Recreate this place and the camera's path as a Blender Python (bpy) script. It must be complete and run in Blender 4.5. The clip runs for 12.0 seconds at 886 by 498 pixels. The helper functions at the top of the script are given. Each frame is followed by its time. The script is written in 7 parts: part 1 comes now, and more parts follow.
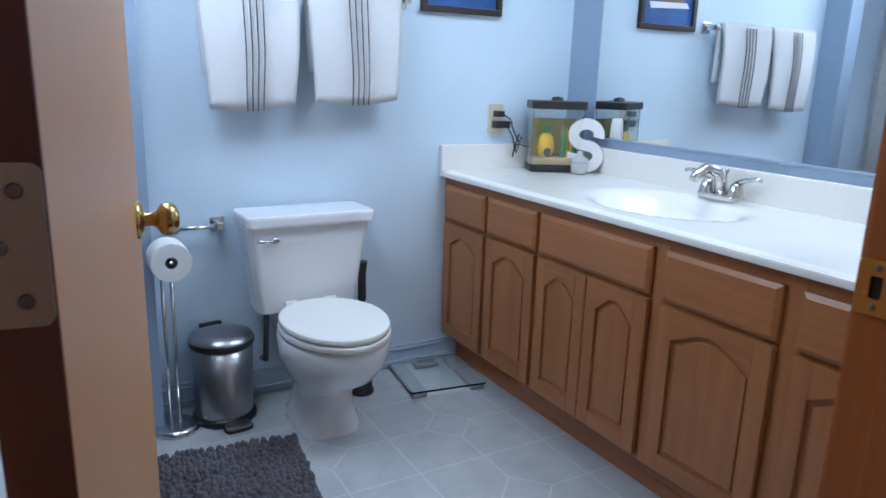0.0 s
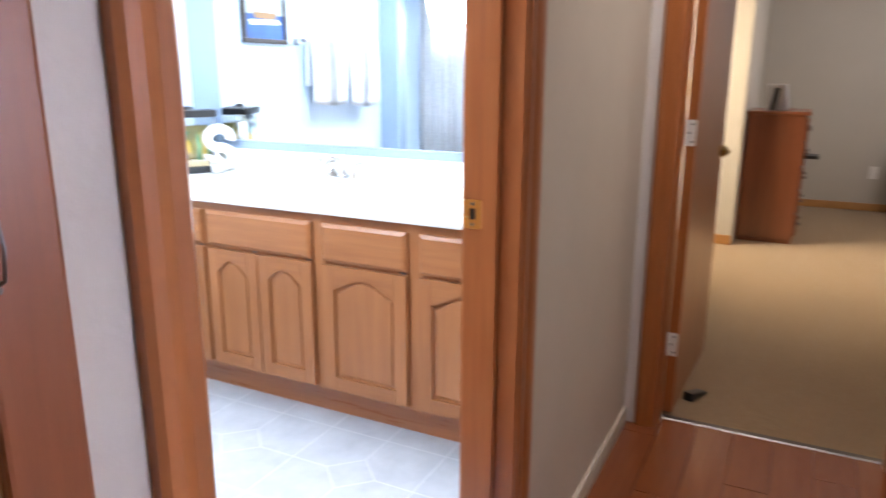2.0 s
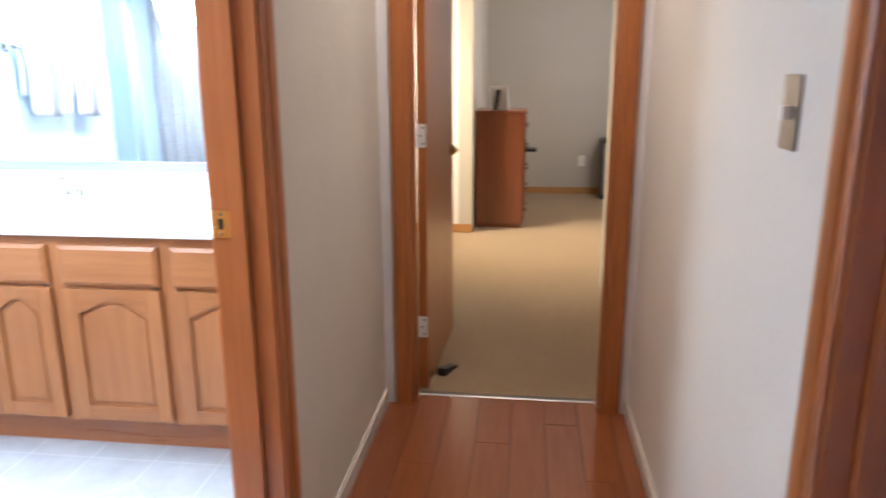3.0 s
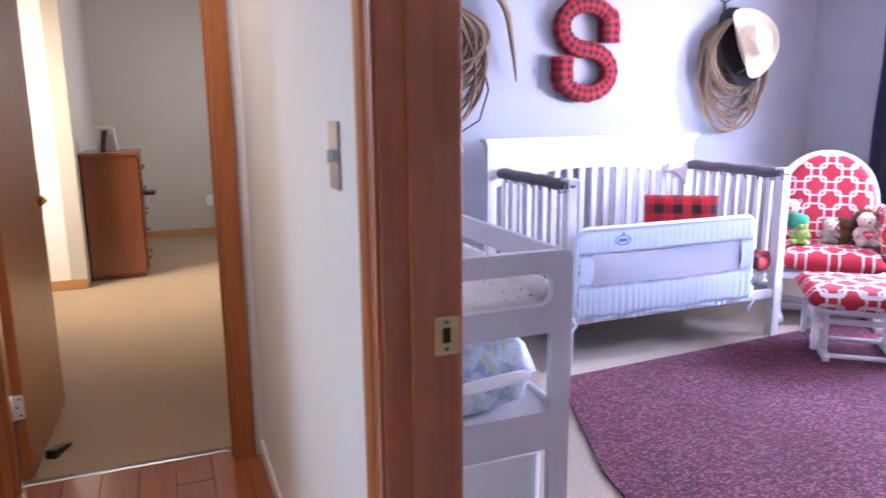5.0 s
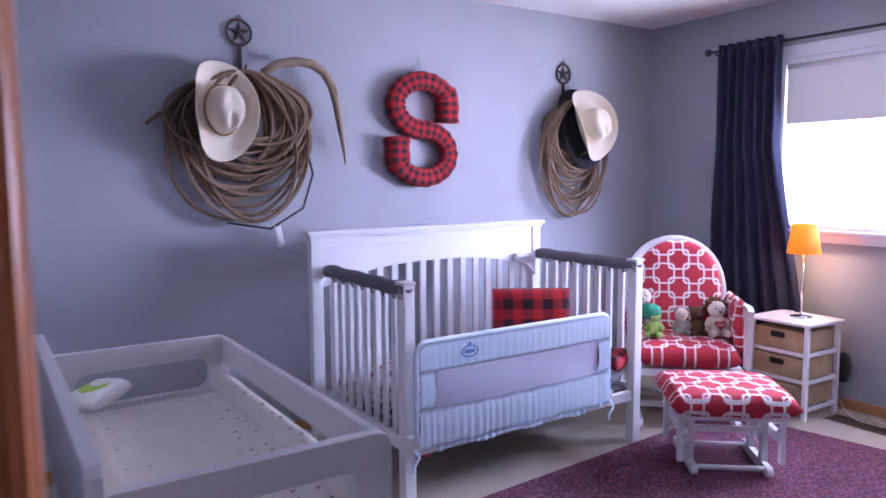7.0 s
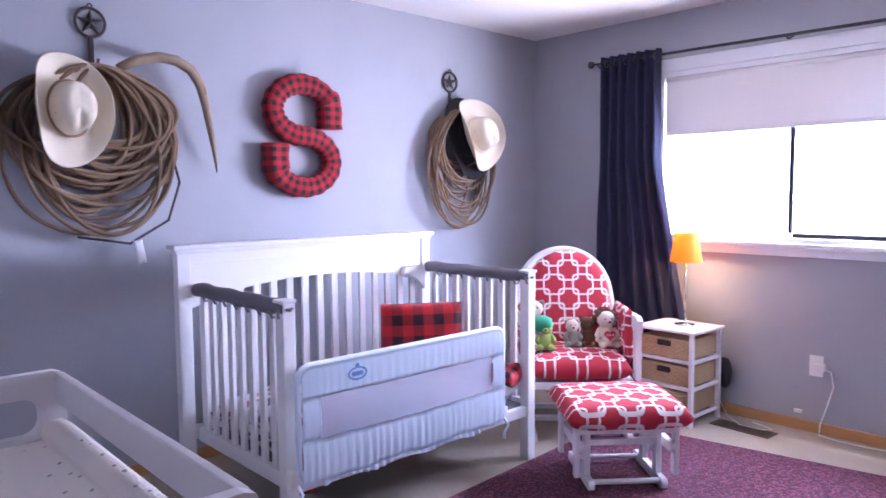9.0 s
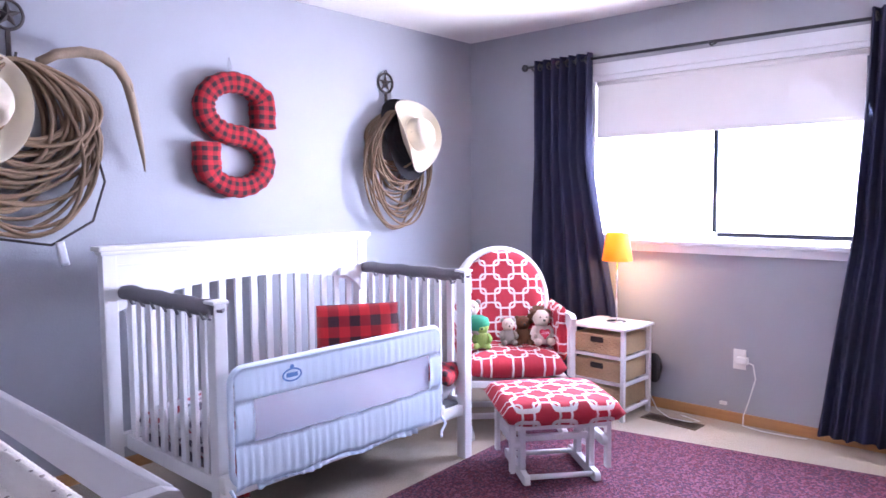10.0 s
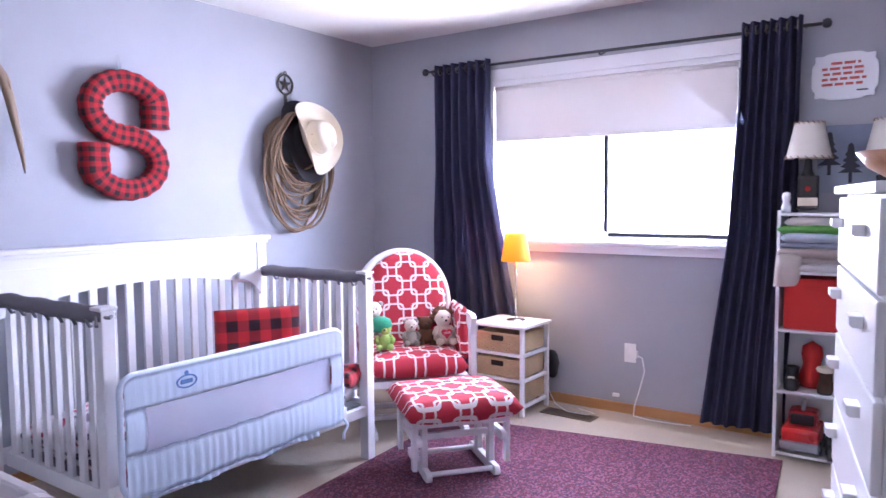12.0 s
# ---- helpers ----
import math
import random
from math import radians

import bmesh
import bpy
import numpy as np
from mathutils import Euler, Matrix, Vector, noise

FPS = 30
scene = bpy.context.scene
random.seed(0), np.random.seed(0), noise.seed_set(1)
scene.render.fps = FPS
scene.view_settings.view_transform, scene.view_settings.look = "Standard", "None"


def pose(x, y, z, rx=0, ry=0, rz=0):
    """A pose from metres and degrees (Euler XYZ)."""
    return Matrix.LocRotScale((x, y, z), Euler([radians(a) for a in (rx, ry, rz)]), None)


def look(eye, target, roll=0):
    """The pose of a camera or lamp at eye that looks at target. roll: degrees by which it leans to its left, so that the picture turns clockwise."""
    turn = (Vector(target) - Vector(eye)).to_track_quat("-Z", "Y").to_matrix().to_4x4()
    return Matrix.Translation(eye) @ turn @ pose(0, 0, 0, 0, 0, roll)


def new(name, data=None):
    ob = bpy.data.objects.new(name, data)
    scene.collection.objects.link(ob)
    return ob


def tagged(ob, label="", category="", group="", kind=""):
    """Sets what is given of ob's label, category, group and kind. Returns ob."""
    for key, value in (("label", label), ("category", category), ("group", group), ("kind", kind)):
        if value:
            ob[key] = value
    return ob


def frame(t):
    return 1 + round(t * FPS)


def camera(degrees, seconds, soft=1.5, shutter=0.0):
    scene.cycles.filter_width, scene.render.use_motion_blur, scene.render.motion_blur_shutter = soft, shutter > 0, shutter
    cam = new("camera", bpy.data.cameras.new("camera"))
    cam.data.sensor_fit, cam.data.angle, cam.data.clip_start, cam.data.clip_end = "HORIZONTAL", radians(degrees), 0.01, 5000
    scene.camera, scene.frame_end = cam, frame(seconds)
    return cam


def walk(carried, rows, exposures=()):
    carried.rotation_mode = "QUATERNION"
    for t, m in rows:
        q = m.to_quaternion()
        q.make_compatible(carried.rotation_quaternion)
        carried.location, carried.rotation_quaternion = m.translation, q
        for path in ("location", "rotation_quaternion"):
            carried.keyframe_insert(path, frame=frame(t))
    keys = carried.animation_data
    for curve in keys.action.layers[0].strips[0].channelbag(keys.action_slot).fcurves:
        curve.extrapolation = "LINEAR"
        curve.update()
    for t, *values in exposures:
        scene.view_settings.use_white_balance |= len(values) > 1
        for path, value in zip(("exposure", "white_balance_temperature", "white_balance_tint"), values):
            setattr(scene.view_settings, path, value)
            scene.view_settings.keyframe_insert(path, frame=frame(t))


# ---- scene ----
cam = camera(64.4, 12.0, 1.5, 0.5)
PATH = [
    (0, (0.631, 2.199, 1.172), (1.603, 3.879, 0.69), 1.8),
    (0.5, (0.546, 2.125, 1.175), (1.624, 3.74, 0.696), 1.8),
    (1, (0.37, 2.051, 1.183), (1.642, 3.519, 0.707), 1.5),
    (1.5, (0.203, 2.027, 1.231), (1.707, 3.254, 0.749), 0.6),
    (2, (0.106, 2.011, 1.244), (1.84, 2.882, 0.76), 0.2),
    (2.5, (0.02, 1.971, 1.269), (1.879, 2.523, 0.78), 0.0),
    (3, (-0.019, 1.94, 1.277), (1.907, 2.173, 0.795), -0.2),
    (3.5, (-0.056, 1.915, 1.287), (1.888, 1.827, 0.826), -0.1),
    (3.7, (-0.051, 1.921, 1.284), (1.886, 1.715, 0.832), -0.2),
    (5.3, (-0.036, 1.765, 1.305), (1.761, 0.972, 0.927), -0.4),
    (5.5, (0.006, 1.73, 1.318), (1.788, 0.9, 0.952), -0.3),
    (6, (0.155, 1.646, 1.357), (1.902, 0.722, 1.049), -0.3),
    (6.5, (0.313, 1.567, 1.364), (2.008, 0.532, 1.127), -0.3),
    (7, (0.442, 1.429, 1.368), (2.098, 0.325, 1.17), -0.4),
    (8.8, (0.617, 1.285, 1.342), (2.102, -0.046, 1.184), -0.5),
    (9, (0.614, 1.309, 1.337), (2.071, -0.052, 1.18), -0.4),
    (9.5, (0.616, 1.308, 1.322), (2.002, -0.126, 1.173), -0.3),
    (10, (0.598, 1.304, 1.321), (1.932, -0.178, 1.172), -0.4),
    (10.5, (0.581, 1.309, 1.326), (1.867, -0.215, 1.177), -0.4),
    (11, (0.557, 1.303, 1.316), (1.8, -0.257, 1.173), -0.5),
    (11.5, (0.546, 1.307, 1.316), (1.734, -0.296, 1.173), -0.5),
    (12, (0.544, 1.309, 1.316), (1.675, -0.334, 1.174), -0.5),
]
EXPOSURES = [(0, -1.15, 6250, 11), (0.5, -0.72, 6250, 11), (1, -0.05, 6600, 13), (1.5, 0.35, 6700, 15), (2, 0.66, 6700, 15), (2.5, 0.95, 6700, 14), (3, 1.0, 6600, 13),
             (3.7, 0.88, 6500, 14), (5.3, 0.98, 5850, 21), (5.5, 0.94, 5800, 22), (6, 0.62, 5800, 22), (6.5, 0.28, 5750, 22), (7, 0.02, 5850, 22), (9, 0.38, 6050, 19),
             (9.5, 0.55, 6150, 17), (10, 0.77, 6200, 15), (10.5, 1.0, 6300, 15), (11, 1.1, 6350, 15), (11.5, 0.85, 6250, 15), (12, 0.62, 6150, 14)]
walk(cam, [(t, look(eye, target, roll)) for t, eye, target, roll in PATH], EXPOSURES)

# ---- world and light ----
world = bpy.data.worlds.new("sky")
scene.world = world
world.use_nodes = True
wn = world.node_tree
sky = wn.nodes.new("ShaderNodeTexSky")
sky.sky_type = 'NISHITA'
sky.sun_disc = False
sky.sun_elevation = radians(48)
sky.sun_rotation = radians(40)
wn.links.new(sky.outputs[0], wn.nodes["Background"].inputs[0])
wn.nodes["Background"].inputs[1].default_value = 0.1


def lamp(name, kind, m, power, colour, size=None, size_y=None, angle=None):
    d = bpy.data.lights.new(name, kind)
    d.energy, d.color = power, colour
    if kind == 'AREA':
        d.shape = 'RECTANGLE'
        d.size, d.size_y = size, size_y
    elif kind == 'POINT':
        d.shadow_soft_size = size
    elif kind == 'SUN':
        d.angle = radians(angle)
    ob = new(name, d)
    ob.matrix_world = m
    return ob


lamp("sun_light", 'SUN', look((8, 6, 12), (3, 8, 0)), 2.5, (1.0, 0.94, 0.86), angle=0.5)
lamp("nursery_sky_daylight", 'AREA', look((1.90, -3.25, 1.58), (3.3, -1.4, 0.05)), 44, (0.58, 0.675, 1.0), 1.5, 0.9).data.spread = radians(135)
lamp("nursery_window_daylight", 'AREA', look((2.18, -2.95, 1.42), (2.3, -0.5, 0.25)), 70, (0.62, 0.69, 1.0), 1.5, 0.55)
lamp("nursery_ground_daylight", 'AREA', look((2.18, -3.05, 1.12), (2.25, -1.0, 2.3)), 86, (0.93, 0.89, 1.0), 1.6, 0.5)
# unseen vanity light assumed above the mirror, placed near the ceiling
lamp("vanity_light", 'AREA', look((2.2, 3.5, 2.36), (1.6, 3.6, 0)), 64, (0.69, 0.84, 1.0), 0.5, 1.2)
# unseen fill added in mid-room to brighten the vanity fronts
lamp("bathroom_fill", 'AREA', look((0.75, 3.90, 1.75), (2.2, 3.6, 0.5)), 45, (0.70, 0.84, 1.0), 0.8, 0.8)
# added fill under the hall ceiling, without any fixture there
lamp("hall_fill", 'AREA', look((2.10, 2.06, 2.42), (2.25, 2.0, 0.6)), 4.6, (1.0, 0.93, 0.88), 0.3, 0.3).data.spread = radians(120)
lamp("bedroom_window_daylight", 'AREA', look((5.0, 3.85, 1.6), (5.75, 1.4, 0.6)), 35, (1.0, 0.83, 0.58), 1.2, 1.2).data.spread = radians(95)
# fill added inside the closed south wall for the bedroom's far end
lamp("bedroom_far_fill", 'AREA', look((6.2, 0.75, 1.6), (6.8, 3, 1.0)), 10, (0.95, 0.95, 1.0), 1.2, 1.1)
lamp("table_lamp_bulb", 'POINT', pose(2.655, -2.56, 0.934), 9, (1.0, 0.66, 0.32), 0.012)


# ---- materials ----
def node(nt, kind, **kw):
    n = nt.nodes.new(kind)
    for k, v in kw.items():
        n.inputs[k].default_value = v
    return n


def mth(nt, op, a, b=0.0, c=0.0):
    n = nt.nodes.new("ShaderNodeMath")
    n.operation = op
    for i, v in enumerate((a, b, c)):
        if isinstance(v, (int, float)):
            n.inputs[i].default_value = v
        else:
            nt.links.new(v, n.inputs[i])
    return n.outputs[0]


def mix(nt, fac, a, b, blend='MIX'):
    n = nt.nodes.new("ShaderNodeMix")
    n.data_type = 'RGBA'
    n.blend_type = blend
    for i, v in ((0, fac), (6, a), (7, b)):
        if isinstance(v, (int, float)):
            n.inputs[i].default_value = v
        elif isinstance(v, tuple):
            n.inputs[i].default_value = (*v, 1)
        else:
            nt.links.new(v, n.inputs[i])
    return n.outputs[2]


def noise_tex(nt, scale, detail=4.0, stretch=(1, 1, 1), rough=0.55, space=3):
    co = nt.nodes.new("ShaderNodeTexCoord")
    mp = nt.nodes.new("ShaderNodeMapping")
    mp.inputs["Scale"].default_value = stretch
    nt.links.new(co.outputs[space], mp.inputs[0])
    n = node(nt, "ShaderNodeTexNoise", Scale=scale, Detail=detail, Roughness=rough)
    nt.links.new(mp.outputs[0], n.inputs[0])
    return n.outputs[0]


def ramp(nt, fac, lo, hi):
    n = nt.nodes.new("ShaderNodeMapRange")
    nt.links.new(fac, n.inputs[0])
    n.inputs[1].default_value, n.inputs[2].default_value = lo, hi
    return n.outputs[0]


def base_mat(name, rough=0.6, metal=0.0, coat=0.0):
    m = bpy.data.materials.new(name)
    m.use_nodes = True
    nt = m.node_tree
    b = nt.nodes["Principled BSDF"]
    b.inputs["Roughness"].default_value = rough
    b.inputs["Metallic"].default_value = metal
    b.inputs["Coat Weight"].default_value = coat
    b.inputs["Coat Roughness"].default_value = 0.15
    return m, nt, b


def bump(nt, b, height, strength, distance=0.01):
    n = nt.nodes.new("ShaderNodeBump")
    n.inputs["Strength"].default_value = strength
    n.inputs["Distance"].default_value = distance
    nt.links.new(height, n.inputs["Height"])
    nt.links.new(n.outputs[0], b.inputs["Normal"])


def paint(name, col, rough=0.55, grain=60, bumpy=0.12, vary=0.06, coat=0.0, metal=0.0, stretch=(1, 1, 1)):
    """A surface with broad mottling, fine grain and relief."""
    m, nt, b = base_mat(name, rough, metal, coat)
    dark = tuple(c * (1 - 2 * vary) for c in col)
    light = tuple(min(1, c * (1 + vary)) for c in col)
    broad = ramp(nt, noise_tex(nt, 2.2, 3), 0.3, 0.7)
    fine = noise_tex(nt, grain, 4, stretch)
    c = mix(nt, mth(nt, 'ADD', mth(nt, 'MULTIPLY', broad, 0.6), mth(nt, 'MULTIPLY', fine, 0.4)), dark, light)
    nt.links.new(c, b.inputs["Base Color"])
    rr = mth(nt, 'ADD', rough - 0.08, mth(nt, 'MULTIPLY', noise_tex(nt, 9, 3), 0.16))
    nt.links.new(rr, b.inputs["Roughness"])
    if bumpy:
        bump(nt, b, fine, bumpy, 0.004)
    return m


def wood(name, dark, light, along='z', rough=0.35, coat=0.3, scale=14):
    m, nt, b = base_mat(name, rough, 0, coat)
    st = {'x': (0.06, 1, 1), 'y': (1, 0.06, 1), 'z': (1, 1, 0.06)}[along]
    g = noise_tex(nt, scale * 4, 6, st, 0.65)
    w = noise_tex(nt, scale * 0.7, 3, st)
    broad = noise_tex(nt, 3.0, 2)
    f = mth(nt, 'ADD', mth(nt, 'MULTIPLY', ramp(nt, g, 0.3, 0.7), 0.45), mth(nt, 'ADD', mth(nt, 'MULTIPLY', ramp(nt, w, 0.3, 0.7), 0.35), mth(nt, 'MULTIPLY', broad, 0.2)))
    info = nt.nodes.new("ShaderNodeObjectInfo")
    f = mth(nt, 'ADD', f, mth(nt, 'MULTIPLY', mth(nt, 'SUBTRACT', info.outputs["Random"], 0.5), 0.22))
    nt.links.new(mix(nt, f, dark, light), b.inputs["Base Color"])
    rr = mth(nt, 'ADD', rough - 0.06, mth(nt, 'MULTIPLY', g, 0.14))
    nt.links.new(rr, b.inputs["Roughness"])
    bump(nt, b, g, 0.04, 0.001)
    return m


def carpet_mat(name, colours, size, depth):
    m, nt, b = base_mat(name, 0.95)
    v = node(nt, "ShaderNodeTexVoronoi", Scale=size)
    co = nt.nodes.new("ShaderNodeTexCoord")
    nt.links.new(co.outputs[3], v.inputs["Vector"])
    sep = nt.nodes.new("ShaderNodeSeparateColor")
    nt.links.new(v.outputs["Color"], sep.inputs[0])
    broad = ramp(nt, noise_tex(nt, 1.6, 4), 0.3, 0.7)
    c = mix(nt, mth(nt, 'GREATER_THAN', sep.outputs[0], 0.5), colours[0], colours[1])
    c = mix(nt, mth(nt, 'GREATER_THAN', sep.outputs[1], 0.72), c, colours[2])
    c = mix(nt, mth(nt, 'MULTIPLY', broad, 0.25), c, tuple(x * 0.6 for x in colours[0]))
    nt.links.new(c, b.inputs["Base Color"])
    h = mth(nt, 'ADD', v.outputs["Distance"], mth(nt, 'MULTIPLY', noise_tex(nt, size * 2, 3), 0.6))
    bump(nt, b, h, depth, 0.008)
    b.inputs["Sheen Weight"].default_value = 0.25
    return m


def uv_check(name, red, black, white_mix, period, rough=0.9):
    """Woven buffalo check on the uv map, in metres."""
    m, nt, b = base_mat(name, rough)
    uv = nt.nodes.new("ShaderNodeUVMap")
    sep = nt.nodes.new("ShaderNodeSeparateXYZ")
    nt.links.new(uv.outputs[0], sep.inputs[0])
    bars = []
    for k in (0, 1):
        f = mth(nt, 'FRACT', mth(nt, 'DIVIDE', sep.outputs[k], period))
        bars.append(mth(nt, 'GREATER_THAN', f, 0.5))
    s = mth(nt, 'MULTIPLY', mth(nt, 'ADD', bars[0], bars[1]), 0.5)
    c = mix(nt, s, red, black)
    c = mix(nt, mth(nt, 'MULTIPLY', noise_tex(nt, 300, 2), 0.3), c, white_mix)
    nt.links.new(c, b.inputs["Base Color"])
    bump(nt, b, noise_tex(nt, 220, 3), 0.25, 0.004)
    b.inputs["Sheen Weight"].default_value = 0.3
    return m


def lattice_fabric(name, red, white, period):
    """Red cotton printed with white interlocking rounded links, on the uv map in metres."""
    m, nt, b = base_mat(name, 0.85)
    uv = nt.nodes.new("ShaderNodeUVMap")
    sep = nt.nodes.new("ShaderNodeSeparateXYZ")
    nt.links.new(uv.outputs[0], sep.inputs[0])
    def near(k, shift):
        f = mth(nt, 'FRACT', mth(nt, 'ADD', mth(nt, 'DIVIDE', sep.outputs[k], 2 * period), shift))
        return mth(nt, 'MULTIPLY', mth(nt, 'ABSOLUTE', mth(nt, 'SUBTRACT', f, 0.5)), 2.0)

    def ring(u, v):
        n = mth(nt, 'POWER', mth(nt, 'ADD', mth(nt, 'POWER', u, 5.0), mth(nt, 'POWER', v, 5.0)), 0.2)
        return mth(nt, 'LESS_THAN', mth(nt, 'ABSOLUTE', mth(nt, 'SUBTRACT', n, 0.69)), 0.062)
    s = mth(nt, 'MAXIMUM', ring(near(0, 0.0), near(1, 0.0)), ring(near(0, 0.5), near(1, 0.5)))
    c = mix(nt, s, red, white)
    c = mix(nt, mth(nt, 'MULTIPLY', noise_tex(nt, 260, 2), 0.18), c, tuple(x * 0.5 for x in red))
    nt.links.new(c, b.inputs["Base Color"])
    bump(nt, b, noise_tex(nt, 14, 3), 0.25, 0.02)
    return m


def glass_mat(name, tint=(1, 1, 1), rough=0.0):
    m, nt, b = base_mat(name, rough)
    b.inputs["Transmission Weight"].default_value = 1.0
    b.inputs["Base Color"].default_value = (*tint, 1)
    b.inputs["IOR"].default_value = 1.45
    return m


def glow(name, col, strength):
    m, nt, b = base_mat(name, 0.9)
    b.inputs["Base Color"].default_value = (*col, 1)
    b.inputs["Emission Color"].default_value = (*col, 1)
    b.inputs["Emission Strength"].default_value = strength
    return m


WALL_GREY = paint("grey_wall_paint", (0.37, 0.375, 0.41), 0.6, 90, 0.25, 0.04)
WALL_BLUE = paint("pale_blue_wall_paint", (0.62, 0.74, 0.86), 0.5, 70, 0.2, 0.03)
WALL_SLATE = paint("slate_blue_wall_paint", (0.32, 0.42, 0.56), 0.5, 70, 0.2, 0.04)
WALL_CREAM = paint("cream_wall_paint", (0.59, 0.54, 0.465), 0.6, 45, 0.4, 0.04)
# hall paint lightened for daylight that falls through the bathroom door
WALL_OFFWHITE_LIT = paint("lit_off_white_paint", (0.70, 0.665, 0.605), 0.6, 45, 0.35, 0.04)
# whiter colour for two wall faces that catch the light
WALL_WHITE_LIT = paint("lit_white_paint", (0.78, 0.76, 0.76), 0.55, 60, 0.2, 0.03)
WALL_BEIGE = paint("beige_bedroom_paint", (0.50, 0.47, 0.42), 0.65, 60, 0.2, 0.03)
CEILING = paint("white_ceiling_paint", (0.78, 0.76, 0.74), 0.8, 35, 0.7, 0.04)
TRIM_WHITE = paint("white_trim_paint", (0.82, 0.82, 0.84), 0.4, 60, 0.06, 0.03)
CASING = wood("varnished_fir", (0.32, 0.098, 0.028), (0.50, 0.178, 0.055), 'z', 0.30, 0.25)
CASING_X = wood("varnished_fir_x", (0.32, 0.098, 0.028), (0.50, 0.178, 0.055), 'x', 0.28, 0.5)
CASING_Y = wood("varnished_fir_y", (0.32, 0.098, 0.028), (0.50, 0.178, 0.055), 'y', 0.28, 0.5)
# door edge wood with the dim hall's shade put into its colour
DOOR_EDGE = wood("dark_shaded_door_edge", (0.095, 0.026, 0.013), (0.15, 0.042, 0.020), 'z', 0.45, 0.1)
HINGE_BRONZE = paint("tarnished_bronze", (0.44, 0.35, 0.25), 0.45, 60, 0.1, 0.12, 0, 1.0)
DOOR_WOOD = wood("flat_door_veneer", (0.55, 0.255, 0.115), (0.60, 0.30, 0.14), 'z', 0.46, 0.08, 7)
CLOSET_WOOD = wood("dark_red_closet_wood", (0.16, 0.042, 0.013), (0.26, 0.078, 0.024), 'z', 0.32, 0.2)
OAK = wood("oak_cabinet_wood", (0.25, 0.088, 0.026), (0.42, 0.165, 0.056), 'z', 0.45, 0.15)
OAK_Y = wood("oak_cabinet_wood_cross", (0.25, 0.088, 0.026), (0.42, 0.165, 0.056), 'y', 0.45, 0.15)
OAK_BASE = wood("oak_baseboard", (0.36, 0.17, 0.06), (0.52, 0.27, 0.10), 'x', 0.4, 0.2)
LAMINATE = wood("red_laminate", (0.19, 0.050, 0.018), (0.29, 0.088, 0.030), 'x', 0.22, 0.3, 10)
DRESSER_WOOD = wood("cherry_dresser_wood", (0.15, 0.045, 0.022), (0.28, 0.095, 0.045), 'z', 0.3, 0.4)
BEIGE_CARPET = carpet_mat("beige_carpet", ((0.43, 0.345, 0.25), (0.48, 0.39, 0.285), (0.365, 0.29, 0.21)), 260, 0.5)
FAR_CARPET = carpet_mat("tan_carpet", ((0.34, 0.222, 0.115), (0.39, 0.265, 0.14), (0.285, 0.185, 0.092)), 200, 0.5)
RUG = carpet_mat("berry_rug_pile", ((0.125, 0.014, 0.032), (0.055, 0.016, 0.048), (0.24, 0.075, 0.12)), 120, 0.9)
COUNTER = paint("cultured_marble", (0.84, 0.82, 0.79), 0.16, 8, 0.0, 0.03, 0.3)
PORCELAIN = paint("white_porcelain", (0.82, 0.83, 0.86), 0.12, 10, 0.0, 0.02, 0.4)
CHROME = paint("chrome", (0.72, 0.73, 0.75), 0.16, 80, 0.0, 0.03, 0, 1.0)
STEEL = paint("brushed_steel", (0.38, 0.38, 0.39), 0.30, 50, 0.05, 0.06, 0, 1.0, (1, 1, 0.03))
BRASS = paint("aged_brass", (0.58, 0.40, 0.16), 0.24, 60, 0.0, 0.08, 0, 1.0)
PEWTER = paint("antique_pewter", (0.20, 0.18, 0.17), 0.38, 60, 0.1, 0.10, 0, 1.0)
BLACK_PLASTIC = paint("black_plastic", (0.02, 0.02, 0.022), 0.35, 90, 0.05, 0.1)
GREY_PLASTIC = paint("grey_plastic", (0.30, 0.31, 0.33), 0.4, 90, 0.05, 0.06)
WHITE_PLASTIC = paint("white_plastic", (0.80, 0.79, 0.76), 0.35, 90, 0.0, 0.03)
IVORY_PLASTIC = paint("ivory_plastic", (0.68, 0.62, 0.48), 0.35, 90, 0.0, 0.03)
TOWEL = paint("white_terry", (0.80, 0.81, 0.84), 0.95, 420, 0.9, 0.04)
STRIPE = paint("charcoal_stripe", (0.05, 0.055, 0.07), 0.9, 300, 0.4, 0.1)
PAPER = paint("tissue_paper", (0.83, 0.83, 0.85), 0.9, 120, 0.3, 0.03)
NAVY = paint("navy_curtain_cloth", (0.020, 0.021, 0.055), 0.95, 260, 0.3, 0.12)
SHADE_CLOTH = paint("white_roller_shade", (0.78, 0.75, 0.74), 0.85, 240, 0.2, 0.02)
nt = SHADE_CLOTH.node_tree
trans = node(nt, "ShaderNodeBsdfTranslucent", Color=(0.80, 0.76, 0.74, 1))
blend = node(nt, "ShaderNodeMixShader", Fac=0.09)
nt.links.new(nt.nodes["Principled BSDF"].outputs[0], blend.inputs[1])
nt.links.new(trans.outputs[0], blend.inputs[2])
nt.links.new(blend.outputs[0], nt.nodes["Material Output"].inputs[0])
CRIB_WHITE = paint("satin_white_wood", (0.78, 0.77, 0.77), 0.35, 50, 0.05, 0.03)
TABLE_GREY = paint("pale_grey_painted_wood", (0.56, 0.535, 0.535), 0.4, 50, 0.06, 0.03)
GREY_CLOTH = paint("grey_fleece", (0.19, 0.18, 0.20), 0.95, 220, 0.6, 0.08)
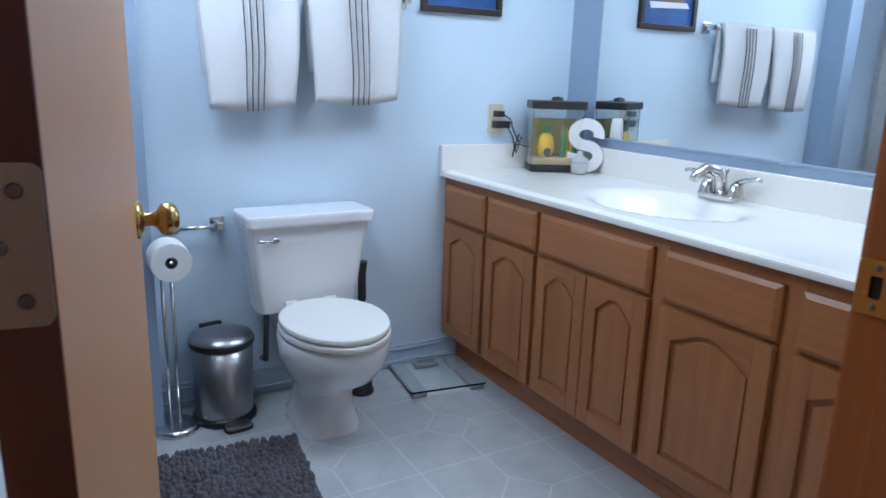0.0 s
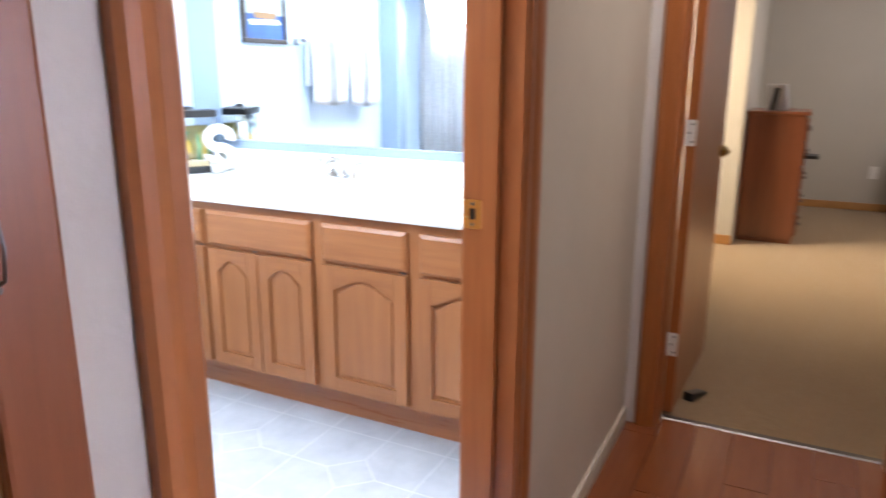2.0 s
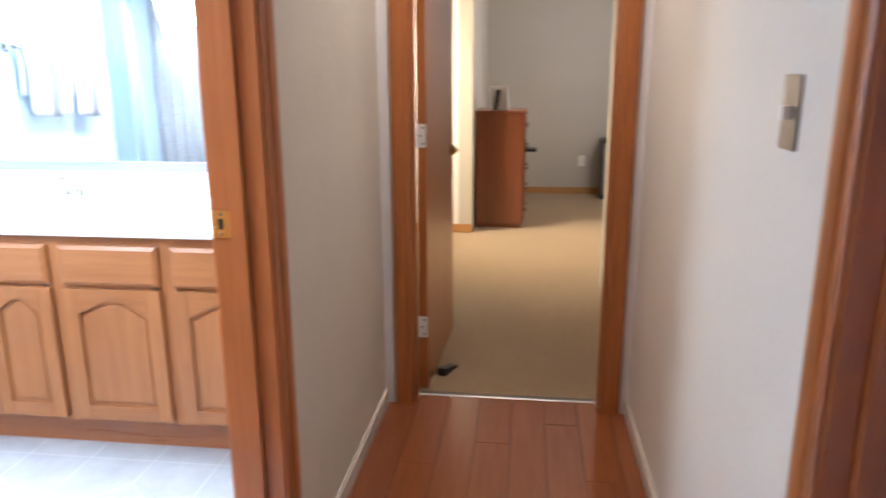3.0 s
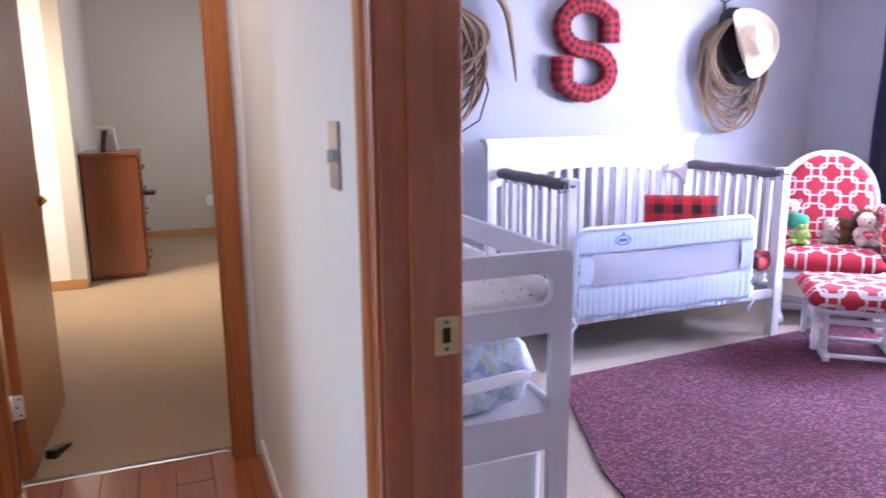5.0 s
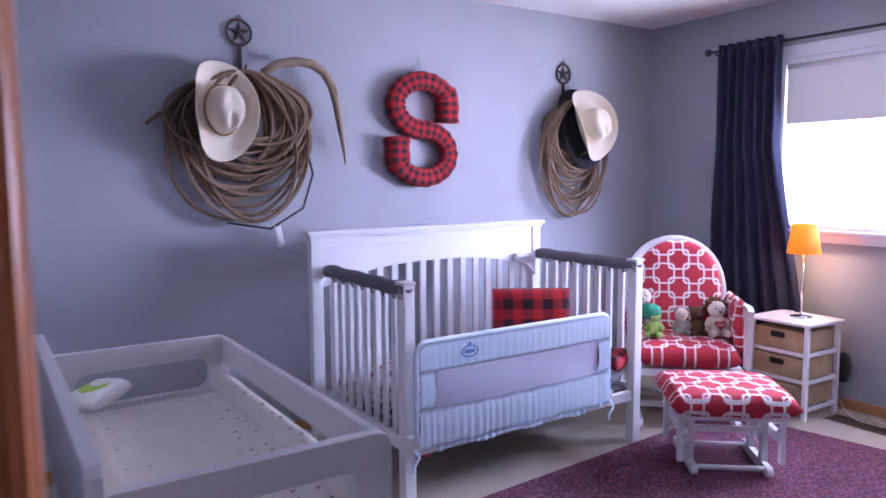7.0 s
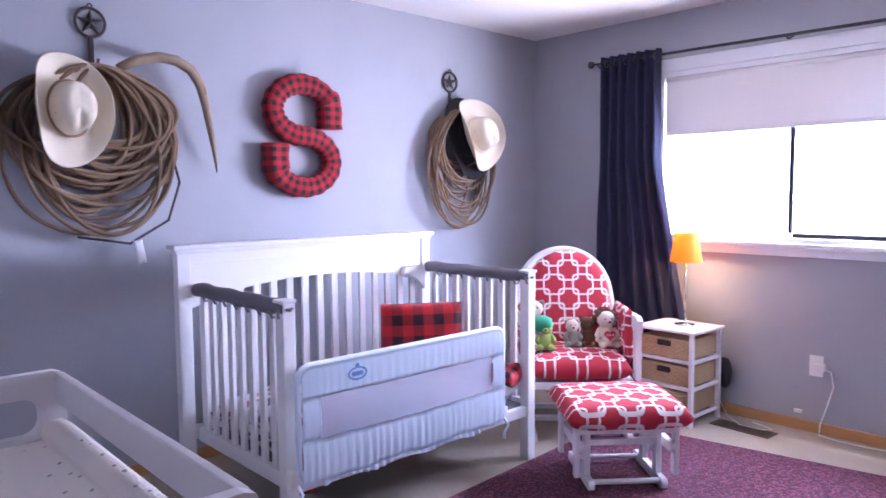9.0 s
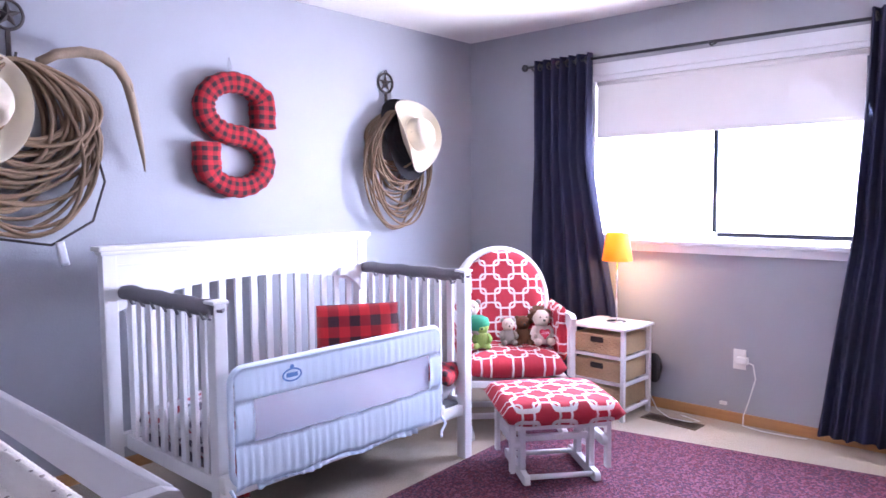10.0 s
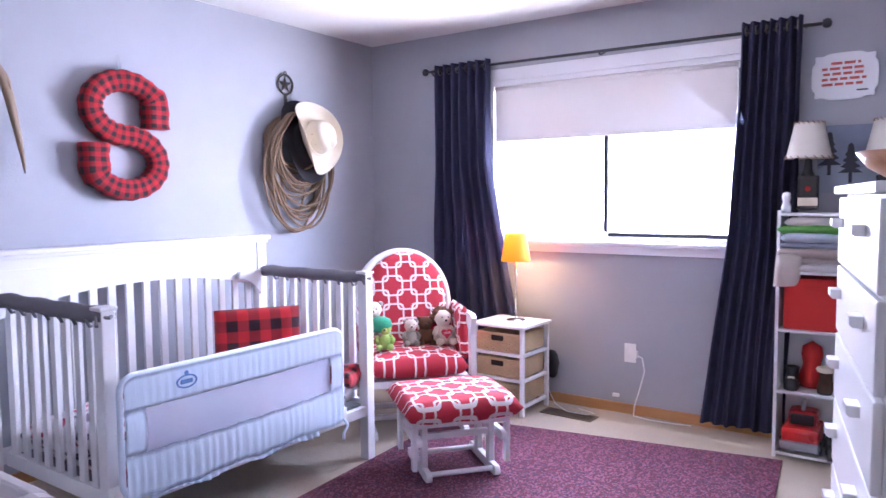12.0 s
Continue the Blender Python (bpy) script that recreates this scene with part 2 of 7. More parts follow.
MESH_WHITE = paint("white_nylon", (0.74, 0.83, 0.93), 0.6, 38, 0.35, 0.04, stretch=(1, 1, 0.15))
ROPE = paint("worn_lariat_rope", (0.25, 0.162, 0.095), 0.85, 240, 0.9, 0.28)
STRAW = paint("cream_felt", (0.76, 0.67, 0.52), 0.8, 180, 0.25, 0.06)
HAT_BAND = paint("tan_hat_band", (0.30, 0.17, 0.08), 0.7, 120, 0.2, 0.1)
ANTLER = paint("weathered_antler", (0.30, 0.215, 0.14), 0.6, 60, 0.5, 0.25)
IRON = paint("dark_iron", (0.075, 0.062, 0.058), 0.5, 70, 0.3, 0.15, 0, 0.7)
BLACK_ROD = paint("black_rod_paint", (0.03, 0.03, 0.035), 0.4, 60, 0.0, 0.1)
WICKER = paint("woven_wicker", (0.54, 0.38, 0.21), 0.75, 90, 1.0, 0.3, stretch=(0.5, 0.5, 1.4))
# near-black colour standing in for the shade inside holes and gaps
DARK_HOLE = paint("hollow_shade", (0.02, 0.015, 0.012), 0.9, 60, 0.0, 0.1)
LATTICE = lattice_fabric("red_lattice_cotton", (0.46, 0.020, 0.040), (0.80, 0.76, 0.74), 0.086)
PLAID = uv_check("buffalo_plaid", (0.60, 0.014, 0.022), (0.010, 0.010, 0.018), (0.2, 0.02, 0.03), 0.108)
RUG.node_tree.nodes["Principled BSDF"].inputs["Sheen Weight"].default_value = 0.03
PLAID_S = uv_check("small_buffalo_plaid", (0.46, 0.008, 0.018), (0.015, 0.010, 0.015), (0.10, 0.006, 0.012), 0.047)
for m_ in (PLAID, PLAID_S):
    m_.node_tree.nodes["Principled BSDF"].inputs["Sheen Weight"].default_value = 0.04
GLASS = glass_mat("clear_glass")
GREEN_GLASS = glass_mat("scale_glass", (0.93, 0.98, 0.97), 0.0)
MIRROR = paint("mirror_silver", (0.88, 0.90, 0.90), 0.08, 4, 0.0, 0.0, 0, 1.0)
MIRROR.node_tree.nodes["Principled BSDF"].inputs["Roughness"].links and MIRROR.node_tree.links.remove(MIRROR.node_tree.nodes["Principled BSDF"].inputs["Roughness"].links[0])
MIRROR.node_tree.nodes["Principled BSDF"].inputs["Roughness"].default_value = 0.01
DAYLIGHT = glow("bright_overcast_daylight", (0.96, 0.97, 1.0), 3.0)


# ---- geometry helpers ----
def thing(name, label, category, group="", loc=(0, 0, 0), rz=0.0, kind=""):
    ob = new(name)
    ob.empty_display_size = 0.05
    ob.matrix_basis = pose(*loc, 0, 0, rz)
    return tagged(ob, label, category, group, kind)


def part(name, bm, mat, parent=None, label="", smooth=False, kind=""):
    me = bpy.data.meshes.new(name)
    bm.normal_update()
    bm.to_mesh(me)
    bm.free()
    if smooth:
        me.shade_smooth()
    me.materials.append(mat)
    ob = new(name, me)
    ob.parent = parent
    return tagged(ob, label, "", "", kind)


def box(x0, x1, y0, y1, z0, z1, bevel=0.0, bm=None, seg=2):
    b = bmesh.new()
    bmesh.ops.create_cube(b, size=1)
    bmesh.ops.transform(b, verts=b.verts, matrix=Matrix.LocRotScale(((x0 + x1) / 2, (y0 + y1) / 2, (z0 + z1) / 2), None, (abs(x1 - x0), abs(y1 - y0), abs(z1 - z0))))
    if bevel:
        bmesh.ops.bevel(b, geom=b.edges[:], offset=bevel, segments=seg, affect='EDGES', profile=0.6)
    return join(bm, b)


def join(bm, b):
    if bm is None:
        return b
    me = bpy.data.meshes.new("tmp")
    b.to_mesh(me)
    b.free()
    bm.from_mesh(me)
    bpy.data.meshes.remove(me)
    return bm


def tube(points, r, bm=None, n=8, closed=False, taper=None):
    """A round tube through points."""
    b = bmesh.new()
    pts = [Vector(p) for p in points]
    rings = []
    up = Vector((0, 0, 1))
    prev = None
    for i, p in enumerate(pts):
        if closed:
            d = pts[(i + 1) % len(pts)] - pts[i - 1]
        else:
            d = pts[min(i + 1, len(pts) - 1)] - pts[max(i - 1, 0)]
        d.normalize()
        if prev is None:
            ref = up if abs(d.dot(up)) < 0.9 else Vector((1, 0, 0))
            a = d.cross(ref).normalized()
        else:
            a = (prev - d * prev.dot(d)).normalized()
        prev = a
        c = d.cross(a)
        rr = r if taper is None else r * taper[i] if isinstance(taper, (list, tuple)) else r * taper(i / (len(pts) - 1))
        rings.append([b.verts.new(p + (a * math.cos(t) + c * math.sin(t)) * rr) for t in (2 * math.pi * k / n for k in range(n))])
    m = len(rings)
    for i in range(m if closed else m - 1):
        A, B = rings[i], rings[(i + 1) % m]
        for k in range(n):
            b.faces.new((A[k], A[(k + 1) % n], B[(k + 1) % n], B[k]))
    if not closed:
        b.faces.new(rings[0][::-1])
        b.faces.new(rings[-1])
    bmesh.ops.recalc_face_normals(b, faces=b.faces)
    return join(bm, b)


def lathe(profile, n=24, bm=None, m=None, sx=1.0, sy=1.0):
    """Spins (r, z) pairs round z."""
    b = bmesh.new()
    rings = []
    for r, z in profile:
        if r < 1e-5:
            rings.append([b.verts.new((0, 0, z))])
        else:
            rings.append([b.verts.new((r * sx * math.cos(2 * math.pi * k / n), r * sy * math.sin(2 * math.pi * k / n), z)) for k in range(n)])
    for A, B in zip(rings, rings[1:]):
        for k in range(n):
            a, a2, c, c2 = A[k % len(A)], A[(k + 1) % len(A)], B[k % len(B)], B[(k + 1) % len(B)]
            vs = list(dict.fromkeys((a, a2, c2, c)))
            if len(vs) > 2:
                b.faces.new(vs)
    bmesh.ops.recalc_face_normals(b, faces=b.faces)
    if m is not None:
        bmesh.ops.transform(b, verts=b.verts, matrix=m)
    return join(bm, b)


def prism(outline, z0, z1, bevel=0.0, bm=None, m=None, holes=()):
    """Extrudes an outline of (x, y) from z0 to z1; m turns it into place."""
    b = bmesh.new()
    vs = [b.verts.new((x, y, z0)) for x, y in outline]
    f = b.faces.new(vs)
    if holes:
        edges = list(f.edges)
        b.faces.remove(f)
        for h in holes:
            hv = [b.verts.new((x, y, z0)) for x, y in h]
            edges += [b.edges.new((hv[i], hv[(i + 1) % len(hv)])) for i in range(len(hv))]
        bmesh.ops.triangle_fill(b, edges=edges, use_beauty=True)
    top = bmesh.ops.extrude_face_region(b, geom=b.faces[:])
    bmesh.ops.translate(b, verts=[v for v in top["geom"] if isinstance(v, bmesh.types.BMVert)], vec=(0, 0, z1 - z0))
    bmesh.ops.recalc_face_normals(b, faces=b.faces)
    if bevel:
        sharp = [e for e in b.edges if len(e.link_faces) == 2 and e.calc_face_angle(0) > 0.9 and abs(e.verts[0].co.z - e.verts[1].co.z) < 1e-6]
        bmesh.ops.bevel(b, geom=sharp, offset=bevel, segments=2, affect='EDGES', profile=0.6)
    if m is not None:
        bmesh.ops.transform(b, verts=b.verts, matrix=m)
    return join(bm, b)


def moved(bm, m):
    bmesh.ops.transform(bm, verts=bm.verts, matrix=m)
    return bm


def rounded(w, h, r, n=5):
    """The outline of a rounded rectangle centred on 0, 0."""
    out = []
    for cx, cy, a in ((w / 2 - r, h / 2 - r, 0), (-w / 2 + r, h / 2 - r, 90), (-w / 2 + r, -h / 2 + r, 180), (w / 2 - r, -h / 2 + r, 270)):
        out += [(cx + r * math.cos(radians(a + 90 * k / n)), cy + r * math.sin(radians(a + 90 * k / n))) for k in range(n + 1)]
    return out


def cushion(w, d, h, n=16, edge=0.35, wob=0.0, seed=0, shape=None):
    """A stuffed cushion centred on 0 with a seam round it and a uv map in metres."""
    b = bmesh.new()
    uv = b.loops.layers.uv.new("UVMap")
    sides = []
    for s in (1, -1):
        g = []
        for j in range(n + 1):
            row = []
            for i in range(n + 1):
                u, v = 2 * i / n - 1, 2 * j / n - 1
                x, y = u * w / 2, v * d / 2
                if shape:
                    x, y = shape(u, v)
                t = max(0.0, (1 - abs(u) ** 3.5)) ** edge * max(0.0, (1 - abs(v) ** 3.5)) ** edge
                z = s * h / 2 * t + (noise.noise((x * 9 + seed, y * 9, s)) * wob * t if wob else 0)
                row.append(b.verts.new((x, y, z)))
            g.append(row)
        sides.append(g)
        for j in range(n):
            for i in range(n):
                q = (g[j][i], g[j][i + 1], g[j + 1][i + 1], g[j + 1][i])
                f = b.faces.new(q if s > 0 else q[::-1])
                for l in f.loops:
                    l[uv].uv = (l.vert.co.x, l.vert.co.y)
    bmesh.ops.remove_doubles(b, verts=b.verts, dist=1e-5)
    return b


def text_mesh(body, size, depth=0.001):
    """A mesh of letters in the built-in font, centred, lying in x and z."""
    cu = bpy.data.curves.new("letters", 'FONT')
    cu.body, cu.size, cu.extrude, cu.align_x, cu.align_y = body, size, depth, 'CENTER', 'CENTER'
    cu.resolution_u = 3
    ob = bpy.data.objects.new("letters", cu)
    me = bpy.data.meshes.new_from_object(ob)
    b = bmesh.new()
    b.from_mesh(me)
    bpy.data.objects.remove(ob)
    bpy.data.meshes.remove(me)
    return b


def wall(name, x0, x1, y0, y1, z0, z1, mat, label, holes=()):
    """A wall along x or y with openings (a0, a1, z0, z1) cut through it."""
    along_x = (x1 - x0) > (y1 - y0)
    a0, a1 = (x0, x1) if along_x else (y0, y1)
    bm = bmesh.new()
    cuts = sorted(holes)
    edges = [a0] + [v for c in cuts for v in c[:2]] + [a1]
    pieces = []
    for i in range(0, len(edges), 2):
        pieces.append((edges[i], edges[i + 1], z0, z1))
    for c in cuts:
        if c[2] > z0:
            pieces.append((c[0], c[1], z0, c[2]))
        if c[3] < z1:
            pieces.append((c[0], c[1], c[3], z1))
    for p, q, lo, hi in pieces:
        if q - p < 1e-4:
            continue
        if along_x:
            box(p, q, y0, y1, lo, hi, 0, bm)
        else:
            box(x0, x1, p, q, lo, hi, 0, bm)
    bmesh.ops.remove_doubles(bm, verts=bm.verts, dist=1e-5)
    inner = [f for f in bm.faces if sum(1 for g in bm.faces if g is not f and (g.calc_center_median() - f.calc_center_median()).length < 1e-4)]
    bmesh.ops.delete(bm, geom=inner, context='FACES_ONLY')
    ob = part(name, bm, mat)
    return tagged(ob, label, "wall", "", "structure")


def structure(name, bm, mat, label, category, smooth=False):
    return tagged(part(name, bm, mat, smooth=smooth), label, category, "", "structure")


# ---- large structure ----
H = 2.45
wall("wall_crib", 4.0, 4.12, -2.92, 1.42, 0, H, WALL_GREY, "smooth grey painted nursery wall behind the crib")
wall("wall_window", -0.12, 4.0, -2.92, -2.8, 0, H, WALL_GREY, "grey painted nursery wall round the window", [(1.37, 2.98, 1.045, 2.09)])
wall("wall_nursery_west", -0.12, 0.0, -2.8, 1.42, 0, H, WALL_GREY, "grey painted nursery wall behind the tall chest")
wall("wall_hall_south", -1.12, 2.65, 1.48, 1.535, 0, H, WALL_OFFWHITE_LIT, "off-white textured hall wall beside the nursery door, lightened for daylight", [(0.10, 0.903, 0, 2.06)])
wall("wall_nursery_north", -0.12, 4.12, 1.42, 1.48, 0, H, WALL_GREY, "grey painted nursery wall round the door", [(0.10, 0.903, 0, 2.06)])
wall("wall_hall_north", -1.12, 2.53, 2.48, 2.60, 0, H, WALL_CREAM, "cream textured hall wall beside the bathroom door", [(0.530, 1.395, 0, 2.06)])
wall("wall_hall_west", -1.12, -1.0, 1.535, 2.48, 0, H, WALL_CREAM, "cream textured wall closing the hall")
wall("wall_hall_end", 2.53, 2.65, 1.535, 2.72, 0, H, WALL_WHITE_LIT, "end wall of the hall, whitened in colour for the light on it", [(1.62, 2.385, 0, 2.06)])
wall("wall_bath_toilet", 0.0, 2.73, 4.60, 4.72, 0, H, WALL_BLUE, "pale blue bathroom wall behind the toilet")
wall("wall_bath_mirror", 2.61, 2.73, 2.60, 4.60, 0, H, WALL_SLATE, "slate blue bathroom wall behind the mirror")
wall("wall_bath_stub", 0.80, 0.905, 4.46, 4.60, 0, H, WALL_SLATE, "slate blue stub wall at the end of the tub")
wall("wall_bath_west", -0.12, 0.0, 2.6, 4.75, 0, H, WALL_BLUE, "pale blue wall beyond the tub")
wall("wall_bedroom_far", 7.75, 7.87, 0.6, 4.0, 0, H, WALL_BEIGE, "plain grey-beige bedroom wall far beyond the hall")
wall("wall_bedroom_south", 4.12, 7.75, 0.48, 0.6, 0, H, WALL_BEIGE, "plain beige bedroom side wall")
wall("wall_bedroom_west", 4.12, 4.24, 0.6, 1.48, 0, H, WALL_BEIGE, "plain beige bedroom wall beside the door")
wall("wall_bedroom_north", 2.65, 7.75, 4.0, 4.12, 0, H, WALL_BEIGE, "plain beige bedroom wall")
wall("wall_bedroom_partition", 5.69, 7.75, 2.39, 2.50, 0, H, WALL_BEIGE, "cream partition wall beside the cherry dresser")
wall("wall_bedroom_closet", 5.69, 5.80, 2.50, 4.0, 0, H, WALL_WHITE_LIT, "cream wall turned towards the bedroom door, lightened as its lit face")
structure("ceiling_nursery", box(-0.12, 4.12, -2.92, 1.42, H, H + 0.1), CEILING, "white textured nursery ceiling", "ceiling")
structure("ceiling_hall", box(-1.12, 2.65, 1.42, 2.6, H, H + 0.1), CEILING, "white textured hall ceiling", "ceiling")
structure("ceiling_bathroom", box(-0.12, 2.73, 2.6, 4.75, H, H + 0.1), CEILING, "white textured bathroom ceiling", "ceiling")
structure("ceiling_bedroom", box(2.65, 7.87, 0.48, 4.12, H, H + 0.1), CEILING, "white textured bedroom ceiling", "ceiling")
structure("floor_nursery", box(-0.12, 4.12, -2.92, 1.478, -0.1, 0), BEIGE_CARPET, "short beige nursery carpet", "floor")
structure("floor_bedroom", box(2.60, 7.87, 0.48, 4.12, -0.1, -0.002), FAR_CARPET, "tan bedroom carpet", "floor")
structure("ground", box(-40, 40, -60, 40, -0.6, -0.5), paint("dry_ground", (0.2, 0.2, 0.15), 0.9, 5, 0.3, 0.2), "pale ground outside the house", "ground")


# ---- floors laid in pieces, door frames, doors, window ----
def vinyl():
    m, nt, b = base_mat("printed_vinyl", 0.3)
    co = nt.nodes.new("ShaderNodeTexCoord")
    sep = nt.nodes.new("ShaderNodeSeparateXYZ")
    nt.links.new(co.outputs[3], sep.inputs[0])
    p = 0.228
    fr = [mth(nt, 'FRACT', mth(nt, 'DIVIDE', mth(nt, 'ADD', sep.outputs[k], o), p)) for k, o in ((0, 0.06), (1, 0.02))]
    edge = [mth(nt, 'SUBTRACT', 0.5, mth(nt, 'ABSOLUTE', mth(nt, 'SUBTRACT', f, 0.5))) for f in fr]
    big = [mth(nt, 'FRACT', mth(nt, 'DIVIDE', mth(nt, 'ADD', sep.outputs[k], o), 2 * p)) for k, o in ((0, 0.06), (1, 0.02))]
    be = [mth(nt, 'SUBTRACT', 0.5, mth(nt, 'ABSOLUTE', mth(nt, 'SUBTRACT', f, 0.5))) for f in big]
    diamond = mth(nt, 'ADD', be[0], be[1])
    inside = mth(nt, 'LESS_THAN', diamond, 0.20)
    line = mth(nt, 'LESS_THAN', mth(nt, 'ABSOLUTE', mth(nt, 'SUBTRACT', diamond, 0.20)), 0.009)
    grid = mth(nt, 'LESS_THAN', mth(nt, 'MINIMUM', edge[0], edge[1]), 0.013)
    grid = mth(nt, 'MULTIPLY', grid, mth(nt, 'SUBTRACT', 1.0, inside))
    joints = mth(nt, 'MAXIMUM', grid, line)
    marble = ramp(nt, noise_tex(nt, 9, 6), 0.3, 0.7)
    fleck = noise_tex(nt, 60, 3)
    c = mix(nt, mth(nt, 'ADD', mth(nt, 'MULTIPLY', marble, 0.7), mth(nt, 'MULTIPLY', fleck, 0.3)), (0.37, 0.39, 0.42), (0.52, 0.54, 0.57))
    c = mix(nt, mth(nt, 'MULTIPLY', joints, 0.42), c, (0.70, 0.71, 0.71))
    nt.links.new(c, b.inputs["Base Color"])
    bump(nt, b, mth(nt, 'ADD', mth(nt, 'MULTIPLY', joints, -0.6), mth(nt, 'MULTIPLY', fleck, 0.3)), 0.2, 0.002)
    return m


structure("floor_bathroom", box(-0.12, 2.73, 2.575, 4.75, -0.1, 0.006), vinyl(), "grey printed vinyl floor with pale lines and diamonds", "floor")
hall_floor = thing("floor_hall", "glossy red-brown laminate plank hall floor", "floor", kind="structure")
part("subfloor", box(-1.12, 2.64, 1.45, 2.60, -0.1, -0.006), DARK_HOLE, hall_floor)

FRAME_PROFILE = [(0, 0), (0, 0.008), (0.005, 0.011), (0.022, 0.010), (0.026, 0.015), (0.043, 0.018), (0.057, 0.017), (0.064, 0.011), (0.064, 0)]


def casing_run(p, length, m, bm):
    """A moulded casing: across x, proud in y, length along z, set by m."""
    return prism([(x, y) for x, y in p], 0, length, 0, bm, m)


def door_frame(name, label, axis, a0, a1, f0, f1, top, faces, mats, stop_at, strike=None):
    """A jamb lining an opening from a0 to a1 along axis in a wall between faces f0 and f1, with moulded casings on the named faces."""
    root = thing(name, label, "door frame", kind="structure")
    j = 0.018
    lo, hi = f0 - 0.002, f1 + 0.002
    up, cross = mats

    def b(u0, u1, v0, v1, z0, z1, bev=0.002):
        return box(u0, u1, v0, v1, z0, z1, bev) if axis == 'x' else box(v0, v1, u0, u1, z0, z1, bev)
    part("jamb", b(a0, a0 + j, lo, hi, 0, top), up, root)
    part("jamb", b(a1 - j, a1, lo, hi, 0, top), up, root)
    part("head_jamb", b(a0 + j, a1 - j, lo, hi, top - j, top), cross, root)
    part("stop", b(a0 + j, a0 + j + 0.011, stop_at, stop_at + 0.034, 0, top - j), up, root)
    part("stop", b(a1 - j - 0.011, a1 - j, stop_at, stop_at + 0.034, 0, top - j), up, root)
    part("stop", b(a0 + j + 0.011, a1 - j - 0.011, stop_at, stop_at + 0.034, top - j - 0.011, top - j), cross, root)
    w = 0.064
    for face, sgn in faces:
        for a, s in ((a0 + j - 0.006, -1), (a1 - j + 0.006, 1)):
            if axis == 'x':
                m = Matrix(((s, 0, 0, a), (0, sgn, 0, face), (0, 0, 1, 0), (0, 0, 0, 1)))
            else:
                m = Matrix(((0, sgn, 0, face), (s, 0, 0, a), (0, 0, 1, 0), (0, 0, 0, 1)))
            bm = casing_run(FRAME_PROFILE, top + w - 0.012, m, None)
            bmesh.ops.recalc_face_normals(bm, faces=bm.faces)
            part("casing", bm, up, root)
        l0, l1 = a0 + j - 0.006, a1 - j + 0.006
        if axis == 'x':
            m = Matrix(((0, 0, 1, l0), (0, sgn, 0, face), (1, 0, 0, top - 0.012), (0, 0, 0, 1)))
        else:
            m = Matrix(((0, sgn, 0, face), (0, 0, 1, l0), (1, 0, 0, top - 0.012), (0, 0, 0, 1)))
        bm = casing_run(FRAME_PROFILE, l1 - l0, m, None)
        bmesh.ops.recalc_face_normals(bm, faces=bm.faces)
        part("casing", bm, cross, root)
    if strike:
        u, v, z = strike
        plate = prism(rounded(0.042, 0.060, 0.006), 0, 0.003, 0, None, None, [rounded(0.013, 0.024, 0.002)])
        pm = Matrix(((0, 0, -1, u), (1, 0, 0, v), (0, 1, 0, z), (0, 0, 0, 1)))
        pl = part("strike_plate", moved(plate, pm), BRASS, root, "worn brass strike plate")
        part("latch_hole", moved(box(-0.006, 0.006, -0.011, 0.011, -0.002, 0.0012), pm), DARK_HOLE, pl)
        for dz in (-0.021, 0.021):
            part("screw", moved(lathe([(0.0, 0.0045), (0.003, 0.004), (0.004, 0.0028)], 10), pm @ pose(0, dz, 0)), PEWTER, pl)
    return root


door_frame("door_frame_bathroom", "red-brown varnished wood frame round the bathroom door", 'x', 0.530, 1.395, 2.48, 2.60, 2.06, ((2.48, -1), (2.60, 1)), (CASING, CASING_X), 2.525, (1.376, 2.582, 0.97))
door_frame("door_frame_nursery", "red-brown varnished wood frame round the nursery door", 'x', 0.10, 0.903, 1.42, 1.535, 2.06, ((1.535, 1), (1.42, -1)), (CASING, CASING_X), 1.462, (0.884, 1.441, 0.965))
door_frame("door_frame_bedroom", "red-brown varnished wood frame at the hall's end", 'y', 1.62, 2.385, 2.53, 2.65, 2.06, ((2.53, -1),), (CASING, CASING_Y), 2.56)


def hinge(parent, m, mat):
    """A butt hinge: leaf in y and z at x = 0, knuckle along its edge."""
    leaf = part("hinge", moved(prism(rounded(0.034, 0.089, 0.006), 0, 0.0025, 0), m @ Matrix(((0, 0, 1, 0), (1, 0, 0, 0), (0, 1, 0, 0), (0, 0, 0, 1)))), mat, parent, "butt hinge")
    part("knuckle", moved(tube([(0.004, -0.021, -0.045), (0.004, -0.021, 0.045)], 0.0055, None, 10), m), mat, leaf, smooth=True)
    for y, z in ((0.004, -0.03), (-0.006, 0.0), (0.004, 0.03)):
        part("screw", moved(lathe([(0, 0.0045), (0.0035, 0.004), (0.0045, 0.0025)], 10), m @ pose(0, y, z, 0, 90, 0)), PEWTER, leaf)


def knob(parent, m, mat):
    """A round door knob standing out along z of m."""
    m = m @ Matrix.Scale(0.88, 4)
    k = part("knob", moved(lathe([(0.0, 0.068), (0.014, 0.067), (0.025, 0.060), (0.029, 0.049), (0.026, 0.038), (0.014, 0.030), (0.011, 0.022), (0.012, 0.010)], 28), m), mat, parent, "polished brass knob", True)
    part("rose", moved(lathe([(0.012, 0.012), (0.024, 0.010), (0.032, 0.004), (0.033, 0.0)], 28), m), mat, k, "brass rose", True)


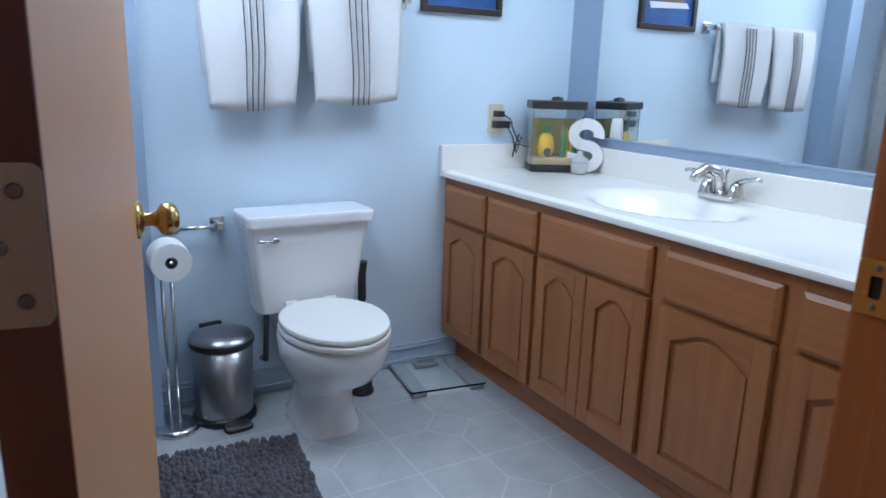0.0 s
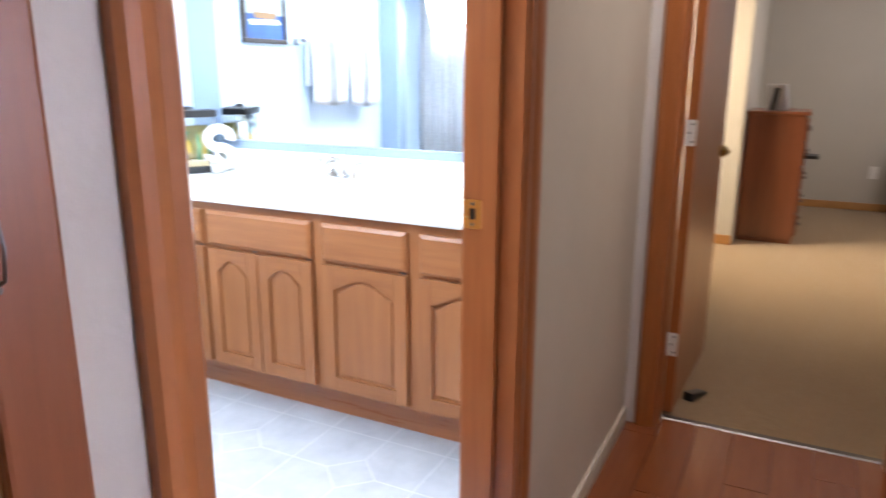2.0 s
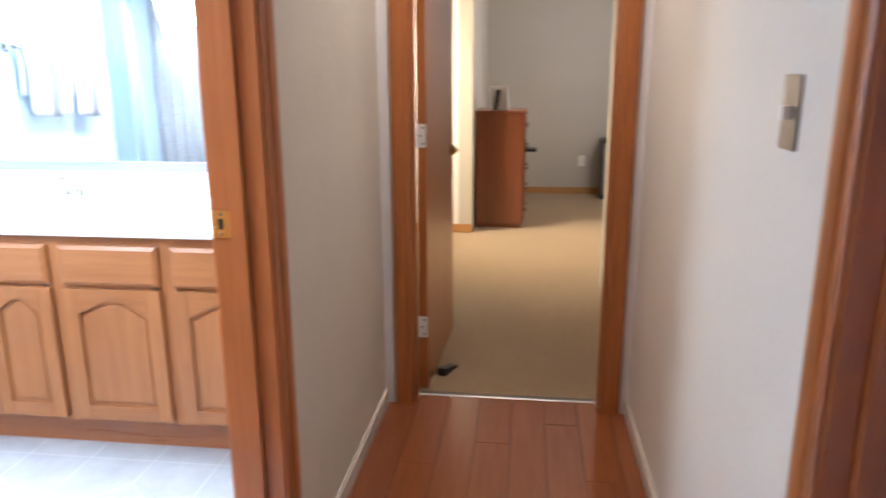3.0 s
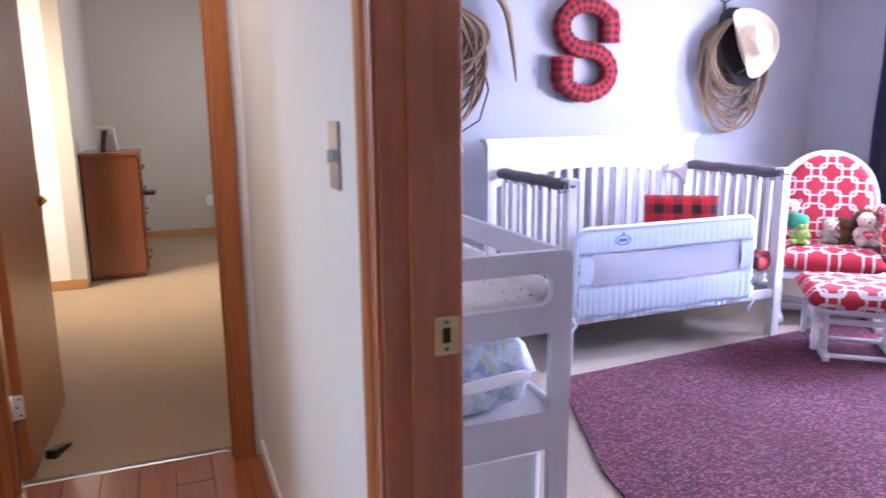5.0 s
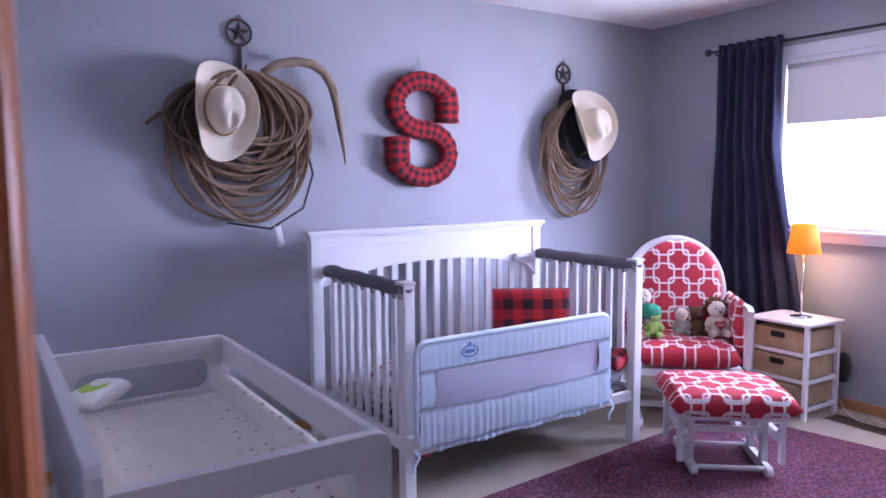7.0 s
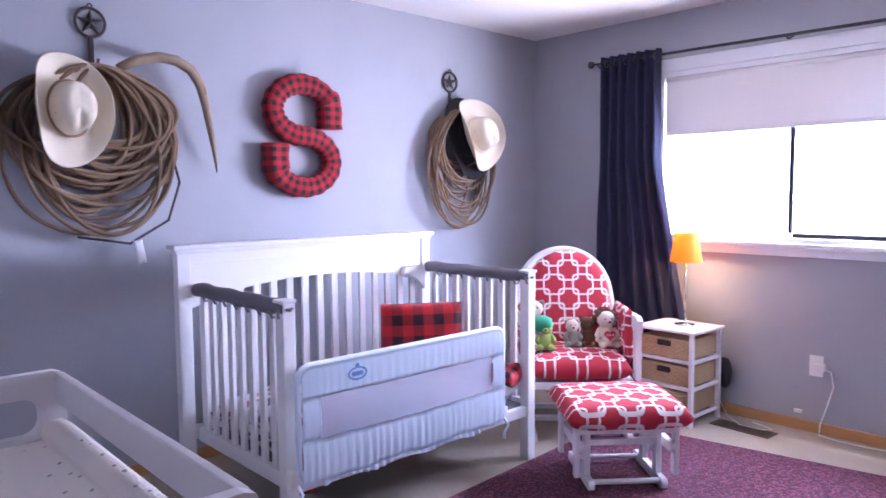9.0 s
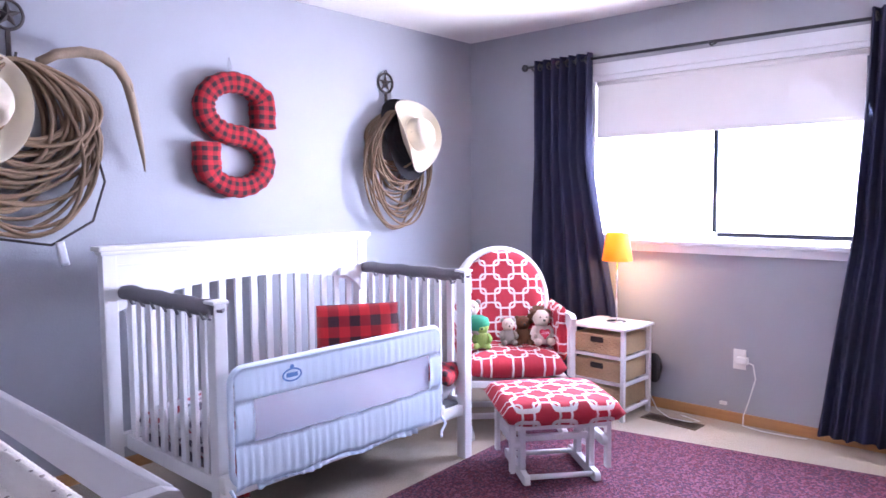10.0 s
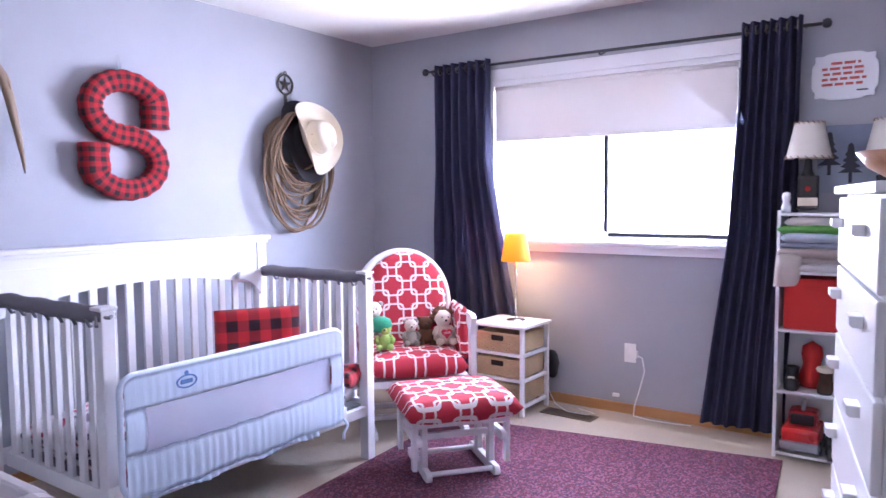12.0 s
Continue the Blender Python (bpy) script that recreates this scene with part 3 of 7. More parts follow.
# bathroom door, open inwards
bath_door = thing("door_1", "flat brown wood veneer door standing open inwards", "door", loc=(0.597, 2.628, 0.022), rz=80.5, kind="structure")
part("door_slab", box(0, 0.765, -0.036, 0.0, 0, 2.03, 0.002), DOOR_WOOD, bath_door)
# thin dark strip for the unlit edge that faces the hall
part("door_edge", box(-0.003, 0.0, -0.036, 0.0, 0.0, 2.03, 0.001), DOOR_EDGE, bath_door, "dark wood hinge edge, deepened for the hall's shade")
knob(bath_door, pose(0.705, -0.036, 0.925, 90), BRASS)
knob(bath_door, pose(0.705, 0.0, 0.925, -90), BRASS)
part("latch_plate", prism(rounded(0.026, 0.057, 0.004), 0, 0.002, 0, None, Matrix(((0, 0, 1, 0.765), (1, 0, 0, -0.018), (0, 1, 0, 0.90), (0, 0, 0, 1)))), BRASS, bath_door)
for hz in (0.27, 1.055, 1.83):
    hinge(bath_door, Matrix(((-1, 0, 0, -0.003), (0, -1, 0, -0.018), (0, 0, 1, hz), (0, 0, 0, 1))), HINGE_BRONZE)

# bedroom door at the hall's end, open inwards
end_door = thing("door_2", "red-brown wood door standing open into the bedroom", "door", loc=(2.655, 2.362, 0.01), rz=-2, kind="structure")
part("door_slab", box(0, 0.72, -0.036, 0.0, 0, 2.03, 0.002), CASING, end_door)
lever = part("lever_rose", moved(lathe([(0.0, 0.03), (0.010, 0.028), (0.026, 0.008), (0.03, 0.0)], 20), pose(0.655, -0.036, 0.92, 90)), BRASS, end_door, "brass lever handle", True)
part("lever", tube([(0.655, -0.062, 0.92), (0.63, -0.068, 0.922), (0.55, -0.066, 0.918)], 0.008, None, 8), BRASS, lever, smooth=True)
for hz in (0.27, 1.04, 1.83):
    hinge(end_door, Matrix(((-1, 0, 0, 0.0), (0, -1, 0, -0.018), (0, 0, 1, hz), (0, 0, 0, 1))), WHITE_PLASTIC)
stop = thing("door_stop", "small black rubber wedge at the foot of the open door", "door stop", loc=(2.80, 2.29, 0.0), rz=-20)
part("wedge", prism([(0, 0), (0.12, 0), (0.12, 0.008), (0.0, 0.035)], -0.02, 0.02, 0.002, None, pose(0, 0, 0.002, 90)), BLACK_PLASTIC, stop)
thr = thing("threshold_strip", "thin metal carpet strip across the bedroom doorway", "threshold", kind="structure")
part("strip", prism([(-0.02, 0), (-0.012, 0.007), (0.012, 0.007), (0.02, 0)], 1.638, 2.367, 0, None, Matrix(((1, 0, 0, 2.625), (0, 0, 1, 0), (0, 1, 0, -0.001), (0, 0, 0, 1)))), PEWTER, thr)

# linen closet door in the hall
linen = thing("closet_door", "varnished wood panelled closet door with a dark arched pull", "cabinet door", kind="structure")
part("stile", box(0.353, 0.414, 2.462, 2.482, 0.06, 2.2, 0.004), CLOSET_WOOD, linen)
part("stile", box(-0.25, -0.15, 2.462, 2.482, 0.06, 2.2, 0.004), CLOSET_WOOD, linen)
for z0, z1 in ((0.06, 0.18), (1.205, 1.245), (2.08, 2.2)):
    part("rail", box(-0.15, 0.353, 2.463, 2.482, z0, z1, 0.003), CLOSET_WOOD, linen)
for z0, z1 in ((0.18, 1.205), (1.245, 2.08)):
    part("panel", box(-0.15, 0.353, 2.472, 2.482, z0, z1), OAK_BASE, linen)
    part("panel_field", box(-0.105, 0.338, 2.466, 2.482, z0 + 0.045, z1 - 0.045, 0.006), OAK_BASE, linen)
pull = part("pull", tube([(0.366, 2.463, 1.110), (0.366, 2.455, 1.114), (0.366, 2.451, 1.136), (0.366, 2.455, 1.158), (0.366, 2.463, 1.162)], 0.0016, None, 8, False, (1.3, 0.9, 0.8, 0.9, 1.3)), PEWTER, linen, "dark antique pull", True)
for z in (1.107, 1.165):
    part("pull_plate", moved(lathe([(0, 0.002), (0.002, 0.0015), (0.0035, 0)], 12, None, None, 0.8, 1.3), pose(0.366, 2.463, z, 90)), PEWTER, pull)

# light switch plate on the hall wall
sw = thing("light_switch", "steel wall plate with a white light switch", "light switch", loc=(1.145, 1.535, 1.218))
part("plate", prism(rounded(0.072, 0.116, 0.006), 0, 0.005, 0.002, None, pose(0, 0, 0, -90, 0, 0) @ pose(0, 0, 0, 0, 0, 0)), STEEL, sw)
part("toggle", box(-0.006, 0.006, 0.004, 0.018, -0.012, 0.010, 0.002), WHITE_PLASTIC, sw, "white toggle")


# nursery window
win = thing("window_1", "wide white sliding window, blown bright by daylight", "window", kind="structure")
for n, b in (("window_frame", box(1.372, 2.978, -2.90, -2.80, 2.055, 2.088, 0.003)), ("window_frame", box(1.372, 2.978, -2.90, -2.80, 1.047, 1.072, 0.003)),
             ("window_frame", box(1.372, 1.40, -2.90, -2.80, 1.072, 2.055, 0.003)), ("window_frame", box(2.95, 2.978, -2.90, -2.80, 1.072, 2.055, 0.003))):
    part(n, b, TRIM_WHITE, win)
for n, b in (("window_trim", box(1.30, 3.05, -2.80, -2.783, 2.086, 2.165, 0.004)), ("window_trim", box(1.30, 1.374, -2.80, -2.784, 1.045, 2.086, 0.004)), ("window_trim", box(2.976, 3.05, -2.80, -2.784, 1.045, 2.086, 0.004)), ("window_sill", box(1.27, 3.08, -2.82, -2.765, 1.018, 1.046, 0.006)), ("apron", box(1.30, 3.05, -2.80, -2.785, 0.972, 1.018, 0.003))):
    part(n, b, TRIM_WHITE, win)
DARK_FRAME = paint("bronze_aluminium", (0.045, 0.05, 0.075), 0.4, 60, 0.0, 0.1, 0, 0.5)
sash = part("sash", box(2.165, 2.192, -2.865, -2.835, 1.10, 2.055, 0.002), DARK_FRAME, win, "dark aluminium sliding sash")
part("sash_rail", box(1.40, 2.165, -2.865, -2.835, 1.074, 1.10, 0.002), DARK_FRAME, sash)
part("sash_rail", box(1.40, 2.165, -2.865, -2.835, 2.03, 2.054, 0.002), DARK_FRAME, sash)
part("sash_rail", box(1.40, 1.422, -2.865, -2.835, 1.10, 2.03, 0.002), DARK_FRAME, sash)
for a, b, y in ((1.422, 2.165, -2.852), (2.192, 2.95, -2.872)):
    pane = part("pane", box(a, b, y - 0.002, y + 0.002, 1.10 if a < 2 else 1.072, 2.03 if a < 2 else 2.055), GLASS, win)
    pane.visible_shadow = False
structure("backdrop_daylight", box(-6, 10, -9.05, -9.0, -3, 9), DAYLIGHT, "overexposed pale daylight outside the window", "backdrop")

# roller shade
shade = thing("roller_shade", "white cloth roller shade pulled a third down", "window shade")
part("roller", tube([(1.41, -2.815, 2.035), (2.94, -2.815, 2.035)], 0.020, None, 14), SHADE_CLOTH, shade, smooth=True)
part("cloth", box(1.415, 2.935, -2.8005, -2.799, 1.70, 2.05), SHADE_CLOTH, shade)
part("hem_bar", box(1.415, 2.935, -2.804, -2.796, 1.69, 1.712, 0.003), SHADE_CLOTH, shade)

# baseboards
structure("baseboard_nursery_window", box(0.0, 3.985, -2.80, -2.787, 0.0, 0.062, 0.003), OAK_BASE, "honey oak baseboard under the window", "baseboard")
structure("baseboard_nursery_crib", box(3.987, 4.0, -2.785, 1.42, 0.0, 0.062, 0.003), OAK_BASE, "honey oak baseboard behind the crib", "baseboard")
structure("baseboard_hall_north", box(1.46, 2.53, 2.468, 2.48, 0.0, 0.06, 0.003), WALL_CREAM, "cream painted hall baseboard", "baseboard")
structure("baseboard_hall_south", box(0.97, 2.53, 1.535, 1.547, 0.0, 0.06, 0.003), WALL_CREAM, "cream painted hall baseboard", "baseboard")
bb = box(0.905, 2.06, 4.588, 4.60, 0.03, 0.105, 0.003)
box(0.905, 2.06, 4.582, 4.60, 0.03, 0.042, 0.002, bb)
box(0.905, 2.06, 4.584, 4.60, 0.082, 0.090, 0.002, bb)
structure("baseboard_bathroom", bb, paint("pale_blue_trim", (0.50, 0.62, 0.76), 0.4, 60, 0.05, 0.03), "pale blue painted bathroom baseboard", "baseboard")
structure("baseboard_bedroom_far", box(7.737, 7.75, 0.6, 2.39, 0, 0.07, 0.003), OAK_BASE, "oak baseboard of the bedroom", "baseboard")
structure("baseboard_bedroom_closet", box(5.676, 5.69, 2.39, 4.0, 0, 0.07, 0.003), OAK_BASE, "oak baseboard on the partition", "baseboard")


# ---- bathroom ----
FZ = 0.006
vanity = thing("vanity_cabinet", "brown oak bathroom vanity cabinet with arched panel doors", "cabinet")
VX, VY0, VY1 = 2.022, 2.60, 4.598
part("body", box(VX + 0.02, 2.605, VY0 + 0.003, VY1, 0.13, 0.655), OAK, vanity)
part("toe_kick", box(VX + 0.075, 2.60, VY0 + 0.003, VY1, FZ, 0.13), CASING_Y, vanity, "dark recessed plinth")
stiles = [(4.565, VY1), (4.262, 4.292), (3.958, 3.985), (3.432, 3.477), (3.052, 3.099), (VY0 + 0.003, 2.72)]
for a, c in stiles:
    part("stile", box(VX, VX + 0.02, a, c, 0.13, 0.781, 0.001), OAK, vanity)
for i in range(5):
    lo, hi = stiles[i + 1][1], stiles[i][0]
    for z0, z1 in ((0.13, 0.158), (0.592, 0.622), (0.745, 0.781)):
        part("rail", box(VX + 0.001, VX + 0.02, lo, hi, z0, z1), OAK_Y, vanity)


def arched_door(parent, y0, y1, z0, z1, x):
    """An overlay door with stiles, an arched top rail, and a sunk panel."""
    d = part("door", box(x - 0.018, x, y0, y0 + 0.047, z0, z1, 0.003), OAK, parent)
    part("stile", box(x - 0.018, x, y1 - 0.047, y1, z0, z1, 0.003), OAK, d)
    part("bottom_rail", box(x - 0.018, x, y0 + 0.047, y1 - 0.047, z0, z0 + 0.05, 0.002), OAK_Y, d)
    a, c = y0 + 0.047, y1 - 0.047
    w = c - a
    out = [(a, z1), (a, z1 - 0.085)]
    for k in range(13):
        t = k / 12
        out.append((a + w * t, z1 - 0.085 + 0.045 * (0.5 - 0.5 * math.cos(2 * math.pi * t)) ** 0.6))
    out += [(c, z1 - 0.085), (c, z1)]
    m = Matrix(((0, 0, 1, x - 0.018), (1, 0, 0, 0), (0, 1, 0, 0), (0, 0, 0, 1)))
    bm = prism(out[:1] + out[2:-2] + out[-1:], 0, 0.018, 0, None, m)
    bmesh.ops.recalc_face_normals(bm, faces=bm.faces)
    part("top_rail", bm, OAK_Y, d)
    part("panel", box(x - 0.008, x - 0.001, a - 0.004, c + 0.004, z0 + 0.046, z1 - 0.03), OAK, d)
    out2 = [(a + 0.012, z0 + 0.062), (c - 0.012, z0 + 0.062)]
    for k in range(13):
        t = 1 - k / 12
        out2.append((a + 0.012 + (w - 0.024) * t, z1 - 0.098 + 0.045 * (0.5 - 0.5 * math.cos(2 * math.pi * t)) ** 0.6))
    bm = prism(out2, 0, 0.006, 0.0045, None, Matrix(((0, 0, 1, x - 0.0125), (1, 0, 0, 0), (0, 1, 0, 0), (0, 0, 0, 1))))
    bmesh.ops.recalc_face_normals(bm, faces=bm.faces)
    part("raised_field", bm, OAK, d)


def drawer_front(parent, y0, y1, z0, z1, x):
    bm = box(x - 0.012, x, y0, y1, z0, z1, 0.001)
    top = prism([(y0, z0), (y1, z0), (y1, z1), (y0, z1)], 0, 0.008, 0.0, None, Matrix(((0, 0, -1, x - 0.012), (1, 0, 0, 0), (0, 1, 0, 0), (0, 0, 0, 1))))
    f = [v for v in top.verts if v.co.x < x - 0.019]
    for v in f:
        v.co.y += 0.012 if v.co.y < (y0 + y1) / 2 else -0.012
        v.co.z += 0.012 if v.co.z < (z0 + z1) / 2 else -0.012
    join(bm, top)
    bmesh.ops.recalc_face_normals(bm, faces=bm.faces)
    part("drawer_front", bm, OAK_Y, parent)


for y0, y1 in ((4.284, 4.575), (3.976, 4.270), (3.474, 3.964), (3.094, 3.436), (2.715, 3.055)):
    drawer_front(vanity, y0 + 0.004, y1 - 0.004, 0.618, 0.750, VX)
for y0, y1 in ((4.288, 4.571), (3.980, 4.266), (3.722, 3.960), (3.478, 3.718), (3.098, 3.432), (2.719, 3.051)):
    arched_door(vanity, y0, y1, 0.145, 0.606, VX)
    part("catch", box(VX - 0.003, VX, y0 + 0.01, y0 + 0.03, 0.608, 0.613), PEWTER, vanity)

# countertop with moulded oval basin
top = thing("countertop", "glossy white cultured marble countertop with a moulded oval basin", "countertop")
CX, CY, CZ = 2.30, 3.72, 0.806
bm = bmesh.new()
NX, NY = 30, 76
x0, x1, y0, y1 = 1.996, 2.607, 2.603, 4.597
grid = []
for j in range(NY + 1):
    row = []
    for i in range(NX + 1):
        x, y = x0 + (x1 - x0) * i / NX, y0 + (y1 - y0) * j / NY
        d = math.hypot((x - CX) / 0.185, (y - CY) / 0.235)
        z = CZ
        if d < 1.0:
            z -= 0.012 + 0.105 * (1 - d ** 2.6) ** 0.75
        elif d < 1.18:
            z -= 0.012 * (0.5 + 0.5 * math.cos(math.pi * (d - 1) / 0.18))
        if i == 0:
            z -= 0.008
        row.append(bm.verts.new((x, y, z)))
    grid.append(row)
for j in range(NY):
    for i in range(NX):
        bm.faces.new((grid[j][i], grid[j][i + 1], grid[j + 1][i + 1], grid[j + 1][i]))
part("slab", bm, COUNTER, top, smooth=True)
part("front_edge", box(x0 - 0.003, x0 + 0.022, y0, y1, 0.782, CZ - 0.003, 0.006), COUNTER, top)
part("underside", box(x0 + 0.02, 2.10, y0, y1, 0.7825, 0.796), COUNTER, top)
part("backsplash", box(2.585, 2.609, y0, y1, CZ - 0.003, 0.906, 0.005), COUNTER, top)
part("side_splash", box(1.990, 2.585, 4.575, 4.599, CZ - 0.003, 0.906, 0.005), COUNTER, top)
part("drain", lathe([(0.0, 0.004), (0.018, 0.004), (0.022, 0.0), (0.023, -0.004)], 20, None, pose(CX, CY, CZ - 0.112)), CHROME, top, "chrome drain", True)

# faucet
NICKEL = paint("satin_nickel", (0.60, 0.59, 0.57), 0.25, 60, 0.0, 0.04, 0, 1.0)
faucet = thing("faucet", "satin nickel two-handle faucet with an arched spout", "faucet", loc=(2.525, 3.70, CZ))
part("base", prism(rounded(0.055, 0.165, 0.026), 0, 0.022, 0.006), NICKEL, faucet, smooth=False)
part("spout", tube([(0, 0, 0.015), (-0.005, 0, 0.06), (-0.035, 0, 0.095), (-0.085, 0, 0.105), (-0.125, 0, 0.085), (-0.135, 0, 0.070)], 0.017, None, 14, False, (1.3, 1.15, 1.0, 0.95, 0.9, 0.85)), NICKEL, faucet, smooth=True)
for s in (-1, 1):
    h = part("handle_base", lathe([(0.026, 0.018), (0.024, 0.035), (0.018, 0.055), (0.012, 0.062), (0, 0.063)], 18, None, pose(0, s * 0.055, 0)), NICKEL, faucet, smooth=True)
    part("handle", tube([(0, s * 0.055, 0.058), (0.0, s * 0.085, 0.074), (-0.004, s * 0.125, 0.083), (-0.008, s * 0.145, 0.080)], 0.010, None, 10, False, (1.1, 0.9, 0.75, 0.6)), NICKEL, h, smooth=True)
part("lift_rod", lathe([(0.003, 0.02), (0.003, 0.085), (0.007, 0.09), (0.006, 0.10), (0, 0.102)], 10, None, pose(0.018, 0, 0)), NICKEL, faucet, smooth=True)

# mirror
mir = thing("wall_mirror", "large frameless wall mirror above the vanity", "mirror")
part("mirror_glass", box(2.604, 2.609, 2.62, 4.415, 0.945, 1.95, 0.0015), MIRROR, mir)
part("mirror_trim", box(2.600, 2.610, 2.62, 4.425, 0.935, 0.9445, 0.002), paint("slate_trim", (0.30, 0.38, 0.50), 0.4), mir)

# aquarium with lid
tank = thing("aquarium", "small aquarium with black lid, yellow pineapple house and amber water", "aquarium", loc=(2.44, 4.455, CZ + 0.002), rz=-25)
tank.scale = (1.12, 1.12, 1.22)
part("base", prism(rounded(0.19, 0.12, 0.02), 0, 0.022, 0.004), BLACK_PLASTIC, tank, "black plastic base")
bm = prism(rounded(0.185, 0.115, 0.02), 0.022, 0.205, 0, None, None, [rounded(0.177, 0.107, 0.018)])
g = part("tank_wall", bm, glass_mat("acrylic", (0.93, 0.95, 0.93)), tank, "clear acrylic wall")
g.visible_shadow = False
part("water", box(-0.085, 0.085, 0.012, 0.050, 0.046, 0.168, 0.006), paint("algae_tinted_water", (0.36, 0.30, 0.09), 0.12, 30, 0.0, 0.35, 0.3), tank, "murky amber water")
part("gravel", prism(rounded(0.175, 0.105, 0.018), 0.0225, 0.045, 0.004), paint("tan_gravel", (0.50, 0.38, 0.22), 0.9, 240, 1.0, 0.3), tank, "tan gravel")
YEL = paint("yellow_ornament", (0.75, 0.45, 0.03), 0.6, 60, 0.3, 0.12)
GRN = paint("green_leaf_plastic", (0.05, 0.28, 0.10), 0.5, 60, 0.2, 0.2)
orn = part("pineapple", lathe([(0, 0.045), (0.022, 0.046), (0.029, 0.065), (0.030, 0.085), (0.024, 0.110), (0.012, 0.122), (0, 0.124)], 16, None, pose(-0.035, -0.015, 0)), YEL, tank, "yellow pineapple ornament", True)
for k in range(9):
    a = k * 2.4
    part("leaf", tube([(-0.035, -0.015, 0.118), (-0.035 + 0.010 * math.cos(a), -0.015 + 0.010 * math.sin(a), 0.138), (-0.035 + 0.024 * math.cos(a), -0.015 + 0.024 * math.sin(a), 0.150)], 0.005, None, 5, False, (1, 0.9, 0.15)), GRN, orn)
part("doorway", lathe([(0, 0.004), (0.012, 0.003), (0.014, 0)], 16, None, pose(-0.035, -0.043, 0.063, 90)), DARK_HOLE, orn)
for k in range(7):
    x, y = 0.02 + 0.05 * ((k * 37) % 10) / 10, -0.03 + 0.06 * ((k * 53) % 10) / 10
    part("reed", tube([(x, y, 0.04), (x + 0.006, y, 0.09), (x - 0.004, y + 0.006, 0.14 + 0.005 * (k % 4))], 0.006, None, 5, False, (1, 1.2, 0.3)), YEL if k % 2 else GRN, tank, smooth=True)
lid = part("lid", prism(rounded(0.20, 0.13, 0.022), 0.200, 0.226, 0.005), BLACK_PLASTIC, tank, "black plastic lid")
part("lid_knob", lathe([(0.022, 0.224), (0.020, 0.236), (0.0, 0.240)], 16), BLACK_PLASTIC, lid, smooth=True)

# white letter, glass jar
letter = thing("letter_decoration", "thick white wooden letter S leaning by the mirror", "letter", loc=(2.525, 4.365, CZ + 0.002), rz=-41)


def s_path(w, h, sweep, n=40, tail=0.0):
    """A letter S as points in x and z, from the lower tip to the upper tip; tail adds straight ends."""
    r = h / 4
    pts = []
    for k in range(n + 1):
        a = radians(450 - sweep + sweep * k / n)
        pts.append((w / 2 * math.cos(a), r + r * math.sin(a)))
    for k in range(1, n + 1):
        a = radians(270 - sweep * k / n)
        pts.append((w / 2 * math.cos(a), 3 * r + r * math.sin(a)))
    if tail:
        (xa, za), (xb, zb) = pts[0], pts[-1]
        pts = [(xa, za + tail * k / 5) for k in (5, 4, 3, 2, 1)] + pts + [(xb, zb - tail * k / 5) for k in (1, 2, 3, 4, 5)]
    return pts


def s_solid(w, h, thick, depth, round_off, sweep=284, flare=0.0, tail=0.0):
    """A letter S with a rectangular or round section, with a uv map."""
    pts = s_path(w - thick, h - thick, sweep, 40, tail)
    pts = [(x, z + thick / 2) for x, z in pts]
    b = bmesh.new()
    uv = b.loops.layers.uv.new("UVMap")
    sec = rounded(thick, depth, min(thick, depth) * round_off, 3)
    rings, run = [], 0.0
    runs = []
    for i, (x, z) in enumerate(pts):
        p, q = pts[max(i - 1, 0)], pts[min(i + 1, len(pts) - 1)]
        t = Vector((q[0] - p[0], 0, q[1] - p[1])).normalized()
        nrm = Vector((t.z, 0, -t.x))
        g = 1 + flare * max(0.0, min(1.0, (8.5 - min(i, len(pts) - 1 - i)) / 1.5)) + flare * 0.22 * math.sin(i * 1.9)
        rings.append([b.verts.new(Vector((x, 0, z)) + nrm * u * g + Vector((0, v * g, 0))) for u, v in sec])
        if i:
            run += math.hypot(x - pts[i - 1][0], z - pts[i - 1][1])
        runs.append(run)
    m = len(sec)
    per = [0.0]
    for k in range(m):
        per.append(per[-1] + math.hypot(sec[(k + 1) % m][0] - sec[k][0], sec[(k + 1) % m][1] - sec[k][1]))
    for i in range(len(rings) - 1):
        for k in range(m):
            f = b.faces.new((rings[i][k], rings[i][(k + 1) % m], rings[i + 1][(k + 1) % m], rings[i + 1][k]))
            for l, c in zip(f.loops, ((runs[i], per[k]), (runs[i], per[k + 1]), (runs[i + 1], per[k + 1]), (runs[i + 1], per[k]))):
                l[uv].uv = c
    b.faces.new(rings[0][::-1])
    b.faces.new(rings[-1])
    bmesh.ops.recalc_face_normals(b, faces=b.faces)
    return b


part("letter_body", s_solid(0.142, 0.212, 0.042, 0.036, 0.08), CRIB_WHITE, letter)
CUT_GLASS = glass_mat("cut_glass", (0.90, 0.92, 0.92), 0.12)
CUT_GLASS.node_tree.nodes["Principled BSDF"].inputs["Transmission Weight"].default_value = 0.55
jar = thing("glass_jar", "small clear glass jar with a domed lid", "jar", loc=(2.475, 4.335, CZ + 0.002))
part("bowl", lathe([(0, 0), (0.028, 0.0), (0.033, 0.01), (0.034, 0.04), (0.031, 0.045), (0.029, 0.042), (0.029, 0.008), (0, 0.006)], 20), CUT_GLASS, jar, smooth=True)
part("lid", lathe([(0.033, 0.046), (0.030, 0.060), (0.012, 0.072), (0.008, 0.080), (0.010, 0.086), (0, 0.09)], 20), CUT_GLASS, jar, smooth=True)

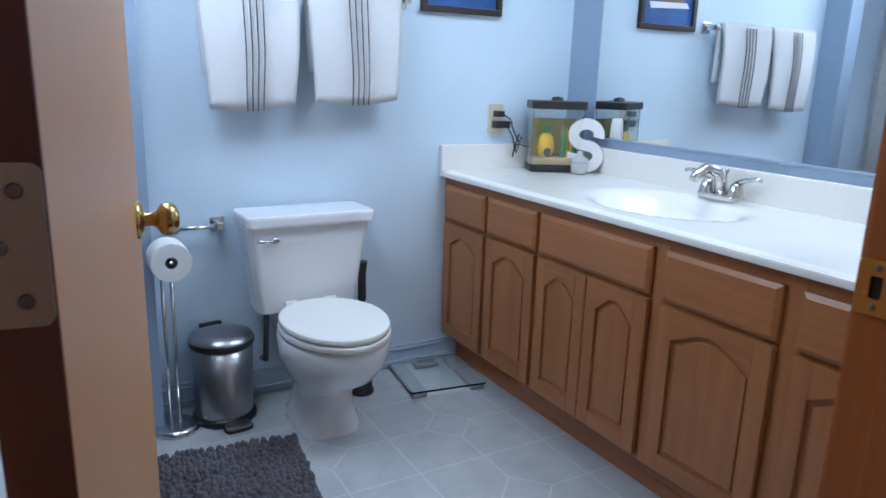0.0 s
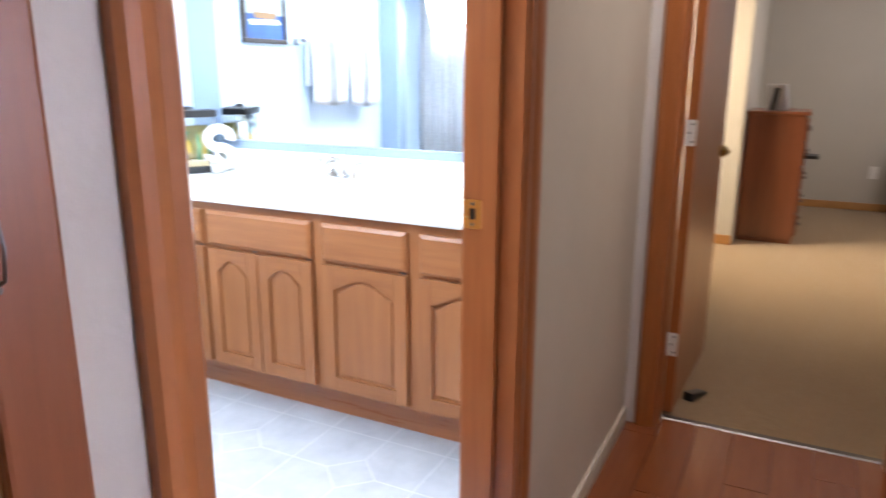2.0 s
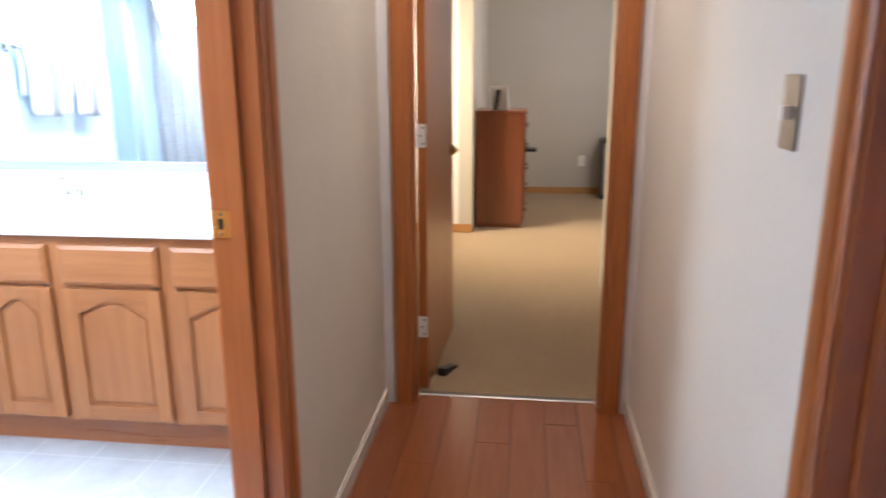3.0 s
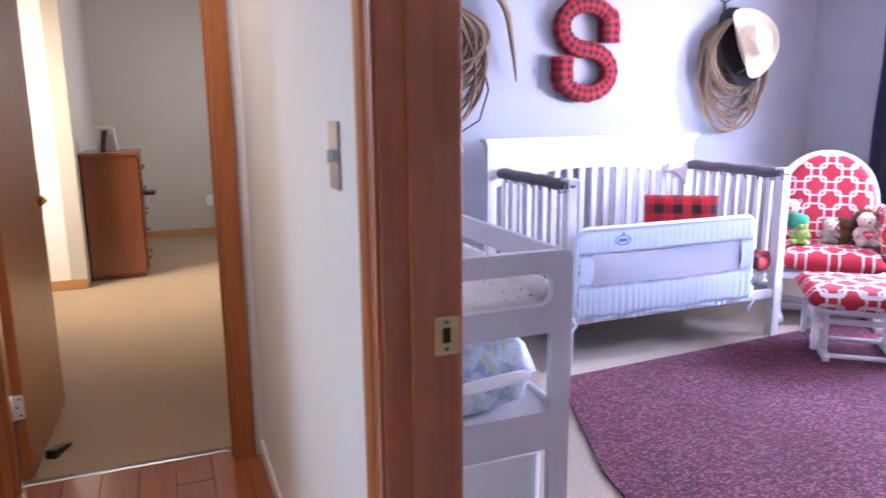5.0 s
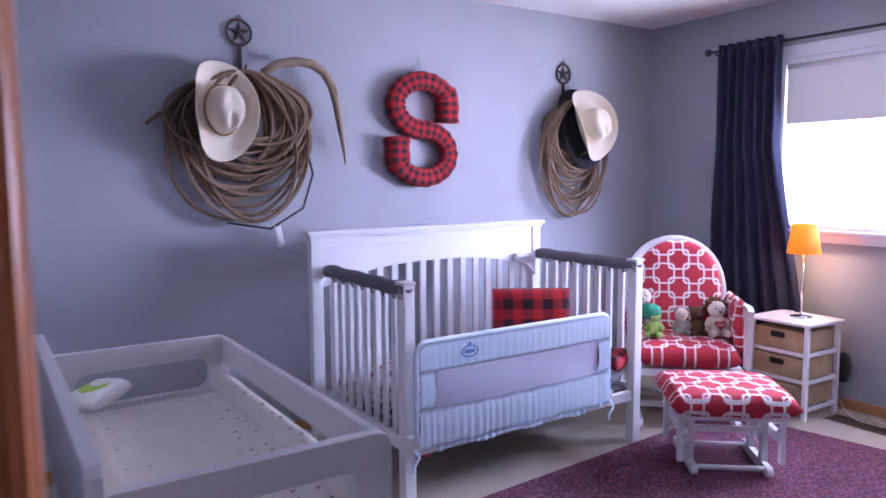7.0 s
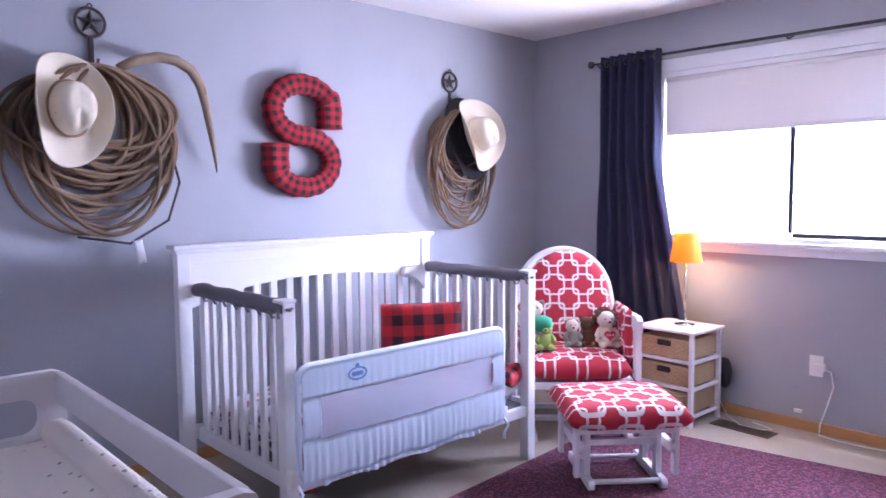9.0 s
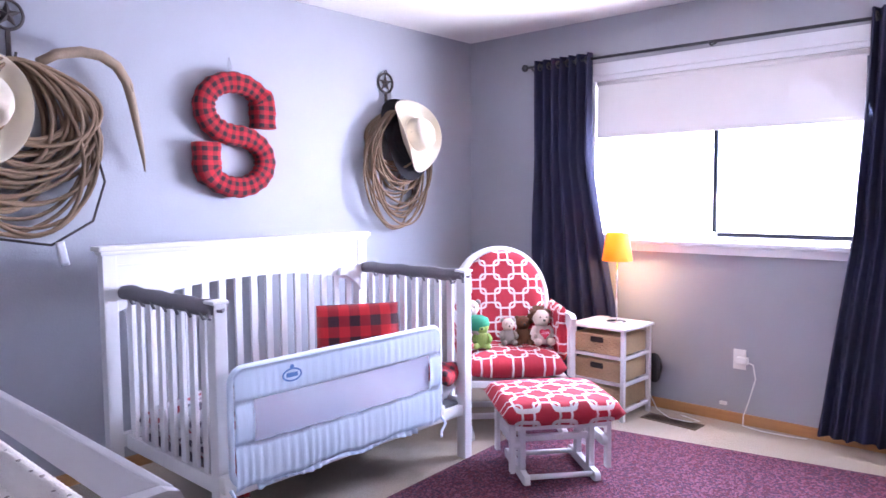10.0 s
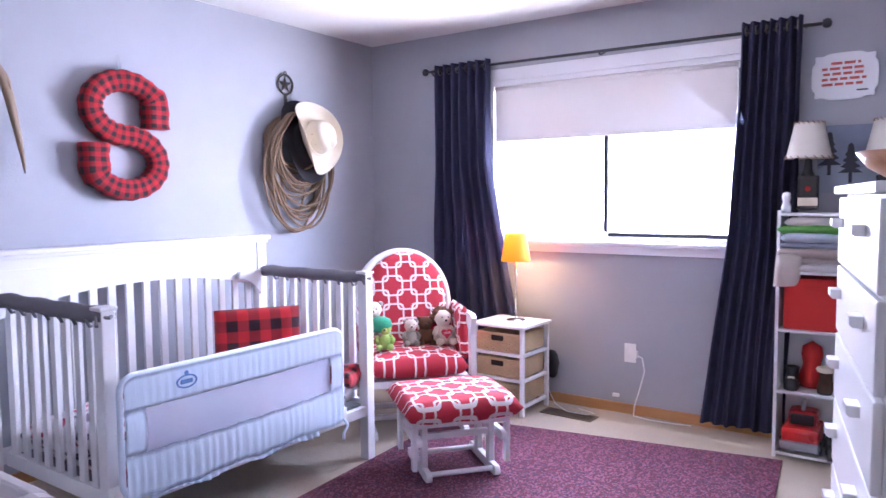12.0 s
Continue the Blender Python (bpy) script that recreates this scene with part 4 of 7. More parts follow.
# outlet and pump cord
outlet = thing("bathroom_outlet", "ivory wall outlet with a black plug", "outlet", loc=(2.245, 4.60, 1.005))
part("plate", prism(rounded(0.072, 0.116, 0.005), 0, 0.005, 0.002, None, pose(0, 0, 0, 90)), IVORY_PLASTIC, outlet)
for z in (-0.021, 0.021):
    part("socket", prism(rounded(0.034, 0.028, 0.008), 0, 0.0065, 0, None, pose(0, 0, z, 90)), IVORY_PLASTIC, outlet)
plug = thing("aquarium_plug", "black plugs with a dangling looped cord", "plug", loc=(2.245, 4.60, 1.005))
part("plug", box(-0.016, 0.018, -0.042, -0.006, 0.008, 0.032, 0.004), BLACK_PLASTIC, plug)
part("adapter", box(-0.020, 0.045, -0.046, -0.006, -0.036, -0.008, 0.005), BLACK_PLASTIC, plug)
cord = [(0.01, -0.04, 0.02), (0.04, -0.05, 0.0), (0.06, -0.05, -0.05), (0.085, -0.05, -0.09), (0.10, -0.05, -0.075), (0.085, -0.05, -0.06), (0.07, -0.05, -0.10), (0.075, -0.05, -0.135), (0.09, -0.05, -0.10), (0.12, -0.06, -0.11)]
part("cord", tube(cord, 0.003, None, 6), BLACK_PLASTIC, plug, smooth=True)
cord2 = [(0.03, -0.045, -0.03), (0.055, -0.05, -0.07), (0.07, -0.048, -0.12), (0.06, -0.048, -0.15), (0.068, -0.05, -0.11), (0.095, -0.05, -0.09)]
part("cord", tube(cord2, 0.003, None, 6), BLACK_PLASTIC, plug, smooth=True)

# toilet
toilet = thing("toilet", "white porcelain toilet with the lid closed", "toilet", loc=(1.395, 4.588, FZ))
bm = bmesh.new()
rings = []
for z, cy, rx, ry, p in ((0.0, -0.27, 0.108, 0.145, 3.2), (0.025, -0.27, 0.108, 0.143, 3.2), (0.06, -0.27, 0.098, 0.132, 2.8), (0.13, -0.275, 0.090, 0.125, 2.4), (0.175, -0.30, 0.104, 0.15, 2.2), (0.225, -0.345, 0.142, 0.195, 2.1), (0.285, -0.37, 0.165, 0.218, 2.05), (0.35, -0.38, 0.171, 0.226, 2.05), (0.365, -0.38, 0.165, 0.220, 2.05)):
    ring = []
    for k in range(36):
        a = 2 * math.pi * k / 36
        c, s = math.cos(a), math.sin(a)
        ring.append(bm.verts.new((rx * abs(c) ** (2 / p) * (1 if c > 0 else -1), cy + ry * abs(s) ** (2 / p) * (1 if s > 0 else -1), z)))
    rings.append(ring)
for A, B in zip(rings, rings[1:]):
    for k in range(36):
        bm.faces.new((A[k], A[(k + 1) % 36], B[(k + 1) % 36], B[k]))
bm.faces.new(rings[-1])
part("bowl", bm, PORCELAIN, toilet, smooth=True)
part("deck", box(-0.10, 0.10, -0.24, -0.03, 0.27, 0.37, 0.02), PORCELAIN, toilet)
oval = [(0.171 * math.cos(2 * math.pi * k / 40), -0.385 + 0.232 * math.sin(2 * math.pi * k / 40) * (1.0 if math.sin(2 * math.pi * k / 40) < 0 else 0.88)) for k in range(40)]
part("seat", prism(oval, 0.367, 0.387, 0.006), WHITE_PLASTIC, toilet, "white toilet seat")
lid = part("lid", prism([(x * 0.985, -0.385 + (y + 0.385) * 0.985) for x, y in oval], 0.389, 0.410, 0.008), WHITE_PLASTIC, toilet, "closed white toilet lid")
for s in (-0.07, 0.07):
    part("lid_hinge", tube([(s - 0.02, -0.175, 0.395), (s + 0.02, -0.175, 0.395)], 0.011, None, 10), WHITE_PLASTIC, toilet)
tk = prism(rounded(0.43, 0.165, 0.03), 0.365, 0.665, 0.0, None, pose(0, -0.105, 0))
for v in tk.verts:
    f = 1 - 0.20 * (0.665 - v.co.z) / 0.30
    v.co.x *= f
    v.co.y = -0.02 + (v.co.y + 0.02) * (1 - 0.16 * (0.665 - v.co.z) / 0.30)
part("tank", tk, PORCELAIN, toilet)
part("tank_lid", prism(rounded(0.445, 0.195, 0.02), 0.666, 0.706, 0.01, None, pose(0.006, -0.108, 0)), PORCELAIN, toilet)
lev = part("flush_lever", tube([(-0.12, -0.195, 0.625), (-0.15, -0.205, 0.623), (-0.185, -0.205, 0.628)], 0.006, None, 8), CHROME, toilet, "chrome flush lever", True)
part("lever_boss", lathe([(0, 0.014), (0.010, 0.012), (0.013, 0.0)], 14, None, pose(-0.12, -0.186, 0.625, 90)), CHROME, lev, smooth=True)
part("supply_valve", tube([(-0.13, -0.01, 0.15), (-0.13, -0.06, 0.16), (-0.13, -0.08, 0.34)], 0.010, None, 8), PEWTER, toilet, smooth=True)

# toilet brush, waste bin, paper stand, scale, mat
brush = thing("toilet_brush", "black-handled toilet brush in a steel cup", "toilet brush", loc=(1.60, 4.45, FZ))
part("cup", lathe([(0, 0), (0.045, 0.0), (0.047, 0.012), (0.040, 0.016), (0.040, 0.12), (0.036, 0.12), (0.036, 0.02)], 20), BLACK_PLASTIC, brush, smooth=True)
part("rod", tube([(0, 0, 0.10), (0, 0, 0.36)], 0.006, None, 10), STEEL, brush)
part("handle", lathe([(0.010, 0.35), (0.016, 0.37), (0.014, 0.46), (0.019, 0.50), (0.018, 0.51), (0, 0.512)], 16), BLACK_PLASTIC, brush, smooth=True)
can = thing("waste_bin", "brushed steel pedal bin with a domed lid", "trash can", loc=(1.105, 4.484, FZ), rz=8)
can.scale = (0.96, 0.94, 0.96)
part("body", lathe([(0.098, 0.022), (0.106, 0.28), (0.100, 0.28)], 32), STEEL, can, smooth=True)
part("base_ring", lathe([(0, 0.0), (0.108, 0.0), (0.112, 0.012), (0.106, 0.026), (0.098, 0.028)], 32), BLACK_PLASTIC, can, smooth=True)
part("rim", lathe([(0.106, 0.275), (0.112, 0.282), (0.112, 0.298), (0.104, 0.302)], 32), BLACK_PLASTIC, can, smooth=True)
part("lid", lathe([(0.110, 0.299), (0.104, 0.312), (0.07, 0.324), (0.03, 0.330), (0, 0.331)], 32), STEEL, can, "steel domed lid", True)
part("hinge_block", box(-0.04, 0.04, 0.098, 0.122, 0.285, 0.322, 0.006), BLACK_PLASTIC, can)
ped = part("pedal", prism(rounded(0.09, 0.05, 0.02), 0.012, 0.022, 0.003, None, pose(0, -0.13, 0)), STEEL, can, "steel foot pedal")
part("pedal_pad", prism(rounded(0.10, 0.055, 0.022), 0.004, 0.013, 0.002, None, pose(0, -0.128, 0)), BLACK_PLASTIC, ped)
stand = thing("toilet_paper_stand", "chrome toilet paper stand with round foot and a roll", "paper holder", loc=(0.940, 4.455, FZ))
part("foot", lathe([(0, 0.0), (0.072, 0.0), (0.075, 0.008), (0.066, 0.020), (0.058, 0.022), (0, 0.026)], 32), CHROME, stand, smooth=True)
for s in (-0.014, 0.014):
    part("pole", tube([(s, 0, 0.02), (s, 0, 0.58)], 0.006, None, 10), CHROME, stand, smooth=True)
part("arm", tube([(-0.014, 0, 0.58), (0.0, -0.01, 0.60), (0.0, -0.13, 0.60)], 0.006, None, 10), CHROME, stand, smooth=True)
roll = thing("toilet_paper_roll", "white toilet paper roll on the chrome arm", "toilet paper", loc=(0.940, 4.38, FZ + 0.60), rz=0)
part("paper", moved(lathe([(0.018, -0.05), (0.058, -0.05), (0.060, -0.045), (0.060, 0.045), (0.058, 0.05), (0.018, 0.05), (0.018, -0.05)], 32), pose(0, 0, 0, 90)), PAPER, roll)
part("core", moved(lathe([(0.0185, -0.049), (0.016, -0.049), (0.016, 0.049), (0.0185, 0.049)], 24), pose(0, 0, 0, 90)), BLACK_PLASTIC, roll)
holder = thing("paper_holder_bracket", "chrome wall paper holder with square posts", "paper holder", loc=(1.055, 4.60, 0.66))
for s in (-0.075, 0.075):
    p = part("post", box(s - 0.012, s + 0.012, -0.065, 0, -0.012, 0.012, 0.003), CHROME, holder)
    part("post_plate", box(s - 0.024, s + 0.024, -0.012, 0, -0.024, 0.024, 0.003), CHROME, p)
part("bar", tube([(-0.07, -0.055, 0), (0.07, -0.055, 0)], 0.008, None, 12), CHROME, holder, smooth=True)
scale = thing("bathroom_scale", "clear glass bathroom scale with grey plastic feet rails", "scale", loc=(1.905, 4.43, FZ), rz=-8)
g = part("platform", prism(rounded(0.31, 0.30, 0.015), 0.022, 0.030, 0.001), GREEN_GLASS, scale, "greenish clear glass platform")
for s in (-0.115, 0.115):
    part("side_rail", box(s - 0.028, s + 0.028, -0.145, 0.135, 0.004, 0.0215, 0.004), GREY_PLASTIC, scale, "grey plastic rail")
part("display", box(-0.05, 0.05, 0.09, 0.135, 0.006, 0.0215, 0.003), GREY_PLASTIC, scale)
g.visible_shadow = False
part("display_glass", box(-0.035, 0.035, 0.098, 0.125, 0.0305, 0.032, 0.0), paint("lcd", (0.25, 0.28, 0.27), 0.2), scale)

mat_thing = thing("bath_mat", "shaggy dark grey chenille bath mat", "bath mat", loc=(0.882, 3.826, FZ), rz=-7)
SHAG = paint("grey_chenille", (0.155, 0.145, 0.165), 0.95, 140, 0.6, 0.25)
part("backing", box(-0.34, 0.34, -0.44, 0.44, 0.001, 0.010, 0.004), SHAG, mat_thing)
bm = bmesh.new()
rng = random.Random(4)
for j in range(34):
    for i in range(46):
        x, y = -0.33 + 0.66 * i / 45 + rng.uniform(-0.004, 0.004), -0.43 + 0.86 * j / 33 + rng.uniform(-0.002, 0.002)
        h = 0.024 + rng.uniform(0, 0.010)
        r = 0.0095
        a = rng.uniform(0, 6)
        lx, ly = rng.uniform(-0.006, 0.006), rng.uniform(-0.006, 0.006)
        base = [bm.verts.new((x + r * math.cos(a + k * 1.2566), y + r * math.sin(a + k * 1.2566), 0.006)) for k in range(5)]
        mid = [bm.verts.new((x + lx + r * 0.95 * math.cos(a + k * 1.2566), y + ly + r * 0.95 * math.sin(a + k * 1.2566), h * 0.75)) for k in range(5)]
        tip = bm.verts.new((x + lx * 1.4, y + ly * 1.4, h))
        for k in range(5):
            bm.faces.new((base[k], base[(k + 1) % 5], mid[(k + 1) % 5], mid[k]))
            bm.faces.new((mid[k], mid[(k + 1) % 5], tip))
part("chenille_surface", bm, SHAG, mat_thing, "shaggy grey chenille", True, "stuff")

# towels on a bar
bar = thing("towel_bar", "chrome towel bar on the pale blue wall", "towel bar", loc=(1.45, 4.60, 1.42))
part("rail", tube([(-0.36, -0.065, 0), (0.36, -0.065, 0)], 0.009, None, 12), CHROME, bar, smooth=True)
for s in (-0.355, 0.355):
    p = part("bracket", box(s - 0.012, s + 0.012, -0.078, 0, -0.012, 0.012, 0.003), CHROME, bar)
    part("bracket_plate", box(s - 0.026, s + 0.026, -0.010, 0, -0.026, 0.026, 0.003), CHROME, p)


def towel(x0, x1, seed, z_front, tilt):
    """A folded towel over the bar: front and back leaves, with charcoal stripes woven down the front."""
    t = thing("towel", "folded white terry towel with charcoal stripes on the bar", "towel", "towels on the bar")
    W = x1 - x0
    prof = []
    for k in range(13):
        prof.append((-0.088 - 0.012 * math.sin(k / 12 * 3), z_front + (1.425 - z_front) * k / 12))
    for k in range(1, 8):
        a = math.pi * k / 8
        prof.append((-0.065 - 0.023 * math.cos(a), 1.425 + 0.022 * math.sin(a)))
    for k in range(9):
        prof.append((-0.040, 1.425 - (1.425 - z_front - 0.10) * k / 8))
    bm = bmesh.new()
    n = 22
    g = []
    for i in range(n + 1):
        u = i / n
        row = []
        for k, (y, z) in enumerate(prof):
            w = noise.noise((u * 2.5 + seed, z * 3, seed)) * 0.012
            sag = 0.012 * math.sin(u * math.pi) * (1 if k < 6 else 0)
            low = max(0.0, min(1.0, (1.4 - z) / 0.35))
            row.append(bm.verts.new((x0 + W * u + tilt * low * (0.5 - u) + noise.noise((z * 4, seed, u)) * 0.006, 4.60 + y + w * low - 0.010 * low * (1 if k < 13 else -0.3), z - (sag if k == 0 else 0) + 0.012 * u * low)))
        g.append(row)
    for i in range(n):
        for k in range(len(prof) - 1):
            bm.faces.new((g[i][k], g[i + 1][k], g[i + 1][k + 1], g[i][k + 1]))
    bmesh.ops.recalc_face_normals(bm, faces=bm.faces)
    r = bmesh.ops.solidify(bm, geom=bm.faces[:], thickness=0.014)
    part("cloth", bm, TOWEL, t, smooth=True)
    for f in (0.41, 0.475, 0.54, 0.605):
        bm = bmesh.new()
        prev = None
        for k in range(0, 13):
            y, z = prof[k]
            u = f
            w = noise.noise((u * 2.5 + seed, z * 3, seed)) * 0.012
            low = max(0.0, min(1.0, (1.4 - z) / 0.35))
            x = x0 + W * u + tilt * low * (0.5 - u) + noise.noise((z * 4, seed, u)) * 0.006
            yy = 4.60 + y + w * low - 0.010 * low - 0.0155
            zz = z + 0.012 * u * low - (0.012 * math.sin(u * math.pi) if k == 0 else 0)
            cur = [bm.verts.new((x - 0.0016, yy, zz)), bm.verts.new((x + 0.0016, yy, zz)), bm.verts.new((x + 0.0016, yy + 0.004, zz)), bm.verts.new((x - 0.0016, yy + 0.004, zz))]
            if prev:
                for q in range(4):
                    bm.faces.new((prev[q], prev[(q + 1) % 4], cur[(q + 1) % 4], cur[q]))
            prev = cur
        bmesh.ops.recalc_face_normals(bm, faces=bm.faces)
        part("stripe", bm, STRIPE, t, "charcoal stripe")
    return t


towel(1.085, 1.41, 1.0, 1.045, 0.05)
towel(1.435, 1.775, 5.0, 1.065, 0.04)

# sea picture, seen twice by the mirror
pic = thing("framed_picture", "dark framed sailing picture with blue sea", "picture", loc=(2.065, 4.60, 1.57))
BLK = paint("dark_picture_frame", (0.035, 0.025, 0.022), 0.35, 60, 0.1, 0.15)
for a, c, z0, z1 in ((-0.175, 0.175, -0.175, -0.152), (-0.175, 0.175, 0.152, 0.175), (-0.175, -0.152, -0.152, 0.152), (0.152, 0.175, -0.152, 0.152)):
    part("frame_bar", box(a, c, -0.022, 0, z0, z1, 0.003), BLK, pic)
SEA = paint("painted_sea", (0.02, 0.10, 0.32), 0.5, 30, 0.1, 0.5, stretch=(0.3, 1, 1))
SKYP = paint("painted_sky", (0.40, 0.46, 0.46), 0.5, 8, 0.05, 0.15)
part("painted_sky", box(-0.152, 0.152, -0.010, -0.002, -0.03, 0.152), SKYP, pic)
part("painted_sea", box(-0.152, 0.152, -0.010, -0.002, -0.152, -0.03), SEA, pic)
part("painted_hull", prism([(-0.09, -0.05), (0.07, -0.05), (0.09, -0.02), (-0.10, -0.02)], 0, 0.0015, 0, None, pose(0, -0.010, 0, 90)), HAT_BAND, pic)
part("painted_sails", prism([(-0.08, -0.018), (0.06, -0.018), (0.035, 0.10), (-0.03, 0.125)], 0, 0.0015, 0, None, pose(0, -0.010, 0, 90)), STRAW, pic)
part("painted_foam", prism([(-0.13, -0.075), (0.11, -0.085), (0.12, -0.058), (-0.11, -0.052)], 0, 0.002, 0, None, pose(0, -0.010, 0, 90)), PAPER, pic)

# shower curtain and tub behind the door
cur = thing("shower_curtain", "white waffle-weave shower curtain drawn across the tub", "shower curtain")
WAFFLE, nt, bs = base_mat("white_waffle_cloth", 0.9)
co = nt.nodes.new("ShaderNodeTexCoord")
ch = node(nt, "ShaderNodeTexVoronoi", Scale=90.0)
nt.links.new(co.outputs[3], ch.inputs["Vector"])
ch.distance = 'CHEBYCHEV'
nt.links.new(mix(nt, ch.outputs["Distance"], (0.84, 0.84, 0.85), (0.6, 0.61, 0.64)), bs.inputs["Base Color"])
bump(nt, bs, ch.outputs["Distance"], 0.8, 0.006)
bm = bmesh.new()
cols = []
for k in range(121):
    y = 3.44 + (4.44 - 3.44) * k / 120
    x = 0.655 + 0.022 * math.sin(k * 0.62) + 0.008 * math.sin(k * 0.21)
    cols.append([bm.verts.new((x, y, z)) for z in (0.18, 1.0, 2.0)])
for A, B in zip(cols, cols[1:]):
    for k in (0, 1):
        bm.faces.new((A[k], B[k], B[k + 1], A[k + 1]))
bmesh.ops.solidify(bm, geom=bm.faces[:], thickness=0.003)
part("curtain_cloth", bm, WAFFLE, cur, smooth=True)
part("rod", tube([(0.655, 2.605, 2.02), (0.655, 4.595, 2.02)], 0.013, None, 12), CHROME, cur, smooth=True)
tub = thing("bathtub", "white enamel bathtub behind the curtain", "bathtub")
part("apron", box(0.48, 0.555, 2.606, 4.595, FZ, 0.42, 0.02), PORCELAIN, tub)


# ---- nursery: crib ----
crib = thing("crib", "white wooden crib converted to a toddler bed, arched headboard", "crib")
HX, HL, HR = 3.605, 0.085, -1.38
for y in (HL - 0.03, HR + 0.03):
    part("back_post", box(HX, HX + 0.05, y - 0.03, y + 0.03, 0, 1.10, 0.004), CRIB_WHITE, crib)
part("cap", box(HX - 0.02, HX + 0.07, HR - 0.02, HL + 0.02, 1.10, 1.122, 0.006), CRIB_WHITE, crib)
part("cap_moulding", box(HX - 0.008, HX + 0.058, HR - 0.008, HL + 0.008, 1.084, 1.10, 0.004), CRIB_WHITE, crib)
a, c = HR + 0.06, HL - 0.06
out = [(a, 1.085)]
for k in range(25):
    t = k / 24
    e = min(t, 1 - t)
    z = 0.935 - 0.095 * (1 - 2 * e) ** 2.5
    out.append((a + (c - a) * t, z))
out.append((c, 1.085))
bm = prism(out, 0, 0.026, 0, None, Matrix(((0, 0, 1, HX + 0.008), (1, 0, 0, 0), (0, 1, 0, 0), (0, 0, 0, 1))))
bmesh.ops.recalc_face_normals(bm, faces=bm.faces)
part("head_panel", bm, CRIB_WHITE, crib)
br = [(HR + 0.06, 0.935), (HR + 0.20, 0.935)] + [(HR + 0.215 - 0.155 * k / 8, 0.895 - 0.095 * (k / 8) ** 2.2) for k in range(9)]
bm = prism(br, 0, 0.030, 0, None, Matrix(((0, 0, 1, HX - 0.024), (1, 0, 0, 0), (0, 1, 0, 0), (0, 0, 0, 1))))
bmesh.ops.recalc_face_normals(bm, faces=bm.faces)
part("corner_bracket", bm, CRIB_WHITE, crib, "curved white corner bracket")
part("panel_bead", box(HX + 0.003, HX + 0.010, a, c, 1.035, 1.041, 0.001), CRIB_WHITE, crib)
part("bottom_rail", box(HX + 0.005, HX + 0.04, a, c, 0.25, 0.31, 0.003), CRIB_WHITE, crib)
for k in range(15):
    y = a + (c - a) * (k + 0.7) / 15.4
    t = (y - a) / (c - a)
    e = min(t, 1 - t)
    part("slat", box(HX + 0.012, HX + 0.028, y - 0.018, y + 0.018, 0.31, 0.94 - 0.095 * (1 - 2 * e) ** 2.5, 0.002), CRIB_WHITE, crib)
for y, hy in ((0.0, HL - 0.03), (-1.362, HR + 0.03)):
    part("front_post", box(2.832, 2.888, y - 0.026, y + 0.026, 0, 0.945, 0.005), CRIB_WHITE, crib)
    part("post_cap", box(2.826, 2.894, y - 0.032, y + 0.032, 0.945, 0.958, 0.004), CRIB_WHITE, crib)
    part("side_rail", box(2.888, HX, y - 0.014, y + 0.014, 0.895, 0.935, 0.004), CRIB_WHITE, crib)
    part("side_bottom_rail", box(2.888, HX, y - 0.014, y + 0.014, 0.245, 0.305, 0.004), CRIB_WHITE, crib)
    for k in range(8):
        x = 2.888 + (HX - 2.888) * (k + 0.75) / 8.5
        part("slat", box(x - 0.018, x + 0.018, y - 0.008, y + 0.008, 0.305, 0.895, 0.002), CRIB_WHITE, crib)
    cover = thing("rail_cover", "grey fleece teething cover tied over the crib rail", "rail cover", "crib rail covers")
    pts = [(2.835 + (HX - 2.84) * k / 10, y, 0.925 + 0.004 * math.sin(k * 2.3)) for k in range(11)]
    part("cover", tube(pts, 0.031, None, 12, False, lambda t: 1.0 + 0.07 * math.sin(t * 31)), GREY_CLOTH, cover, smooth=True)
    for k in range(7):
        x = 2.93 + 0.095 * k
        part("tie", tube([(x, y - 0.027, 0.912), (x + 0.004, y - 0.012, 0.884), (x, y + 0.012, 0.884), (x, y + 0.027, 0.912)], 0.006, None, 6), GREY_CLOTH, cover)
    part("tie", tube([(2.85, y - 0.034, 0.93), (2.826, y, 0.922), (2.85, y + 0.034, 0.926), (2.82, y + 0.05, 0.90)], 0.007, None, 6), GREY_CLOTH, cover)
part("front_rail", box(2.845, 2.875, -1.336, -0.026, 0.225, 0.275, 0.004), CRIB_WHITE, crib)
part("bed_base", box(2.88, 3.60, -1.34, -0.02, 0.265, 0.285), GREY_CLOTH, crib, "dark mattress support")

SHEET, nt, bs = base_mat("printed_sheet", 0.9)
v = node(nt, "ShaderNodeTexVoronoi", Scale=19.0)
co = nt.nodes.new("ShaderNodeTexCoord")
nt.links.new(co.outputs[3], v.inputs["Vector"])
sp = nt.nodes.new("ShaderNodeSeparateColor")
nt.links.new(v.outputs["Color"], sp.inputs[0])
dot = mth(nt, 'LESS_THAN', mth(nt, 'ADD', v.outputs["Distance"], mth(nt, 'MULTIPLY', noise_tex(nt, 45, 3), 0.35)), 0.62)
cc = mix(nt, mth(nt, 'GREATER_THAN', sp.outputs[0], 0.45), (0.10, 0.09, 0.12), (0.34, 0.03, 0.05))
nt.links.new(mix(nt, dot, (0.60, 0.59, 0.61), cc), bs.inputs["Base Color"])
bump(nt, bs, noise_tex(nt, 10, 4), 0.5, 0.02)
mattress = thing("mattress", "crib mattress with a white sheet printed in red and black", "mattress", loc=(3.235, -0.68, 0.36))
part("cover", cushion(0.70, 1.31, 0.15, 26, 0.12, 0.006), SHEET, mattress, smooth=True)
blanket = thing("blanket", "crumpled white quilt printed in red and black", "blanket", loc=(3.12, -0.22, 0.425))
